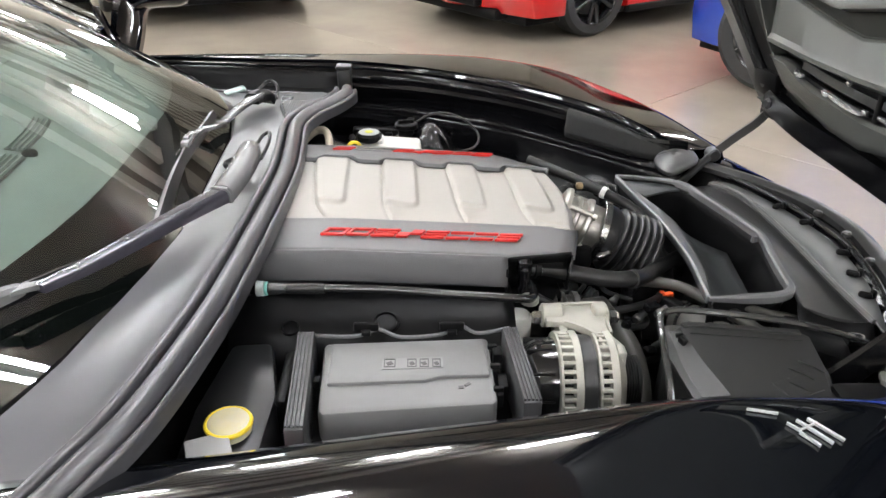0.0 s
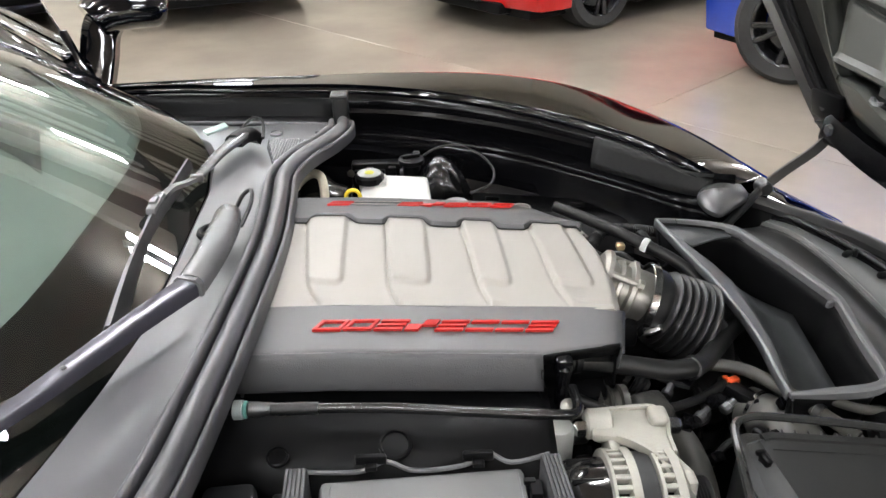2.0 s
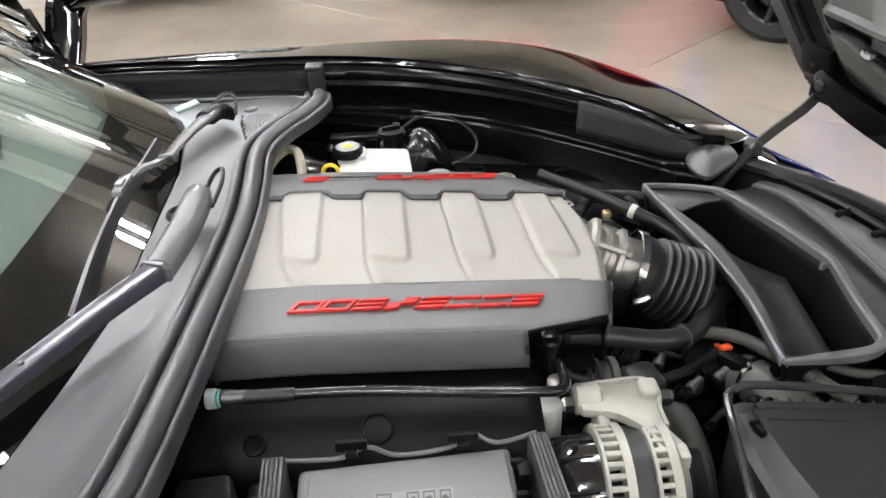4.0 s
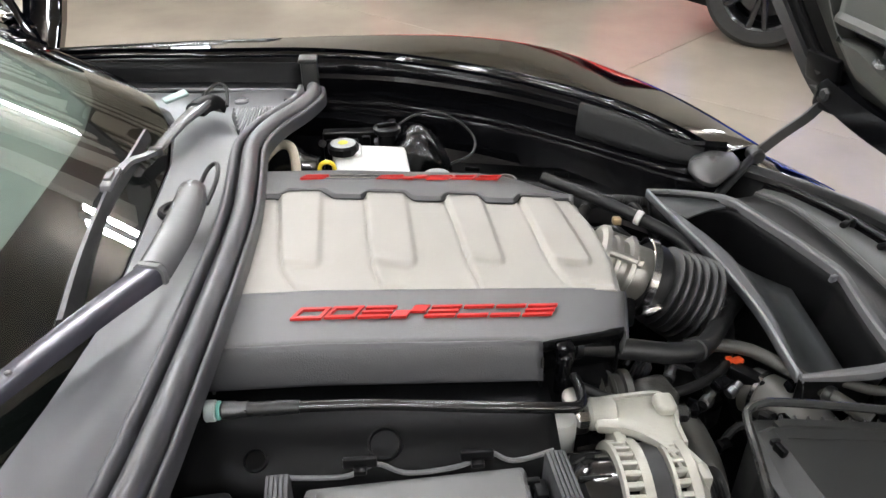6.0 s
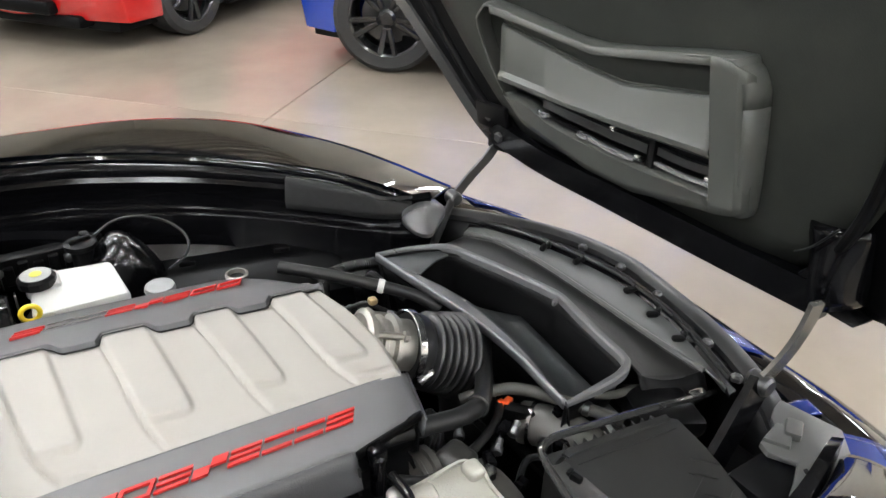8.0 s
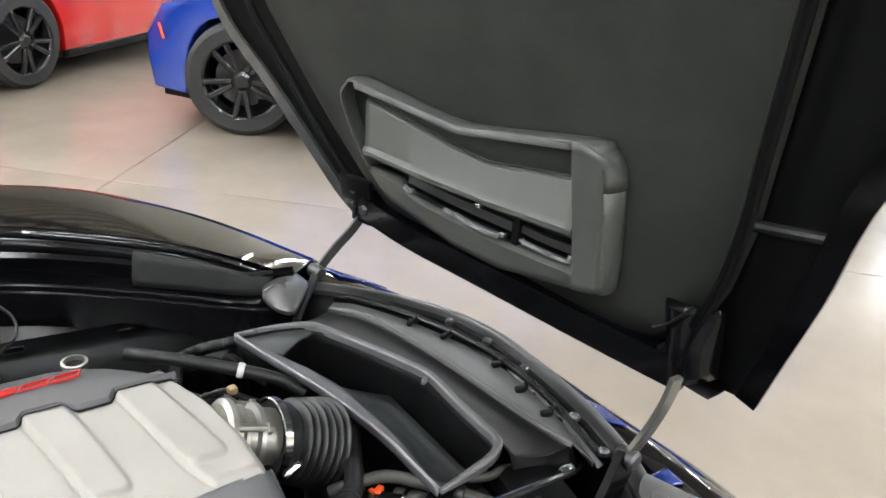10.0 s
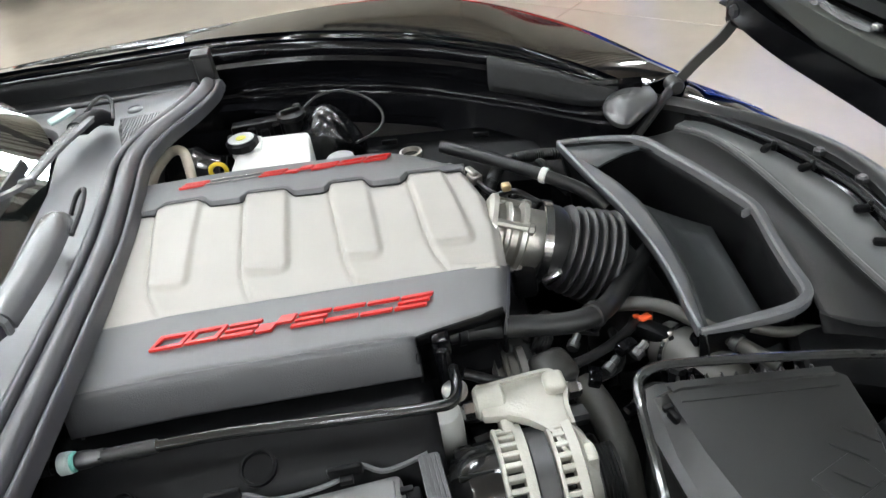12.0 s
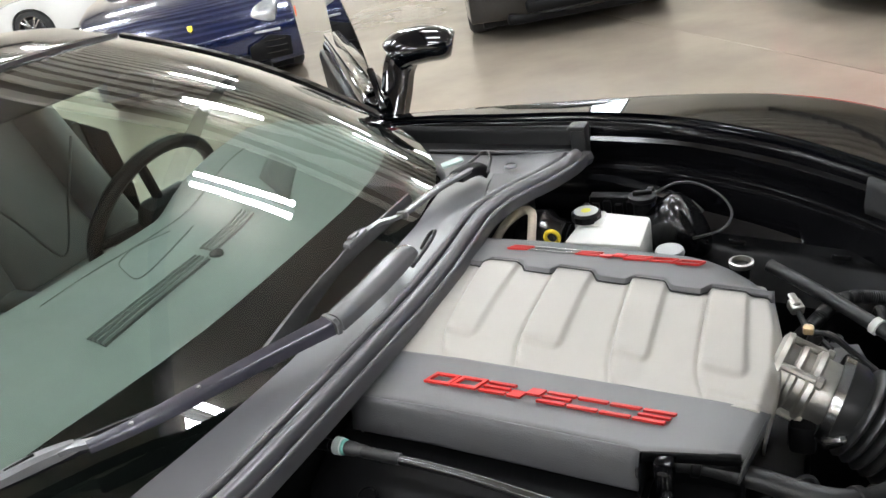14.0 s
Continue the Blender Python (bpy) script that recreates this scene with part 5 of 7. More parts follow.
def build_airbox():
    a = thing("air_filter_box", "black moulded air filter box with ribbed edge", "air box")
    outline = [(0.337, -0.276), (0.350, -0.272), (0.420, -0.283), (0.512, -0.300), (0.522, -0.312), (0.512, -0.385), (0.486, -0.470), (0.330, -0.470), (0.322, -0.330)]
    part("box", prism(outline, 0.54, 0.716, 0.003), AIRBOX, a)
    part("lid_flange", prism([(x + (0.003 if x > 0.42 else -0.003), y + 0.002) for x, y in outline], 0.716, 0.722, 0.0012), AIRBOX, a)
    top = [(0.347, -0.297), (0.360, -0.291), (0.507, -0.311), (0.515, -0.320), (0.506, -0.372), (0.482, -0.452), (0.366, -0.452), (0.353, -0.372)]
    foot = [(0.338, -0.288), (0.354, -0.282), (0.510, -0.304), (0.520, -0.314), (0.512, -0.376), (0.486, -0.462), (0.338, -0.462), (0.332, -0.360)]
    lid = sheet([[Vector((x, y, 0.722)) for x, y in foot + foot[:1]], [Vector((x * 0.25 + u * 0.75, y * 0.25 + v * 0.75, 0.730)) for (x, y), (u, v) in zip(foot + foot[:1], top + top[:1])], [Vector((x, y, 0.7355)) for x, y in top + top[:1]]])
    lid.faces.new([v for v in lid.verts if abs(v.co.z - 0.7355) < 1e-6][:8])
    part("lid", lid, AIRBOX, a, "flat black lid with sloped sides", smooth=25)
    # the raised ledge along the far side, with its ribs
    part("ledge", sweep([Vector((0.352, -0.2935, 0.7365)), Vector((0.362, -0.2915, 0.7370)), Vector((0.506, -0.3115, 0.7370))], [(-0.006, -0.004), (0.006, -0.004), (0.0045, 0.0015), (-0.0045, 0.0015)]), AIRBOX, a)
    part("lid_rib", sweep([Vector((0.356, -0.3105, 0.7355)), Vector((0.502, -0.329, 0.7355))], [(-0.001, -0.001), (0.001, -0.001), (0.001, 0.0012), (-0.001, 0.0012)]), AIRBOX, a)
    for k in range(10):
        t = k / 9
        part("rib", rbox(0.0028, 0.014, 0.012, 0.0008, 1, m=pose(0.366 + 0.128 * t, -0.281 - 0.0195 * t, 0.720, 0, 0, -10)), AIRBOX, a)
    for x, y in ((0.466, -0.402), (0.486, -0.388), (0.452, -0.428)):
        part("gusset", sweep([Vector((x - 0.010, y + 0.014, 0.7352)), Vector((x, y, 0.7385)), Vector((x + 0.012, y - 0.010, 0.7352))], [(-0.0009, -0.001), (0.0009, -0.001), (0.0006, 0.0016), (-0.0006, 0.0016)]), AIRBOX, a)
    part("pad_plate", rbox(0.05, 0.034, 0.002, 0.0006, 1, m=pose(0.452, -0.425, 0.7348, 0, 0, 22)), AIRBOX, a)
    part("latch", join(rbox(0.007, 0.016, 0.012, 0.002, m=pose(0.344, -0.322, 0.724, 0, 0, 12)), rbox(0.010, 0.005, 0.006, 0.001, m=pose(0.341, -0.314, 0.732, 0, 0, 12))), MATT_BLACK, a)
    part("edge_pipe", tube([(0.300, -0.46, 0.66), (0.305, -0.405, 0.715), (0.311, -0.338, 0.742), (0.318, -0.298, 0.746), (0.325, -0.281, 0.747), (0.341, -0.2725, 0.747), (0.365, -0.272, 0.747), (0.45, -0.287, 0.746), (0.53, -0.294, 0.735), (0.61, -0.285, 0.705), (0.68, -0.262, 0.665)], 0.0048, 8), surface("pipe_coat", (0.035, 0.035, 0.034), 0.15, 0.2, 0.2, 80, 0.3, 200, spec=0.8), a, "thin glossy pipe round the box edge")
    part("pipe_joint", lathe([(0.008, -0.012), (0.010, -0.006), (0.010, 0.006), (0.008, 0.012)], 12, m=pose(0.61, -0.277, 0.70, 0, 90, 0)), STEEL, a)
    return a


def build_near_bracket():
    b = thing("headlamp_bracket", "grey plastic bracket plate beside the air box", "bracket")
    part("plate", join(prism([(0.652, -0.370), (0.668, -0.445), (0.632, -0.480), (0.588, -0.506), (0.530, -0.516), (0.508, -0.478), (0.545, -0.462), (0.572, -0.448), (0.556, -0.420), (0.562, -0.404), (0.600, -0.398), (0.612, -0.384), (0.632, -0.374)], 0.734, 0.743, 0.002), prism([(0.566, -0.404), (0.604, -0.396), (0.612, -0.414), (0.580, -0.432)], 0.742, 0.749, 0.002), rbox(0.03, 0.02, 0.012, 0.003, m=pose(0.61, -0.415, 0.742, 0, 0, 30))), BRACKET_GREY, b)
    part("well", rbox(0.10, 0.10, 0.16, 0.01, m=pose(0.55, -0.455, 0.57)), MATT_BLACK, b)
    part("plate_edge", tube([(0.565, -0.462, 0.746), (0.548, -0.487, 0.746), (0.52, -0.50, 0.746)], 0.003, 6), MATT_BLACK, b)
    part("dark_gap", rbox(0.06, 0.05, 0.10, 0.004, m=pose(0.575, -0.372, 0.58)), MATT_BLACK, b)


build_duct()
build_slam_panel()
build_airbox()
build_near_bracket()


# ---- intake ----
def along(a, b):
    """The pose with z from a towards b."""
    return Matrix.Translation(a) @ (Vector(b) - Vector(a)).to_track_quat("Z", "Y").to_matrix().to_4x4()


def build_intake():
    t = thing("throttle_body", "bare cast aluminium throttle body with hose clamp", "throttle body")
    a, b = Vector((0.226, -0.016, 0.772)), Vector((0.300, -0.030, 0.745))
    part("barrel", lathe([(0.040, -0.004), (0.047, 0.0), (0.048, 0.006), (0.037, 0.009), (0.036, 0.018), (0.040, 0.020), (0.041, 0.025), (0.036, 0.028), (0.036, 0.036), (0.043, 0.039), (0.044, 0.045), (0.038, 0.048), (0.038, 0.07)], 36, m=along(a, b)), DULL_ALLOY, t, smooth=25)
    for ang in (40, 130, 220, 310):
        part("stud", lathe([(0.005, 0), (0.005, 0.040), (0.008, 0.041), (0.008, 0.047), (0.005, 0.049)], 8, m=along(a, b) @ pose(0.042 * math.cos(radians(ang)), 0.042 * math.sin(radians(ang)), 0.004)), DULL_ALLOY, t)
    part("motor_case", rbox(0.030, 0.034, 0.04, 0.007, m=pose(0.262, -0.056, 0.695)), MATT_BLACK, t)
    part("plug_socket", rbox(0.012, 0.012, 0.010, 0.003, m=pose(0.262, 0.012, 0.806)), surface("brass", (0.34, 0.25, 0.14), 0.35, 0.8), t)
    part("clamp", lathe([(0.051, 0.0), (0.053, 0.001), (0.053, 0.011), (0.051, 0.012)], 36, m=along(Vector((0.286, -0.028, 0.749)), b), cap=False), STEEL, t, "bright worm-drive hose clamp")
    part("clamp_screw", lathe([(0.006, -0.012), (0.007, -0.008), (0.007, 0.010), (0.004, 0.014)], 10, m=pose(0.293, -0.079, 0.729, 0, 60, 0)), STEEL, t)
    h = thing("intake_hose", "black corrugated rubber air intake hose", "hose")
    a, b = Vector((0.288, -0.028, 0.748)), Vector((0.405, -0.042, 0.690))
    prof = [(0.050, 0.0), (0.050, 0.016)]
    n = 6
    for k in range(n):
        z = 0.026 + 0.0115 * k
        r = 0.0485 + 0.0016 * k
        prof += [(r - 0.004, z), (r + 0.002, z + 0.0014), (r + 0.0058, z + 0.0030), (r + 0.0072, z + 0.0052), (r + 0.0060, z + 0.0074), (r + 0.0015, z + 0.0092), (r - 0.004, z + 0.0108)]
    prof += [(0.055, 0.097), (0.046, 0.101)]
    part("bellows", lathe(prof, 40, m=along(a, b)), BELLOWS, h, smooth=60)
    part("elbow", tube([(0.360, -0.036, 0.706), (0.382, -0.040, 0.672), (0.388, -0.05, 0.60), (0.388, -0.05, 0.52)], 0.044, 20), BELLOWS, h)


build_intake()


def hose(name, label, pts, r, material=HOSE, category="hose", clips=()):
    h = thing(name, label, category)
    part("run", tube(pts, r, 12), material, h)
    for p, q, mat in clips:
        part("band", lathe([(r * 1.05, 0), (r * 1.22, 0.001), (r * 1.22, 0.009), (r * 1.05, 0.010)], 16, m=along(p, q)), mat, h)
    return h


hose("heater_hose", "thick black rubber hose bending across the engine front", [(0.140, -0.185, 0.764), (0.175, -0.178, 0.760), (0.225, -0.176, 0.750), (0.275, -0.178, 0.742), (0.310, -0.172, 0.738), (0.338, -0.148, 0.728), (0.375, -0.10, 0.714), (0.415, -0.045, 0.697), (0.452, 0.004, 0.676), (0.462, 0.02, 0.64)], 0.0125, clips=(((0.160, -0.181, 0.762), (0.175, -0.178, 0.760), MATT_BLACK), ((0.312, -0.171, 0.737), (0.330, -0.156, 0.731), HOSE)))
hose("coolant_hose", "worn grey-brown coolant hose with a clip", [(0.330, -0.110, 0.695), (0.352, -0.122, 0.704), (0.400, -0.140, 0.706), (0.438, -0.190, 0.706), (0.468, -0.238, 0.704), (0.485, -0.262, 0.70)], 0.0085, OLIVE, clips=(((0.455, -0.217, 0.705), (0.468, -0.238, 0.704), DARK_STEEL),))
hose("front_hose", "thin grey hose running to the air duct", [(0.465, -0.205, 0.715), (0.50, -0.225, 0.712), (0.545, -0.222, 0.70), (0.60, -0.235, 0.69)], 0.006, OLIVE)
hose("vent_tube", "black vent tube with a teal quick connector", [(-0.250, -0.279, 0.785), (-0.215, -0.279, 0.787), (-0.165, -0.281, 0.789), (-0.063, -0.284, 0.789), (0.054, -0.295, 0.787), (0.118, -0.298, 0.784), (0.140, -0.293, 0.780), (0.148, -0.272, 0.775), (0.149, -0.24, 0.77)], 0.0058, surface("glossy_tube", (0.008, 0.008, 0.008), 0.13, spec=0.6), "tube")
tc = thing("tube_connector", "teal and white quick connector on the vent tube", "connector")
part("collar", lathe([(0.009, 0), (0.0105, 0.001), (0.0105, 0.010), (0.009, 0.011)], 16, m=pose(-0.222, -0.279, 0.788, 0, 90, 0)), surface("collar_grey", (0.36, 0.40, 0.39), 0.4), tc, "pale grey collar")
part("ring", lathe([(0.0085, 0), (0.0096, 0.001), (0.0096, 0.003), (0.0085, 0.004)], 16, m=pose(-0.211, -0.279, 0.788, 0, 90, 0)), TEAL, tc, "teal locking ring")
part("sleeve", lathe([(0.007, 0), (0.0085, 0.002), (0.0085, 0.012), (0.0072, 0.016), (0.0072, 0.026)], 16, m=pose(-0.207, -0.279, 0.788, 0, 90, 0)), DARK_STEEL, tc, "dull dark metal sleeve")
part("neck", lathe([(0.0065, 0), (0.0075, 0.004), (0.0075, 0.028)], 12, m=pose(-0.258, -0.279, 0.786, 0, 90, 0)), MATT_BLACK, tc)
part("grip", lathe([(0.0066, 0), (0.0074, 0.004), (0.0066, 0.008), (0.0074, 0.012), (0.0066, 0.016), (0.0074, 0.020), (0.0066, 0.024), (0.0074, 0.028), (0.0066, 0.05)], 12, m=pose(-0.182, -0.281, 0.789, 0, 90, 0)), HOSE, tc)
hose("far_rod", "straight black hose with a white band beyond the cover", [(0.205, 0.215, 0.778), (0.27, 0.172, 0.765), (0.337, 0.126, 0.748), (0.385, 0.095, 0.73), (0.41, 0.07, 0.71)], 0.0095, HOSE, clips=(((0.333, 0.129, 0.749), (0.345, 0.120, 0.746), WHITE_PLASTIC),))
rc = thing("ribbed_conduit", "black ribbed wiring conduit with a plug and loose lead", "conduit")
run = catmull([(0.240, 0.150, 0.690), (0.262, 0.185, 0.700), (0.285, 0.232, 0.705), (0.305, 0.266, 0.700), (0.335, 0.282, 0.695), (0.380, 0.296, 0.685), (0.440, 0.315, 0.665)], 40)
part("run", sweep(run, ring(0.0095, 12), scale=lambda t: 1.0 + 0.13 * math.sin(t * 480)), HOSE, rc)
part("lead", tube([(0.243, 0.168, 0.742), (0.252, 0.145, 0.735), (0.262, 0.118, 0.738), (0.288, 0.092, 0.730)], 0.0042, 8), HOSE, rc)
part("lead_plug", join(rbox(0.018, 0.020, 0.014, 0.003, 2, m=pose(0.242, 0.168, 0.735, 10, 0, 25)), rbox(0.010, 0.024, 0.006, 0.002, 1, m=pose(0.240, 0.172, 0.748, 10, 0, 25))), DULL_ALLOY, rc, "dull metal sensor plug")
part("side_arm", tube([(0.338, 0.175, 0.72), (0.342, 0.168, 0.745), (0.350, 0.135, 0.738), (0.368, 0.105, 0.725)], 0.0075, 10), MATT_BLACK, rc)
hose("wiring_loom", "black taped wiring loom with an orange plug", [(0.160, -0.215, 0.735), (0.215, -0.225, 0.715), (0.285, -0.200, 0.70), (0.335, -0.175, 0.694), (0.366, -0.150, 0.690), (0.375, -0.135, 0.686)], 0.006, HOSE, "cable")
pl = thing("plug", "black electrical plug with an orange lock", "plug")
part("plug_body", rbox(0.05, 0.02, 0.018, 0.004, m=pose(0.393, -0.160, 0.672, 0, 10, -40)), MATT_BLACK, pl)
part("lock", join(rbox(0.016, 0.010, 0.008, 0.002, m=pose(0.385, -0.143, 0.688, 0, 0, 20)), rbox(0.008, 0.006, 0.006, 0.001, m=pose(0.376, -0.139, 0.690))), ORANGE, pl, "orange lock tab")


# ---- alternator ----
WEB = [(0.168, -0.240), (0.180, -0.2405), (0.239, -0.236), (0.250, -0.243), (0.258, -0.258), (0.251, -0.282), (0.250, -0.310), (0.262, -0.336), (0.234, -0.344), (0.229, -0.315), (0.211, -0.294), (0.192, -0.283), (0.168, -0.279)]


def build_alternator():
    a = thing("alternator", "cast aluminium alternator with black rear cap and pulley", "alternator")
    c = Vector((0.0, -0.332, 0.674))
    def on(x):
        return pose(x - 0.012, c.y, c.z, 0, 90, 0)
    part("stator", lathe([(0.057, 0.0), (0.062, 0.002), (0.062, 0.020), (0.057, 0.022)], 48, m=on(0.2130)), surface("stator_dark", (0.055, 0.055, 0.055), 0.4, 0.6, 0.1, 60), a, "dark laminated stator band")
    part("core", lathe([(0.050, 0.0), (0.053, 0.1)], 32, m=on(0.163)), MATT_BLACK, a)
    for x0, x1 in ((0.184, 0.214), (0.234, 0.260)):
        half = part("housing", join(lathe([(0.058, 0), (0.066, 0.001), (0.067, 0.004), (0.058, 0.006)], 48, m=on(x0)), lathe([(0.058, 0), (0.067, 0.001), (0.068, 0.010), (0.058, 0.011)], 48, m=on(x1 - 0.011))), ALT_CAST, a, "pale cast housing half")
        for k in range(34):
            ang = 2 * math.pi * k / 34
            fin = rbox(x1 - x0 - 0.008, 0.0058, 0.012, 0.001, 1, m=pose((x0 + x1) / 2 - 0.012, c.y, c.z) @ pose(0, 0, 0, math.degrees(ang), 0, 0) @ pose(0, 0, 0.054))
            part("fin", fin, ALT_CAST, half)
    part("front_cone", lathe([(0.066, 0.0), (0.05, 0.012), (0.03, 0.016)], 40, m=on(0.260)), ALT_CAST, a)
    part("rear_cap", lathe([(0.012, 0.0), (0.033, 0.003), (0.047, 0.010), (0.054, 0.020), (0.057, 0.030), (0.058, 0.056)], 36, m=on(0.130)), surface("gloss_cap", (0.01, 0.01, 0.01), 0.15, coat=0.6), a, "glossy black rear cap")
    for k in range(10):
        part("cap_rib", rbox(0.034, 0.0035, 0.008, 0.0012, 1, m=pose(0.150, c.y, c.z) @ pose(0, 0, 0, 36 * k + 8, 0, 0) @ pose(0, 0, 0.0505)), MATT_BLACK, a, "black cooling rib")
    for k in range(7):
        ang = radians(20 + 50 * k)
        part("stud", lathe([(0.005, 0), (0.005, 0.014)], 8, m=pose(0.124, c.y + 0.035 * math.cos(ang), c.z + 0.035 * math.sin(ang), 0, 90, 0)), STEEL, a)
    prof = [(0.028, 0.0), (0.034, 0.001)]
    for k in range(6):
        prof += [(0.034, 0.004 + 0.0035 * k), (0.031, 0.0057 + 0.0035 * k)]
    part("pulley", lathe(prof + [(0.034, 0.026), (0.028, 0.027)], 36, m=on(0.272)), DARK_STEEL, a, "grooved dark pulley", smooth=20)
    web = prism(WEB, 0.724, 0.735, 0.003)
    ribs = [[(x, y, 0.736) for x, y in WEB[0:4]], [(x, y, 0.736) for x, y in WEB[4:7]], [(x, y, 0.736) for x, y in WEB[8:12]]]
    br = part("bracket", join(lathe([(0.013, 0.0), (0.017, 0.003), (0.017, 0.028), (0.013, 0.031)], 24, m=pose(0.163, -0.254, 0.728, 0, 90, 0)), web, rbox(0.022, 0.026, 0.022, 0.006, 3, m=pose(0.246, -0.256, 0.724)),
                              *[sweep(catmull(r, 4), [(-0.0026, -0.006), (0.0026, -0.006), (0.0020, 0.0022), (-0.0020, 0.0022)]) for r in ribs],
                              rbox(0.014, 0.05, 0.05, 0.005, m=pose(0.19, -0.285, 0.68)), rbox(0.012, 0.022, 0.046, 0.004, m=pose(0.256, -0.344, 0.690))), ALT_CAST, a, "cast mounting bracket with raised ribs")
    for x in (0.158, 0.262):
        part("bolt", lathe([(0.008, -0.006), (0.010, -0.004), (0.010, 0.006), (0.006, 0.010)], 6, m=pose(x, -0.262, 0.730, 0, 90 if x > 0.2 else -90, 0)), STEEL, br)


build_alternator()


# ---- near side of the engine ----
def build_near_side():
    v = thing("coil_cover", "black ribbed plastic cover over the ignition coils", "coil cover")
    rows = []
    for y, z in ((-0.195, 0.752), (-0.215, 0.756), (-0.26, 0.750), (-0.30, 0.735), (-0.325, 0.70), (-0.335, 0.62), (-0.335, 0.50)):
        rows.append([(-0.26 + 0.385 * i / 20, y, z - 0.006 * (i / 20)) for i in range(21)])
    part("cover", sheet(rows), MATT_BLACK, v, thick=0.004)
    for x, y, r in ((-0.052, -0.288, 0.018), (-0.178, -0.300, 0.012)):
        part("round_plug", lathe([(r, 0), (r, 0.004), (r * 0.85, 0.005), (r * 0.8, 0.002), (r * 0.3, 0.002)], 24, m=pose(x, y, 0.738, 18)), MATT_BLACK, v)
    f = thing("fuse_box", "grey lidded fuse box in a ribbed frame", "fuse box")
    lid = join(prism([(-0.128, -0.342), (0.082, -0.331), (0.084, -0.455), (0.078, -0.462), (-0.116, -0.478), (-0.122, -0.472)], 0.70, 0.745, 0.006), prism([(-0.116, -0.350), (0.076, -0.340), (0.078, -0.415), (0.02, -0.416), (0.0, -0.424), (-0.116, -0.430)], 0.743, 0.750, 0.003))
    part("lid", lid, FUSE_GREY, f, "stepped grey lid")
    part("label_plate", prism([(-0.052, -0.384), (0.022, -0.381), (0.022, -0.402), (-0.052, -0.405)], 0.750, 0.7510), surface("plate_grey", (0.19, 0.19, 0.19), 0.4), f)
    ink = surface("print_grey", (0.06, 0.06, 0.06), 0.5)
    for x, w in ((-0.043, 0.013), (-0.016, 0.010), (-0.001, 0.010), (0.014, 0.009)):
        box = [rbox(w, 0.0012, 0.0008, 0, m=pose(x, -0.393 + q * 0.0075, 0.7508)) for q in (-1, 1)] + [rbox(0.0012, 0.016, 0.0008, 0, m=pose(x + q * w / 2, -0.393, 0.7508)) for q in (-1, 1)]
        part("printed_box", join(*box, rbox(w * 0.55, 0.006, 0.0008, 0, m=pose(x, -0.394, 0.7508, 0, 0, 25))), ink, f, "dark printed symbol box")
    part("printed_arrow", join(rbox(0.008, 0.004, 0.0008, 0, m=pose(0.050, -0.428, 0.7452, 0, 0, 40)), rbox(0.006, 0.005, 0.0008, 0, m=pose(0.042, -0.433, 0.7452))), ink, f)
    for y in (-0.352, -0.392, -0.436):
        part("lid_latch", join(rbox(0.008, 0.014, 0.020, 0.002, m=pose(0.088, y, 0.722)), rbox(0.012, 0.006, 0.006, 0.001, m=pose(0.086, y, 0.742))), MATT_BLACK, f, "black lid latch")
    for pts in (((-0.162, -0.334), (-0.140, -0.333), (-0.130, -0.515), (-0.152, -0.517)), ((0.100, -0.326), (0.120, -0.325), (0.132, -0.474), (0.110, -0.476))):
        arm = part("frame_arm", prism(pts, 0.69, 0.757, 0.003), FRAME_GREY, f, "ribbed grey frame arm")
        (ax, ay), (bx, _), (cx, _), (dx, dy) = pts
        for k in range(5):
            t = (k + 0.5) / 5
            part("rib", sweep([Vector((ax + (bx - ax) * t, ay - 0.004, 0.758)), Vector((dx + (cx - dx) * t, dy + 0.004, 0.758))], [(-0.0013, -0.002), (0.0013, -0.002), (0.0013, 0.0018), (-0.0013, 0.0018)]), FRAME_GREY, arm)
    part("back_bar", tube([(-0.150, -0.335, 0.752), (-0.09, -0.338, 0.752), (-0.06, -0.330, 0.757), (-0.03, -0.337, 0.75), (0.02, -0.333, 0.751), (0.045, -0.324, 0.758), (0.07, -0.332, 0.752), (0.11, -0.326, 0.756)], 0.0024, 8), DUCT_RIM, f)
    for x in (-0.075, 0.035):
        part("catch", join(rbox(0.032, 0.006, 0.012, 0.002, m=pose(x, -0.331, 0.756)), rbox(0.012, 0.014, 0.006, 0.001, m=pose(x, -0.334, 0.754))), MATT_BLACK, f)
    part("tray", prism([(-0.165, -0.33), (0.125, -0.322), (0.135, -0.48), (-0.15, -0.52)], 0.45, 0.69, 0.004), MATT_BLACK, f)
    for sx, sy, sz, x, y, z in ((0.012, 0.020, 0.03, 0.092, -0.36, 0.716), (0.012, 0.026, 0.022, 0.094, -0.41, 0.716), (0.008, 0.012, 0.012, -0.132, -0.40, 0.722)):
        part("side_catch", rbox(sx, sy, sz, 0.002, m=pose(x, y, z)), MATT_BLACK, f)
    t = thing("washer_tank", "black plastic tank with a yellow ringed cap", "tank")
    part("tank", prism([(-0.246, -0.338), (-0.195, -0.334), (-0.172, -0.44), (-0.176, -0.56), (-0.262, -0.58), (-0.262, -0.46)], 0.50, 0.742, 0.008), surface("tank_black", (0.011, 0.011, 0.012), 0.32, 0, 0.2, 25, 0.1, 700, spec=0.6), t)
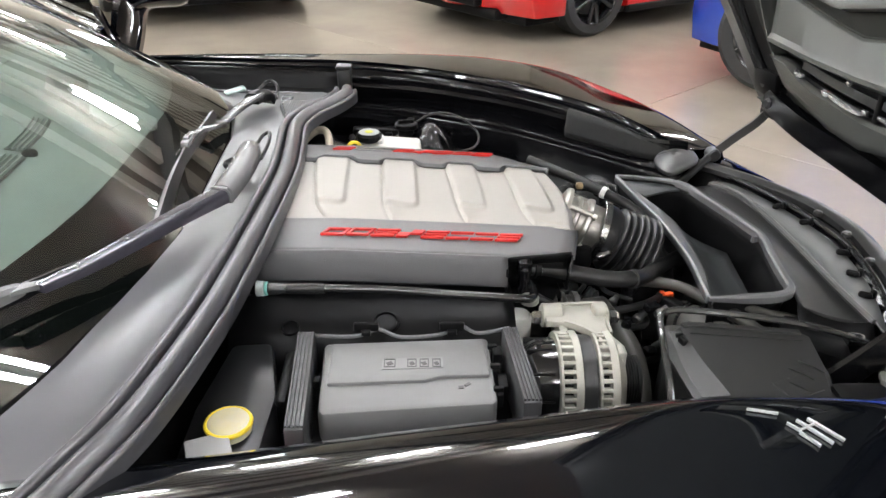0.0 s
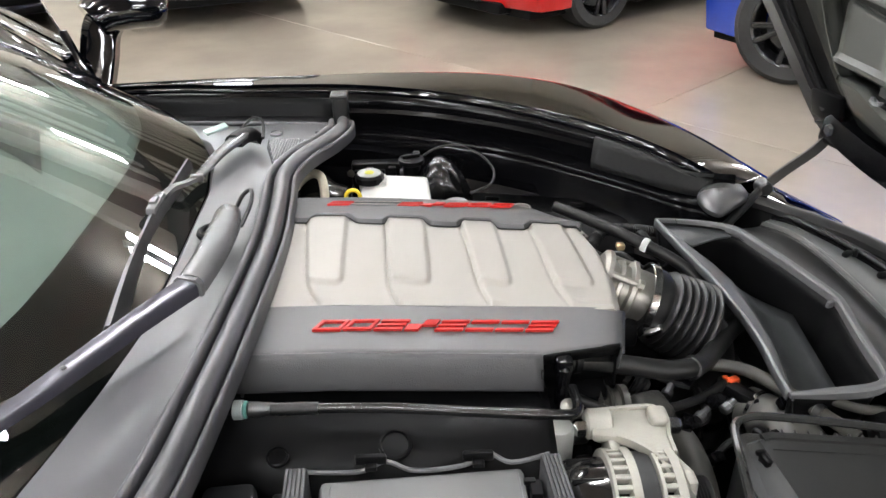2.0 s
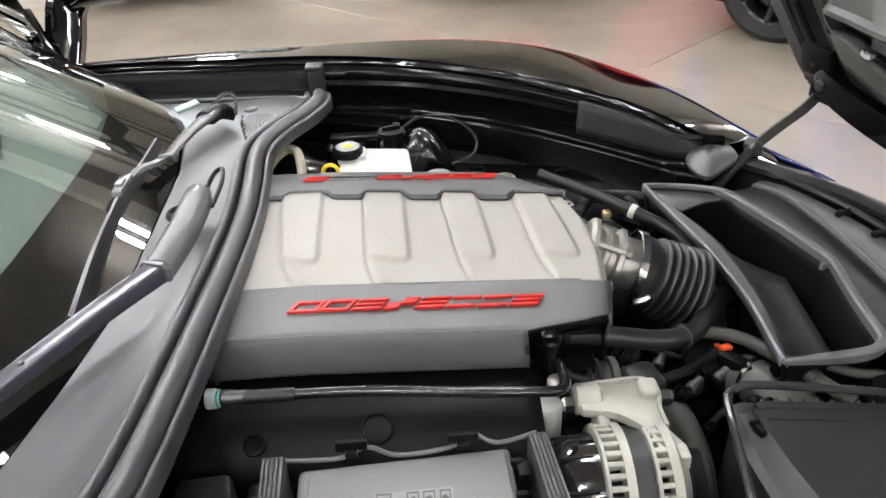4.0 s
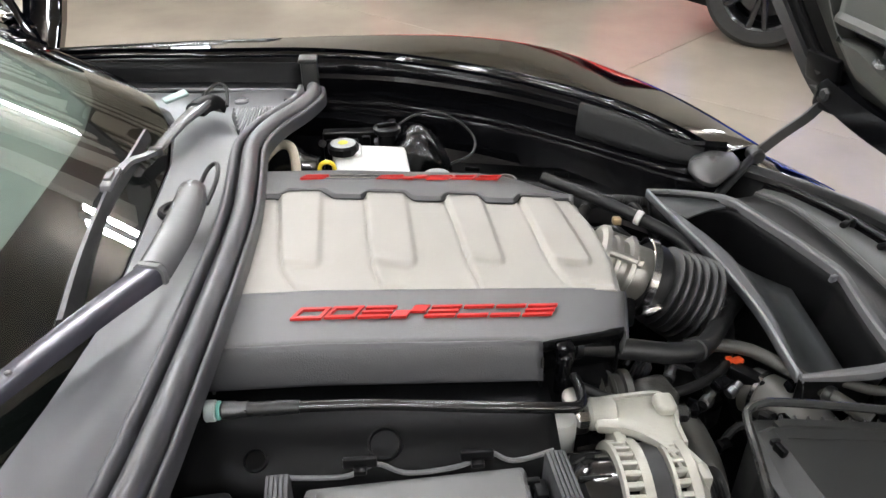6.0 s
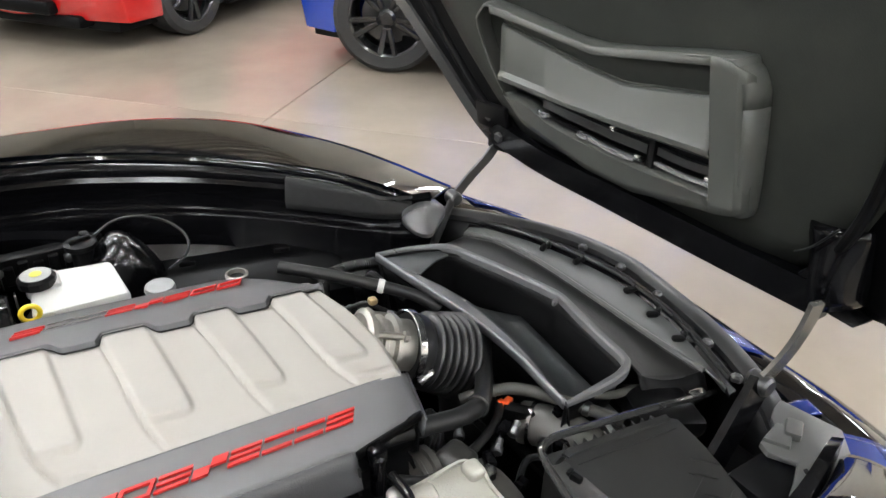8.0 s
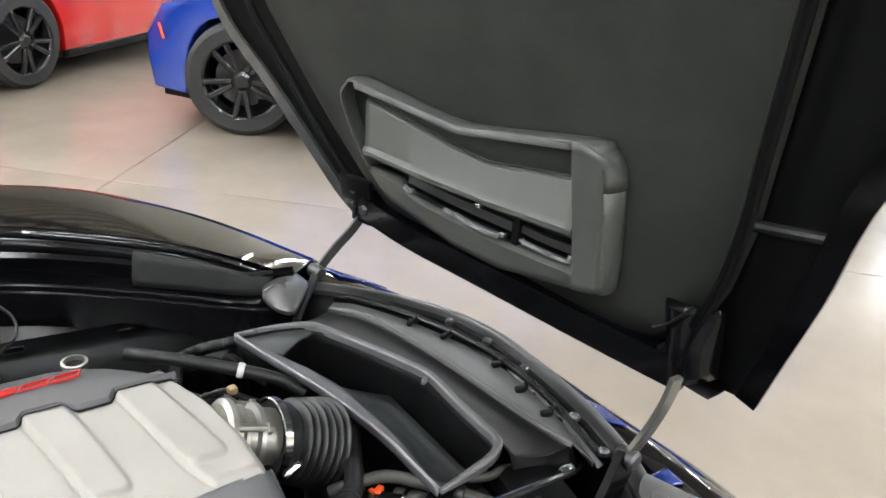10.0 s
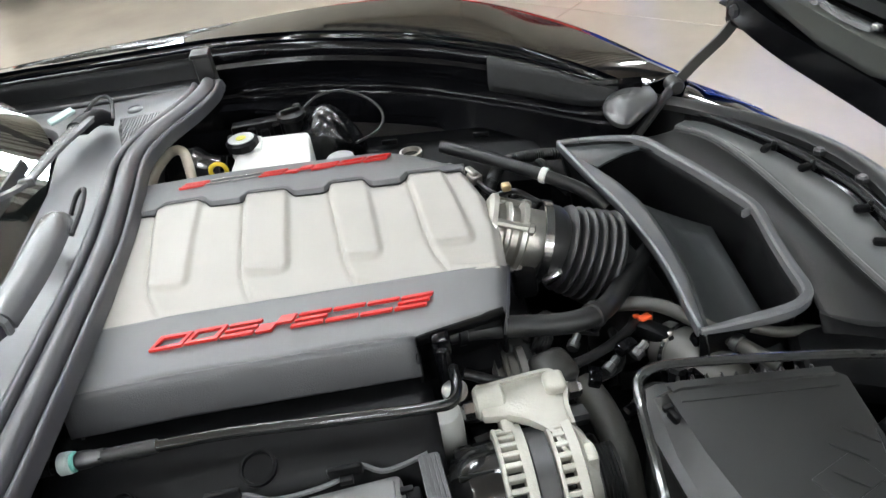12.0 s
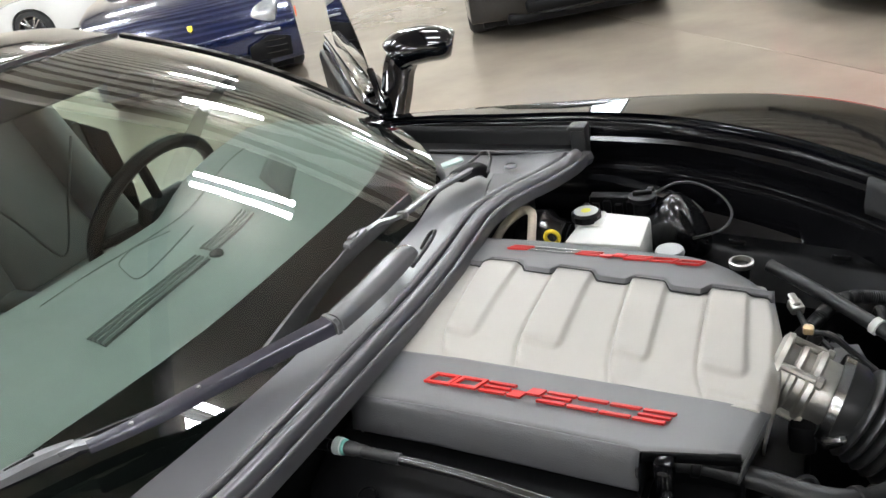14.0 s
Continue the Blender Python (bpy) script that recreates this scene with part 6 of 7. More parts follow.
    cap = part("cap", lathe([(0.021, 0), (0.024, 0.002), (0.024, 0.013), (0.020, 0.016), (0.006, 0.017)], 28, m=pose(-0.212, -0.503, 0.744)), surface("cap_cream", (0.50, 0.46, 0.34), 0.4, stain=0.4, stain_size=60, stain_colour=(0.58, 0.44, 0.10)), t, "pale cap")
    part("cap_ring", sweep([Vector((-0.212 + 0.0235 * math.cos(q), -0.503 + 0.0235 * math.sin(q), 0.756)) for q in [2 * math.pi * i / 32 for i in range(32)]], ring(0.0028, 8), closed=True), YELLOW, cap, "yellow rim")
    part("flap", rbox(0.045, 0.05, 0.006, 0.002, m=pose(-0.222, -0.548, 0.752, 0, 0, 20)), surface("tab_grey", (0.30, 0.30, 0.295), 0.4), t, "pale grey tab")
    part("side_clip", rbox(0.014, 0.10, 0.05, 0.004, m=pose(-0.168, -0.40, 0.69)), MATT_BLACK, t)
    o = thing("canister", "small pale grey canister below the cover notch", "canister")
    part("body", lathe([(0.018, 0), (0.0185, 0.05), (0.0185, 0.078), (0.016, 0.082), (0.006, 0.083)], 24, m=pose(0.131, -0.264, 0.655)), surface("canister_grey", (0.26, 0.26, 0.245), 0.4), o)
    sen = thing("sensor", "black sensor with a clipped lead in the cover notch", "sensor")
    part("sensor_body", join(lathe([(0.009, 0), (0.009, 0.05), (0.006, 0.054)], 12, m=pose(0.142, -0.222, 0.735)), rbox(0.02, 0.024, 0.022, 0.004, m=pose(0.142, -0.216, 0.775))), BAY_BLACK, sen)
    part("fitting", lathe([(0.012, 0), (0.013, 0.003), (0.013, 0.008), (0.01, 0.01)], 16, m=pose(0.146, -0.258, 0.752)), DULL_ALLOY, sen, "dull metal fitting")
    eb = thing("engine_block", "dark cast engine front with pulleys and pipes", "engine")
    part("block", join(rbox(0.42, 0.42, 0.40, 0.02, m=pose(0.0, 0.0, 0.33)), rbox(0.10, 0.30, 0.30, 0.02, m=pose(0.22, -0.03, 0.36))), MATT_BLACK, eb)
    part("idler", lathe([(0.010, 0), (0.034, 0.001), (0.036, 0.006), (0.030, 0.008), (0.030, 0.014), (0.034, 0.016), (0.034, 0.020), (0.030, 0.022), (0.030, 0.030), (0.035, 0.032), (0.035, 0.040), (0.015, 0.041)], 28, m=pose(0.190, -0.195, 0.690, 0, 90, 0)), surface("cast_dark", (0.085, 0.082, 0.075), 0.4, 0.5, 0.25, 60, 0.5, 300), eb, "grooved grey idler drum", smooth=25)
    deep = surface("cast_deep", (0.04, 0.039, 0.036), 0.4, 0.3, 0.25, 60, 0.5, 300)
    part("front_casting", rbox(0.05, 0.045, 0.05, 0.012, 3, m=pose(0.252, -0.20, 0.668, 10, 5, 20)), deep, eb, "dark casting")
    part("rear_casting", rbox(0.03, 0.07, 0.03, 0.010, 3, m=pose(0.165, -0.20, 0.672)), deep, eb, "dark casting")
    part("pump_pipe", tube([(0.288, -0.205, 0.672), (0.300, -0.240, 0.664), (0.308, -0.285, 0.635), (0.308, -0.33, 0.57)], 0.017, 14), OLIVE, eb, "dull olive-black pipe")
    part("outlet", tube([(0.405, -0.155, 0.655), (0.432, -0.200, 0.662), (0.452, -0.245, 0.650), (0.46, -0.30, 0.60)], 0.030, 18), surface("outlet_grey", (0.10, 0.097, 0.088), 0.45, 0.1, 0.15, 30), eb, "grey coolant outlet")
    part("outlet_clip", lathe([(0.031, 0), (0.033, 0.001), (0.033, 0.006), (0.031, 0.007)], 24, m=along((0.412, -0.167, 0.657), (0.432, -0.200, 0.662))), STEEL, eb)
    rng = random.Random(4)
    for k in range(26):
        x, y = rng.uniform(0.16, 0.50), rng.uniform(-0.26, -0.10)
        s = rng.uniform(0.010, 0.026)
        part("fitting", rbox(s * 1.6, s, s, s * 0.2, 1, m=pose(x, y, rng.uniform(0.60, 0.66), rng.uniform(-20, 20), rng.uniform(-20, 20), rng.uniform(0, 90))), rng.choice([MATT_BLACK, DARK_STEEL, DARK_STEEL, BAY_BLACK]), eb)
    for x, y, z, a in ((0.345, -0.185, 0.690, 30), (0.300, -0.215, 0.682, 70), (0.425, -0.205, 0.700, 10), (0.322, -0.150, 0.700, 50)):
        part("connector", rbox(0.026, 0.014, 0.013, 0.003, 2, m=pose(x, y, z, 12, 8, a)), BAY_BLACK, eb, "glossy black connector")
    for p, q in (((0.315, -0.212, 0.690), (0.335, -0.195, 0.694)), ((0.352, -0.196, 0.688), (0.368, -0.186, 0.694)), ((0.290, -0.165, 0.688), (0.300, -0.150, 0.690))):
        part("union", lathe([(0.006, 0), (0.0075, 0.002), (0.0075, 0.010), (0.005, 0.012), (0.005, 0.022)], 10, m=along(p, q)), DARK_STEEL, eb, "small dark pipe union")
    part("ribbed_boot", lathe([(0.012, 0), (0.015, 0.003), (0.012, 0.006), (0.015, 0.009), (0.012, 0.012), (0.015, 0.015), (0.010, 0.02)], 16, m=along((0.250, -0.150, 0.700), (0.275, -0.165, 0.690))), HOSE, eb)
    for pts, r in (([(0.18, -0.16, 0.66), (0.26, -0.20, 0.67), (0.34, -0.18, 0.66), (0.36, -0.10, 0.64)], 0.006), ([(0.31, -0.26, 0.64), (0.36, -0.22, 0.66), (0.40, -0.23, 0.65)], 0.005), ([(0.24, -0.15, 0.70), (0.27, -0.12, 0.71), (0.29, -0.13, 0.69), (0.33, -0.14, 0.68)], 0.004)):
        part("lead", tube(pts, r, 8), HOSE, eb)


build_near_side()


# ---- far side of the engine ----
LEAF = [(0.489, 0.322), (0.515, 0.358), (0.546, 0.382), (0.580, 0.384), (0.584, 0.345), (0.578, 0.310), (0.541, 0.274), (0.508, 0.246), (0.491, 0.252), (0.484, 0.280)]


def build_far_side():
    r = thing("brake_reservoir", "milky white brake fluid reservoir with a ribbed black cap", "reservoir")
    part("tank", join(prism([(-0.134, 0.310), (0.002, 0.306), (-0.004, 0.420), (-0.124, 0.440)], 0.66, 0.750, 0.008), rbox(0.05, 0.05, 0.02, 0.006, m=pose(-0.108, 0.398, 0.738))), WHITE_PLASTIC, r)
    cap = part("cap", lathe([(0.022, 0), (0.027, 0.002), (0.028, 0.014), (0.024, 0.018), (0.010, 0.019)], 12, m=pose(-0.114, 0.392, 0.752)), MATT_BLACK, r, "ribbed black cap", smooth=20)
    part("cap_print", lathe([(0.022, 0), (0.022, 0.0010), (0.002, 0.0012)], 24, m=pose(-0.114, 0.392, 0.7702)), surface("cap_grey", (0.42, 0.43, 0.42), 0.5), cap)
    part("cap_mark", lathe([(0.009, 0), (0.009, 0.0008), (0.002, 0.001)], 12, m=pose(-0.114, 0.392, 0.7712)), surface("mark_yellow", (0.62, 0.60, 0.05), 0.5), cap, "yellow mark")
    b = thing("brake_booster", "glossy black domed brake booster and servo can", "booster")
    part("dome", lathe([(0.036, -0.075), (0.048, -0.06), (0.057, -0.036), (0.063, -0.012), (0.066, 0.008), (0.0665, 0.016), (0.0645, 0.024), (0.060, 0.031), (0.052, 0.037), (0.040, 0.042), (0.026, 0.045), (0.010, 0.0465)], 48, m=along((0.030, 0.490, 0.690), (0.085, 0.500, 0.722))), surface("dome_black", (0.004, 0.004, 0.0045), 0.2, spread=0.01, vary=0.05, spec=0.5), b, smooth=80)
    part("servo", lathe([(0.07, 0), (0.085, 0.01), (0.085, 0.05), (0.07, 0.065), (0.06, 0.09)], 32, m=pose(-0.25, 0.40, 0.675, 0, 90, 0)), surface("servo_black", (0.01, 0.01, 0.01), 0.2, coat=0.5), b)
    for x in (-0.150, -0.162):
        part("band", lathe([(0.0615, 0), (0.0625, 0.003)], 32, m=pose(x, 0.40, 0.675, 0, 90, 0), cap=False), STEEL, b)
    c2 = thing("filler_cap", "flat black filler cap on a black neck", "cap")
    part("neck", lathe([(0.018, 0), (0.018, 0.06)], 20, m=pose(-0.036, 0.496, 0.69)), MATT_BLACK, c2)
    part("lid", join(lathe([(0.024, 0), (0.026, 0.002), (0.026, 0.010), (0.020, 0.012)], 28, m=pose(-0.036, 0.496, 0.745)), rbox(0.036, 0.007, 0.008, 0.002, m=pose(-0.036, 0.496, 0.756, 0, 0, 15)), rbox(0.014, 0.016, 0.012, 0.003, m=pose(-0.026, 0.520, 0.748))), MATT_BLACK, c2)
    hose("breather_loop", "thin black looped breather wire", [(-0.012, 0.505, 0.757), (0.020, 0.507, 0.774), (0.062, 0.495, 0.780), (0.105, 0.480, 0.764), (0.127, 0.455, 0.742), (0.116, 0.415, 0.730), (0.075, 0.372, 0.733)], 0.0022, HOSE, "wire")
    hose("brake_pipe", "pale braided pipe arching beside the reservoir", [(-0.262, 0.27, 0.74), (-0.245, 0.315, 0.772), (-0.222, 0.352, 0.786), (-0.200, 0.345, 0.788), (-0.190, 0.315, 0.775), (-0.188, 0.29, 0.74)], 0.008, CREAM, "pipe")
    d = thing("dipstick", "yellow loop handle of the dipstick", "dipstick")
    part("loop", sweep([Vector((-0.134 + 0.012 * math.cos(q), 0.262, 0.783 + 0.012 * math.sin(q))) for q in [2 * math.pi * i / 20 for i in range(20)]], ring(0.0035, 8), closed=True, up=(0, 1, 0)), YELLOW, d)
    part("stem", tube([(-0.134, 0.262, 0.772), (-0.134, 0.262, 0.70)], 0.005, 8, smooth=False), YELLOW, d)
    g = thing("coolant_bottle", "round pale grey cap beside the cover rail", "cap")
    part("cap", lathe([(0.023, 0), (0.024, 0.004), (0.022, 0.010), (0.01, 0.011)], 24, m=pose(0.046, 0.318, 0.730)), surface("pale_cap", (0.27, 0.275, 0.27), 0.4), g)
    o = thing("oil_filler", "silver ringed oil filler neck", "oil filler")
    part("neck", lathe([(0.0175, -0.005), (0.0185, 0), (0.0185, 0.003), (0.0145, 0.004), (0.0135, -0.004)], 24, m=pose(0.160, 0.288, 0.738)), DULL_ALLOY, o)
    part("inner", lathe([(0.010, 0), (0.010, 0.004)], 16, m=pose(0.160, 0.288, 0.729)), MATT_BLACK, o)
    part("stem", lathe([(0.013, 0), (0.013, 0.08)], 16, m=pose(0.160, 0.288, 0.655)), MATT_BLACK, o)
    m = thing("control_module", "black electronic module on the bay side", "module")
    part("case", rbox(0.13, 0.03, 0.06, 0.004, m=pose(-0.10, 0.585, 0.655)), MATT_BLACK, m)
    for k in range(5):
        part("rib", rbox(0.016, 0.012, 0.035 + 0.006 * (k % 2), 0.002, 1, m=pose(-0.15 + 0.024 * k, 0.566, 0.668)), MATT_BLACK, m)
    for x in (-0.165, -0.055):
        part("stud", lathe([(0.008, 0), (0.008, 0.006), (0.004, 0.008)], 12, m=pose(x, 0.555, 0.70, 60)), DARK_STEEL, m)
    part("shelf_bar", sweep(catmull([(-0.19, 0.665, 0.715), (-0.12, 0.645, 0.716), (-0.04, 0.60, 0.716), (0.0, 0.575, 0.712)], 5), [(-0.018, -0.004), (0.018, -0.004), (0.016, 0.005), (-0.016, 0.005)]), BAY_BLACK, m)
    p = thing("foam_pad", "matt black foam pad on the fender's inner wall", "pad")
    rows = []
    for e in [q for q in catmull(EDGE, 8) if 0.33 < q.x < 0.535]:
        s = min(lerp(SHELF, e.x), e.y - 0.004)
        rows.append([Vector((e.x - 0.004, e.y - 0.004, e.z - 0.012)), Vector((e.x - 0.005, (e.y * 2 + s) / 3, 0.772)), Vector((e.x - 0.006, (e.y + 2 * s) / 3 + 0.004, 0.744)), Vector((e.x - 0.004, s + 0.008, 0.727))])
    part("pad", sheet(rows), surface("foam", (0.022, 0.022, 0.022), 0.75, 0, 0.3, 200, 0.6, 900), p, thick=0.008)
    h = thing("hinge_cover", "rounded grey cover plate by the far hinge", "cover plate")
    leaf = [Vector((x, y, 0)) for x, y in LEAF]
    mid = sum(leaf, Vector()) / len(leaf)
    rim = catmull(leaf, 4, closed=True)
    part("plate", sheet([[mid.lerp(p, k) + Vector((0, 0, z)) for p in rim + rim[:1]] for k, z in ((0.02, 0.757), (0.4, 0.7555), (0.75, 0.7505), (0.93, 0.7455), (1.0, 0.740), (0.99, 0.732))]), surface("cover_plate_grey", (0.08, 0.08, 0.08), 0.31, spec=0.8), h, thick=0.002)
    part("stay", tube([(0.530, 0.318, 0.75), (0.55, 0.35, 0.68)], 0.008, 8, smooth=False), MATT_BLACK, h)
    lo = thing("lower_apron", "black lower apron of the far bay side with clips", "apron")
    part("apron", sheet([[(0.02 + 0.55 * i / 10, y - 0.12 * (i / 10), z) for i in range(11)] for y, z in ((0.56, 0.655), (0.50, 0.648), (0.44, 0.60), (0.42, 0.5))]), surface("apron_black", (0.002, 0.002, 0.0022), 0.32, 0, 0.2, 30, spec=0.08), lo, thick=0.004)
    for x, y in ((0.13, 0.50), (0.30, 0.46)):
        part("fir_clip", rbox(0.03, 0.006, 0.010, 0.002, m=pose(x, y, 0.655, 0, 0, -12)), MATT_BLACK, lo)
    cn = thing("sensor_cluster", "small metal sensors and leads behind the throttle body", "sensor")
    for k, (x, y, z) in enumerate(((0.265, 0.10, 0.73), (0.29, 0.12, 0.72), (0.315, 0.085, 0.725), (0.335, 0.06, 0.72))):
        part("sensor_tip", lathe([(0.007, 0), (0.009, 0.004), (0.009, 0.014), (0.005, 0.02)], 10, m=pose(x, y, z, 30 * k, 20, 0)), STEEL if k % 2 else DARK_STEEL, cn)
    part("plate", rbox(0.07, 0.06, 0.006, 0.002, m=pose(0.300, 0.098, 0.70, 20, 10, 30)), surface("shield_grey", (0.20, 0.20, 0.20), 0.5), cn, "grey plate")
    part("lead", tube([(0.265, 0.10, 0.745), (0.285, 0.08, 0.76), (0.31, 0.07, 0.745), (0.34, 0.05, 0.73)], 0.004, 8), HOSE, cn)


build_far_side()


# ---- cars parked round it ----
def wheel_parts(parent, m, r, width, rim_mat, spokes=5, name="wheel"):
    """A tyre with its rim; the axle along y, the outer face towards -y."""
    w = part(name, lathe([(r * 0.70, -width / 2), (r * 0.90, -width / 2), (r * 0.985, -width * 0.40), (r, -width * 0.2), (r, width * 0.2), (r * 0.985, width * 0.40), (r * 0.90, width / 2), (r * 0.70, width / 2)], 40, m=m @ pose(0, 0, 0, 90), cap=False), TYRE, parent, "black tyre")
    part("rim", lathe([(r * 0.72, -width * 0.44), (r * 0.70, -width * 0.48), (r * 0.66, -width * 0.44), (r * 0.64, -width * 0.1), (r * 0.64, width * 0.4), (r * 0.72, width * 0.44)], 40, m=m @ pose(0, 0, 0, -90), cap=False), rim_mat, w)
    part("brake_disc", lathe([(r * 0.5, 0), (r * 0.5, 0.03), (0.05, 0.03)], 24, m=m @ pose(0, 0, 0, 90)), DARK_STEEL, w)
    for k in range(spokes):
        for half in (-1, 1):
            s = rbox(r * 0.52, r * 0.10, 0.035, 0.008, 1, m=m @ pose(0, -width * 0.36, 0, 0, 360 * k / spokes + 18, 0) @ pose(r * 0.42, 0, half * r * 0.085, 90, 0, 0) @ pose(0, 0, 0, 0, 0, half * 12))
            part("spoke", s, rim_mat, w)
    part("barrel", lathe([(r * 0.66, -width * 0.3), (r * 0.62, width * 0.4)], 40, m=m @ pose(0, 0, 0, -90), cap=False), MATT_BLACK, w)
    part("caliper", rbox(r * 0.25, 0.05, r * 0.45, 0.02, m=m @ pose(r * 0.38, -0.01, -r * 0.2)), DARK_STEEL, w)
    part("hub", lathe([(r * 0.16, 0), (r * 0.16, 0.02), (r * 0.10, 0.035)], 16, m=m @ pose(0, -width * 0.36, 0, 90)), rim_mat, w)
    return w


def parked_car(label, paint, m, r=0.34, half=0.93, rim=RIM_BLACK, nose=0.95, tail=0.95, base=2.7, top=0.92, roof=1.28, steer=0):
    """x ahead, y to its left; the front axle stands at the origin."""
    c = thing("parked_car", label, "car", "cars parked in the hall")
    c.matrix_basis = m
    arch = r + 0.045
    def arc(cx):
        return [(cx + arch * math.cos(a), r * 0.95 + arch * math.sin(a)) for a in [math.pi * k / 14 for k in range(15)]]
    side = [(nose * 0.92, 0.20)] + [(arch, 0.20)] + [p for p in arc(0) if p[1] > 0.2] + [(-arch, 0.20), (-base + arch, 0.20)] + [p for p in arc(-base) if p[1] > 0.2] + [(-base - arch, 0.22), (-base - tail * 0.9, 0.28), (-base - tail, 0.6), (-base - tail * 0.9, top), (-base * 0.6, top + 0.02), (-0.45, top), (0.25, top * 0.93), (nose * 0.75, top * 0.80), (nose, top * 0.58), (nose * 1.0, 0.38)]
    bm = bmesh.new()
    rings = []
    for y, k in ((-1.0, 0.90), (-0.985, 0.965), (-0.93, 1.0), (-0.5, 1.03), (0, 1.04), (0.5, 1.03), (0.93, 1.0), (0.985, 0.965), (1.0, 0.90)):
        row = []
        for x, z in side:
            lift = 0.20 + (z - 0.20) * (1 if z < 0.66 else 1 - (1 - k) * (z - 0.6) * 2)
            bow = -0.16 * max(0, x / nose) ** 2 * y * y if x > 0 else 0.12 * max(0, (-x - base) / tail) ** 2 * y * y
            row.append(bm.verts.new((x + bow, y * half * (1 - 0.05 * max(0, x / nose) ** 2), lift)))
        rings.append(row)
    n = len(side)
    for a, b in zip(rings, rings[1:]):
        for i in range(n):
            bm.faces.new((a[i], a[(i + 1) % n], b[(i + 1) % n], b[i]))
    bm.faces.new(rings[0][::-1]), bm.faces.new(rings[-1])
    bmesh.ops.recalc_face_normals(bm, faces=bm.faces)
    bmesh.ops.triangulate(bm, faces=[f for f in bm.faces if len(f.verts) > 4])
    bmesh.ops.bevel(bm, geom=[e for e in bm.edges if len(e.link_faces) == 2 and e.calc_face_angle(0) > 0.6], offset=0.015, segments=2, affect="EDGES", profile=0.5)
    part("body", bm, paint, c)
    part("front_lip", rbox(0.20, half * 1.25, 0.09, 0.03, 2, m=pose(nose * 0.80, 0, 0.15)), MATT_BLACK, c, "black front lip")
    for s in (-1, 1):
        part("side_marker", rbox(0.02, 0.012, 0.10, 0.004, 1, m=pose(nose * 0.62, s * (half * 0.985), 0.52, 0, 20, 0)), ORANGE, c, "amber side marker")
        part("sill_trim", rbox(base - 2 * arch, 0.06, 0.07, 0.015, 1, m=pose(-base / 2, s * (half - 0.02), 0.155)), MATT_BLACK, c)
    cab = [(-0.55, top, 0.80), (-1.25, roof, 0.62), (-2.1, roof, 0.60), (-base - 0.35, top, 0.78)]
    rows = [[(x, half * w * s, z) for s in (-1, -0.95, -0.5, 0, 0.5, 0.95, 1)] for x, z, w in cab]
    part("cabin_glass", sheet(rows), surface("dark_glass", (0.01, 0.012, 0.012), 0.05, coat=1.0), c, "dark glazed cabin")
    part("roof", sheet([[(x, half * 0.6 * s, roof + 0.015 * (1 - s * s)) for s in (-1, -0.5, 0, 0.5, 1)] for x in (-1.2, -1.6, -2.15)]), paint, c, thick=0.02)
    part("underside", rbox(base + 1.3, half * 1.7, 0.10, 0.01, m=pose(-base / 2, 0, 0.13)), MATT_BLACK, c)
    part("grille", rbox(0.10, half * 0.9, 0.10, 0.03, m=pose(nose * 0.955, 0, 0.24)), MATT_BLACK, c, "black lower grille")
    for s in (-1, 1):
        part("headlamp", rbox(0.34, 0.22, 0.11, 0.04, 3, m=pose(nose * 0.70, s * half * 0.72, top * 0.66, 0, 24, s * -22)), LENS, c, "clear headlamp")
        for x in (0, -base):
            wheel_parts(c, pose(x, s * (half - 0.13), r) @ pose(0, 0, 0, 0, 0, (0 if s < 0 else 180) + (steer if x == 0 else 0)), r, 0.25, rim)
    return c
parked_car("bright red sports car with black wheels on the concrete", PAINT_RED, pose(1.35, 5.05, 0, 0, 0, 216) @ pose(0, -0.80, 0), r=0.33, nose=0.85, steer=-6)
parked_car("bright blue coupe with black five-spoke wheels", PAINT_BLUE, pose(2.235, 3.47, 0, 0, 0, 115) @ pose(0, -0.80, 0), r=0.35, nose=0.84, steer=26)
navy = parked_car("dark navy blue sports car seen from its front", PAINT_NAVY, pose(-5.13, 4.56, 0, 0, 0, -47), r=0.34, rim=RIM_SILVER)
for sy in (-1, 1):
    intake = part("side_intake", prism([(-0.20, -0.09), (0.18, -0.11), (0.20, 0.05), (0.02, 0.10), (-0.18, 0.04)], 0, 0.03, 0.008, m=pose(0.885, sy * 0.60, 0.36) @ pose(0, 0, 0, 90, 0, 90 + sy * 14)), MATT_BLACK, navy, "black side air intake")
    for k in range(3):
        part("louvre", rbox(0.02, 0.30, 0.008, 0.002, 1, m=pose(0.925, sy * 0.60, 0.31 + 0.05 * k, 0, 0, sy * -14)), RIM_BLACK, intake)
    part("lamp_strip", rbox(0.03, 0.26, 0.022, 0.006, 2, m=pose(0.90, sy * 0.60, 0.485, 0, 0, sy * -14)), LENS, navy, "thin bright lamp strip")
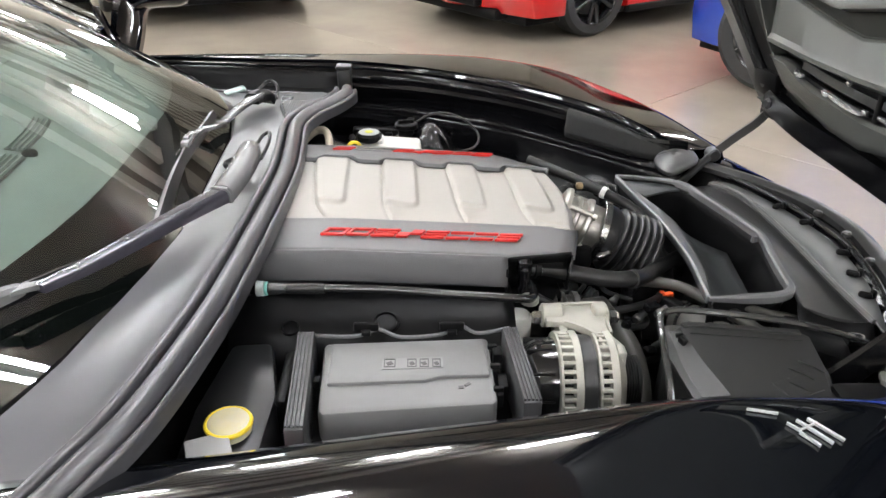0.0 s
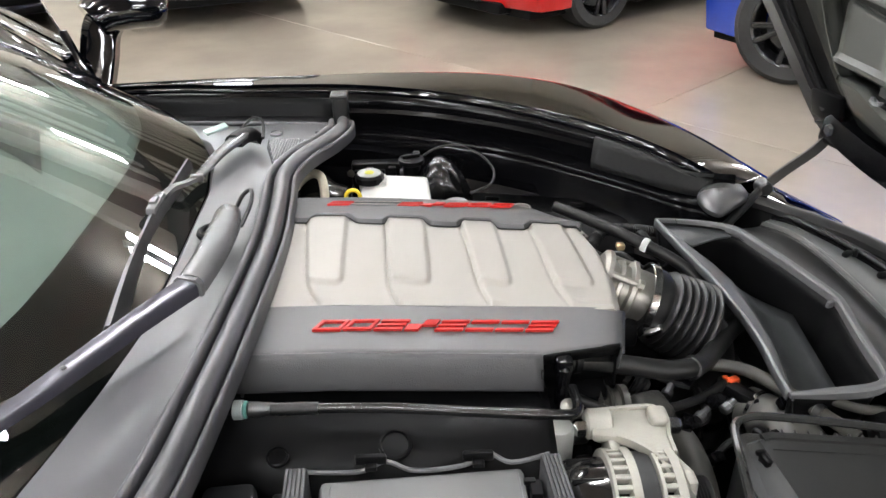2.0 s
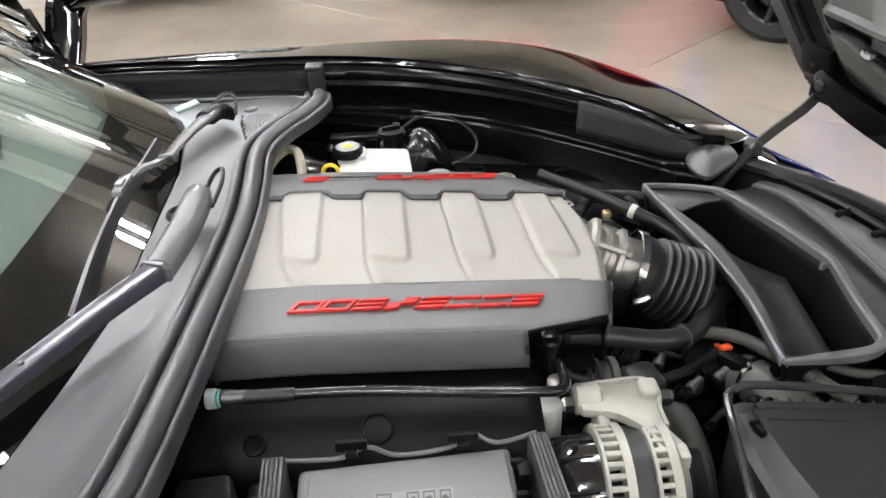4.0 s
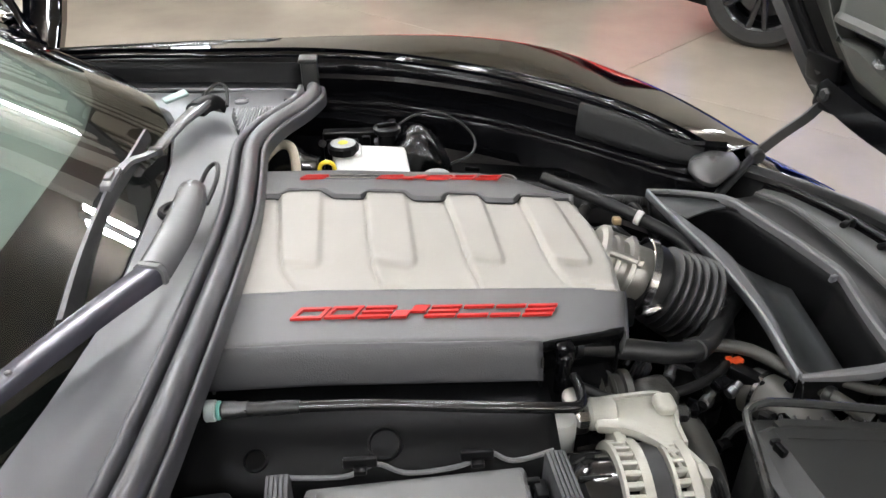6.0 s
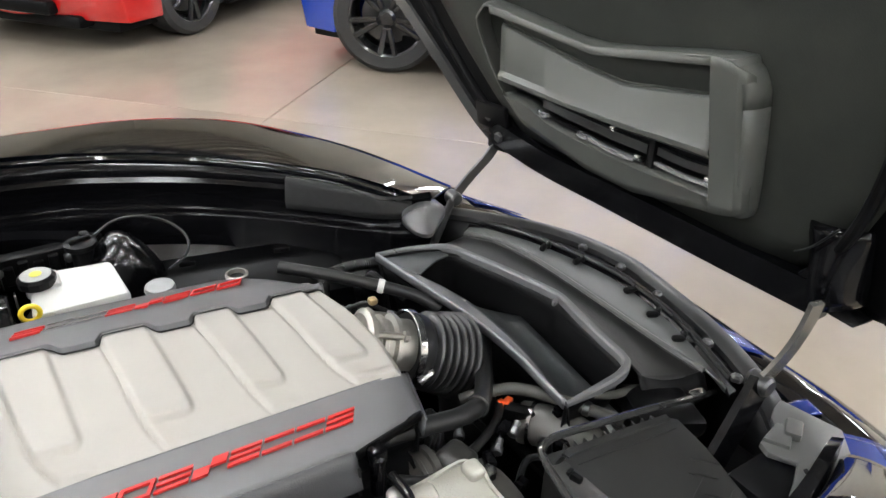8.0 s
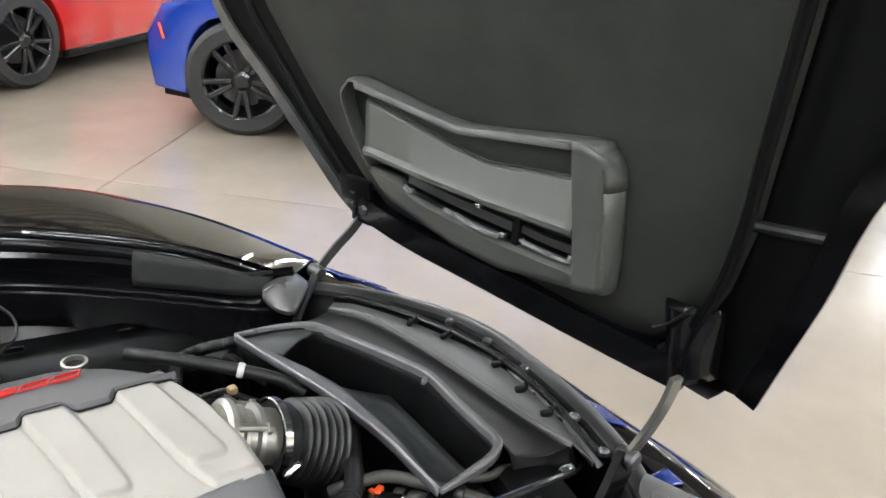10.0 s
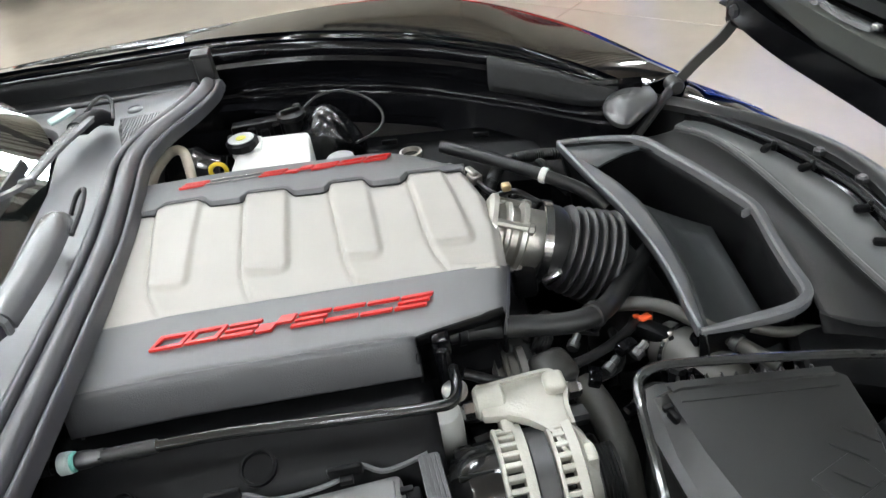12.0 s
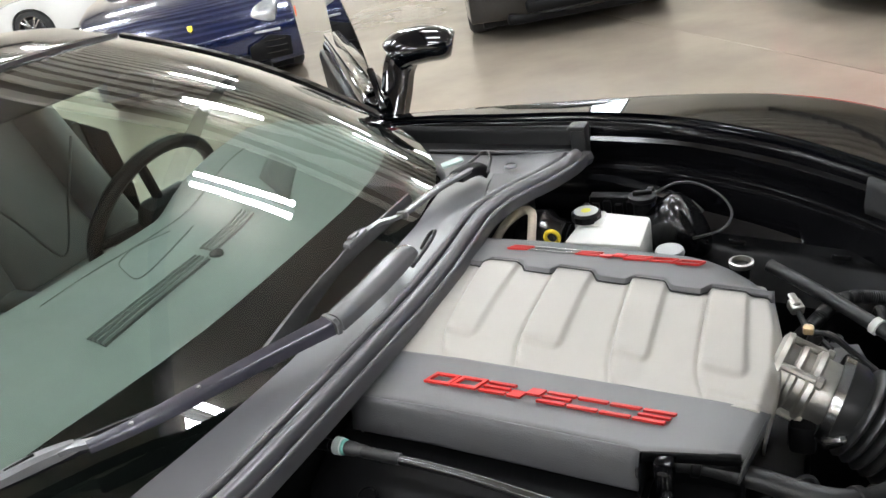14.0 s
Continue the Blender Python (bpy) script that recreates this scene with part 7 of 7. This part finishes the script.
part("nose_shield", prism([(-0.022, 0.03), (0.022, 0.03), (0.022, -0.01), (0.0, -0.034), (-0.022, -0.01)], 0, 0.006, 0.002, m=pose(0.85, 0, 0.640) @ pose(0, 0, 0, 90, 0, 90) @ pose(0, 0, 0, -38, 0, 0)), YELLOW, navy, "small gold shield on the nose")
parked_car("white car parked beside the navy one", PAINT_WHITE, pose(-13.3, 9.0, 0, 0, 0, 216), r=0.34, rim=RIM_SILVER)
parked_car("black car with silver rims parked across the aisle", GLOSS_BLACK, pose(-2.75, 5.85, 0, 0, 0, -66) @ pose(0, 0.80, 0), r=0.35, rim=RIM_SILVER)
parked_car("second blue coupe standing ahead of the black car", PAINT_BLUE, pose(4.9, -1.6, 0, 0, 0, 190), r=0.35)


# ---- tail and wheels of the open car, closing it behind the cabin ----
tail = []
for x, z, w in ((-1.60, 1.19, 0.54), (-1.95, 1.13, 0.60), (-2.30, 1.03, 0.68), (-2.65, 0.95, 0.78), (-2.95, 0.90, 0.82), (-3.10, 0.80, 0.82), (-3.14, 0.55, 0.80), (-3.06, 0.30, 0.76)):
    tail.append([(x + 0.10 * abs(q) ** 3, w * q, z - 0.05 * q * q) for q in [i / 8 - 1 for i in range(17)]])
part("tail", sheet(tail), GLOSS_BLACK, car, "glossy black tail panel", thick=0.01)
for side in (1, -1):
    rows = []
    for x, top in ((-1.98, 0.86), (-2.2, 0.92), (-2.5, 0.95), (-2.8, 0.93), (-3.02, 0.84)):
        arch = max(0.24, 0.33 + math.sqrt(max(0.0, 0.37 ** 2 - (x + 2.62) ** 2)))
        low = min(arch, top - 0.12)
        inset = 0.10 * max(0.0, -x - 2.7)
        rows.append([(x, side * (0.66 - inset), top + 0.01), (x, side * (0.80 - inset), top), (x, side * (0.90 - inset), top - 0.07), (x, side * (0.92 - inset), (top + low) / 2), (x, side * (0.90 - inset), low)])
    part("rear_quarter", sheet(rows), GLOSS_BLACK, car, "glossy black rear quarter panel", thick=0.006)
    for x in (0.09, -2.62):
        wheel_parts(car, pose(x, side * 0.775, 0.335) @ pose(0, 0, 0, 0, 0, 0 if side < 0 else 180), 0.335, 0.22, RIM_BLACK)
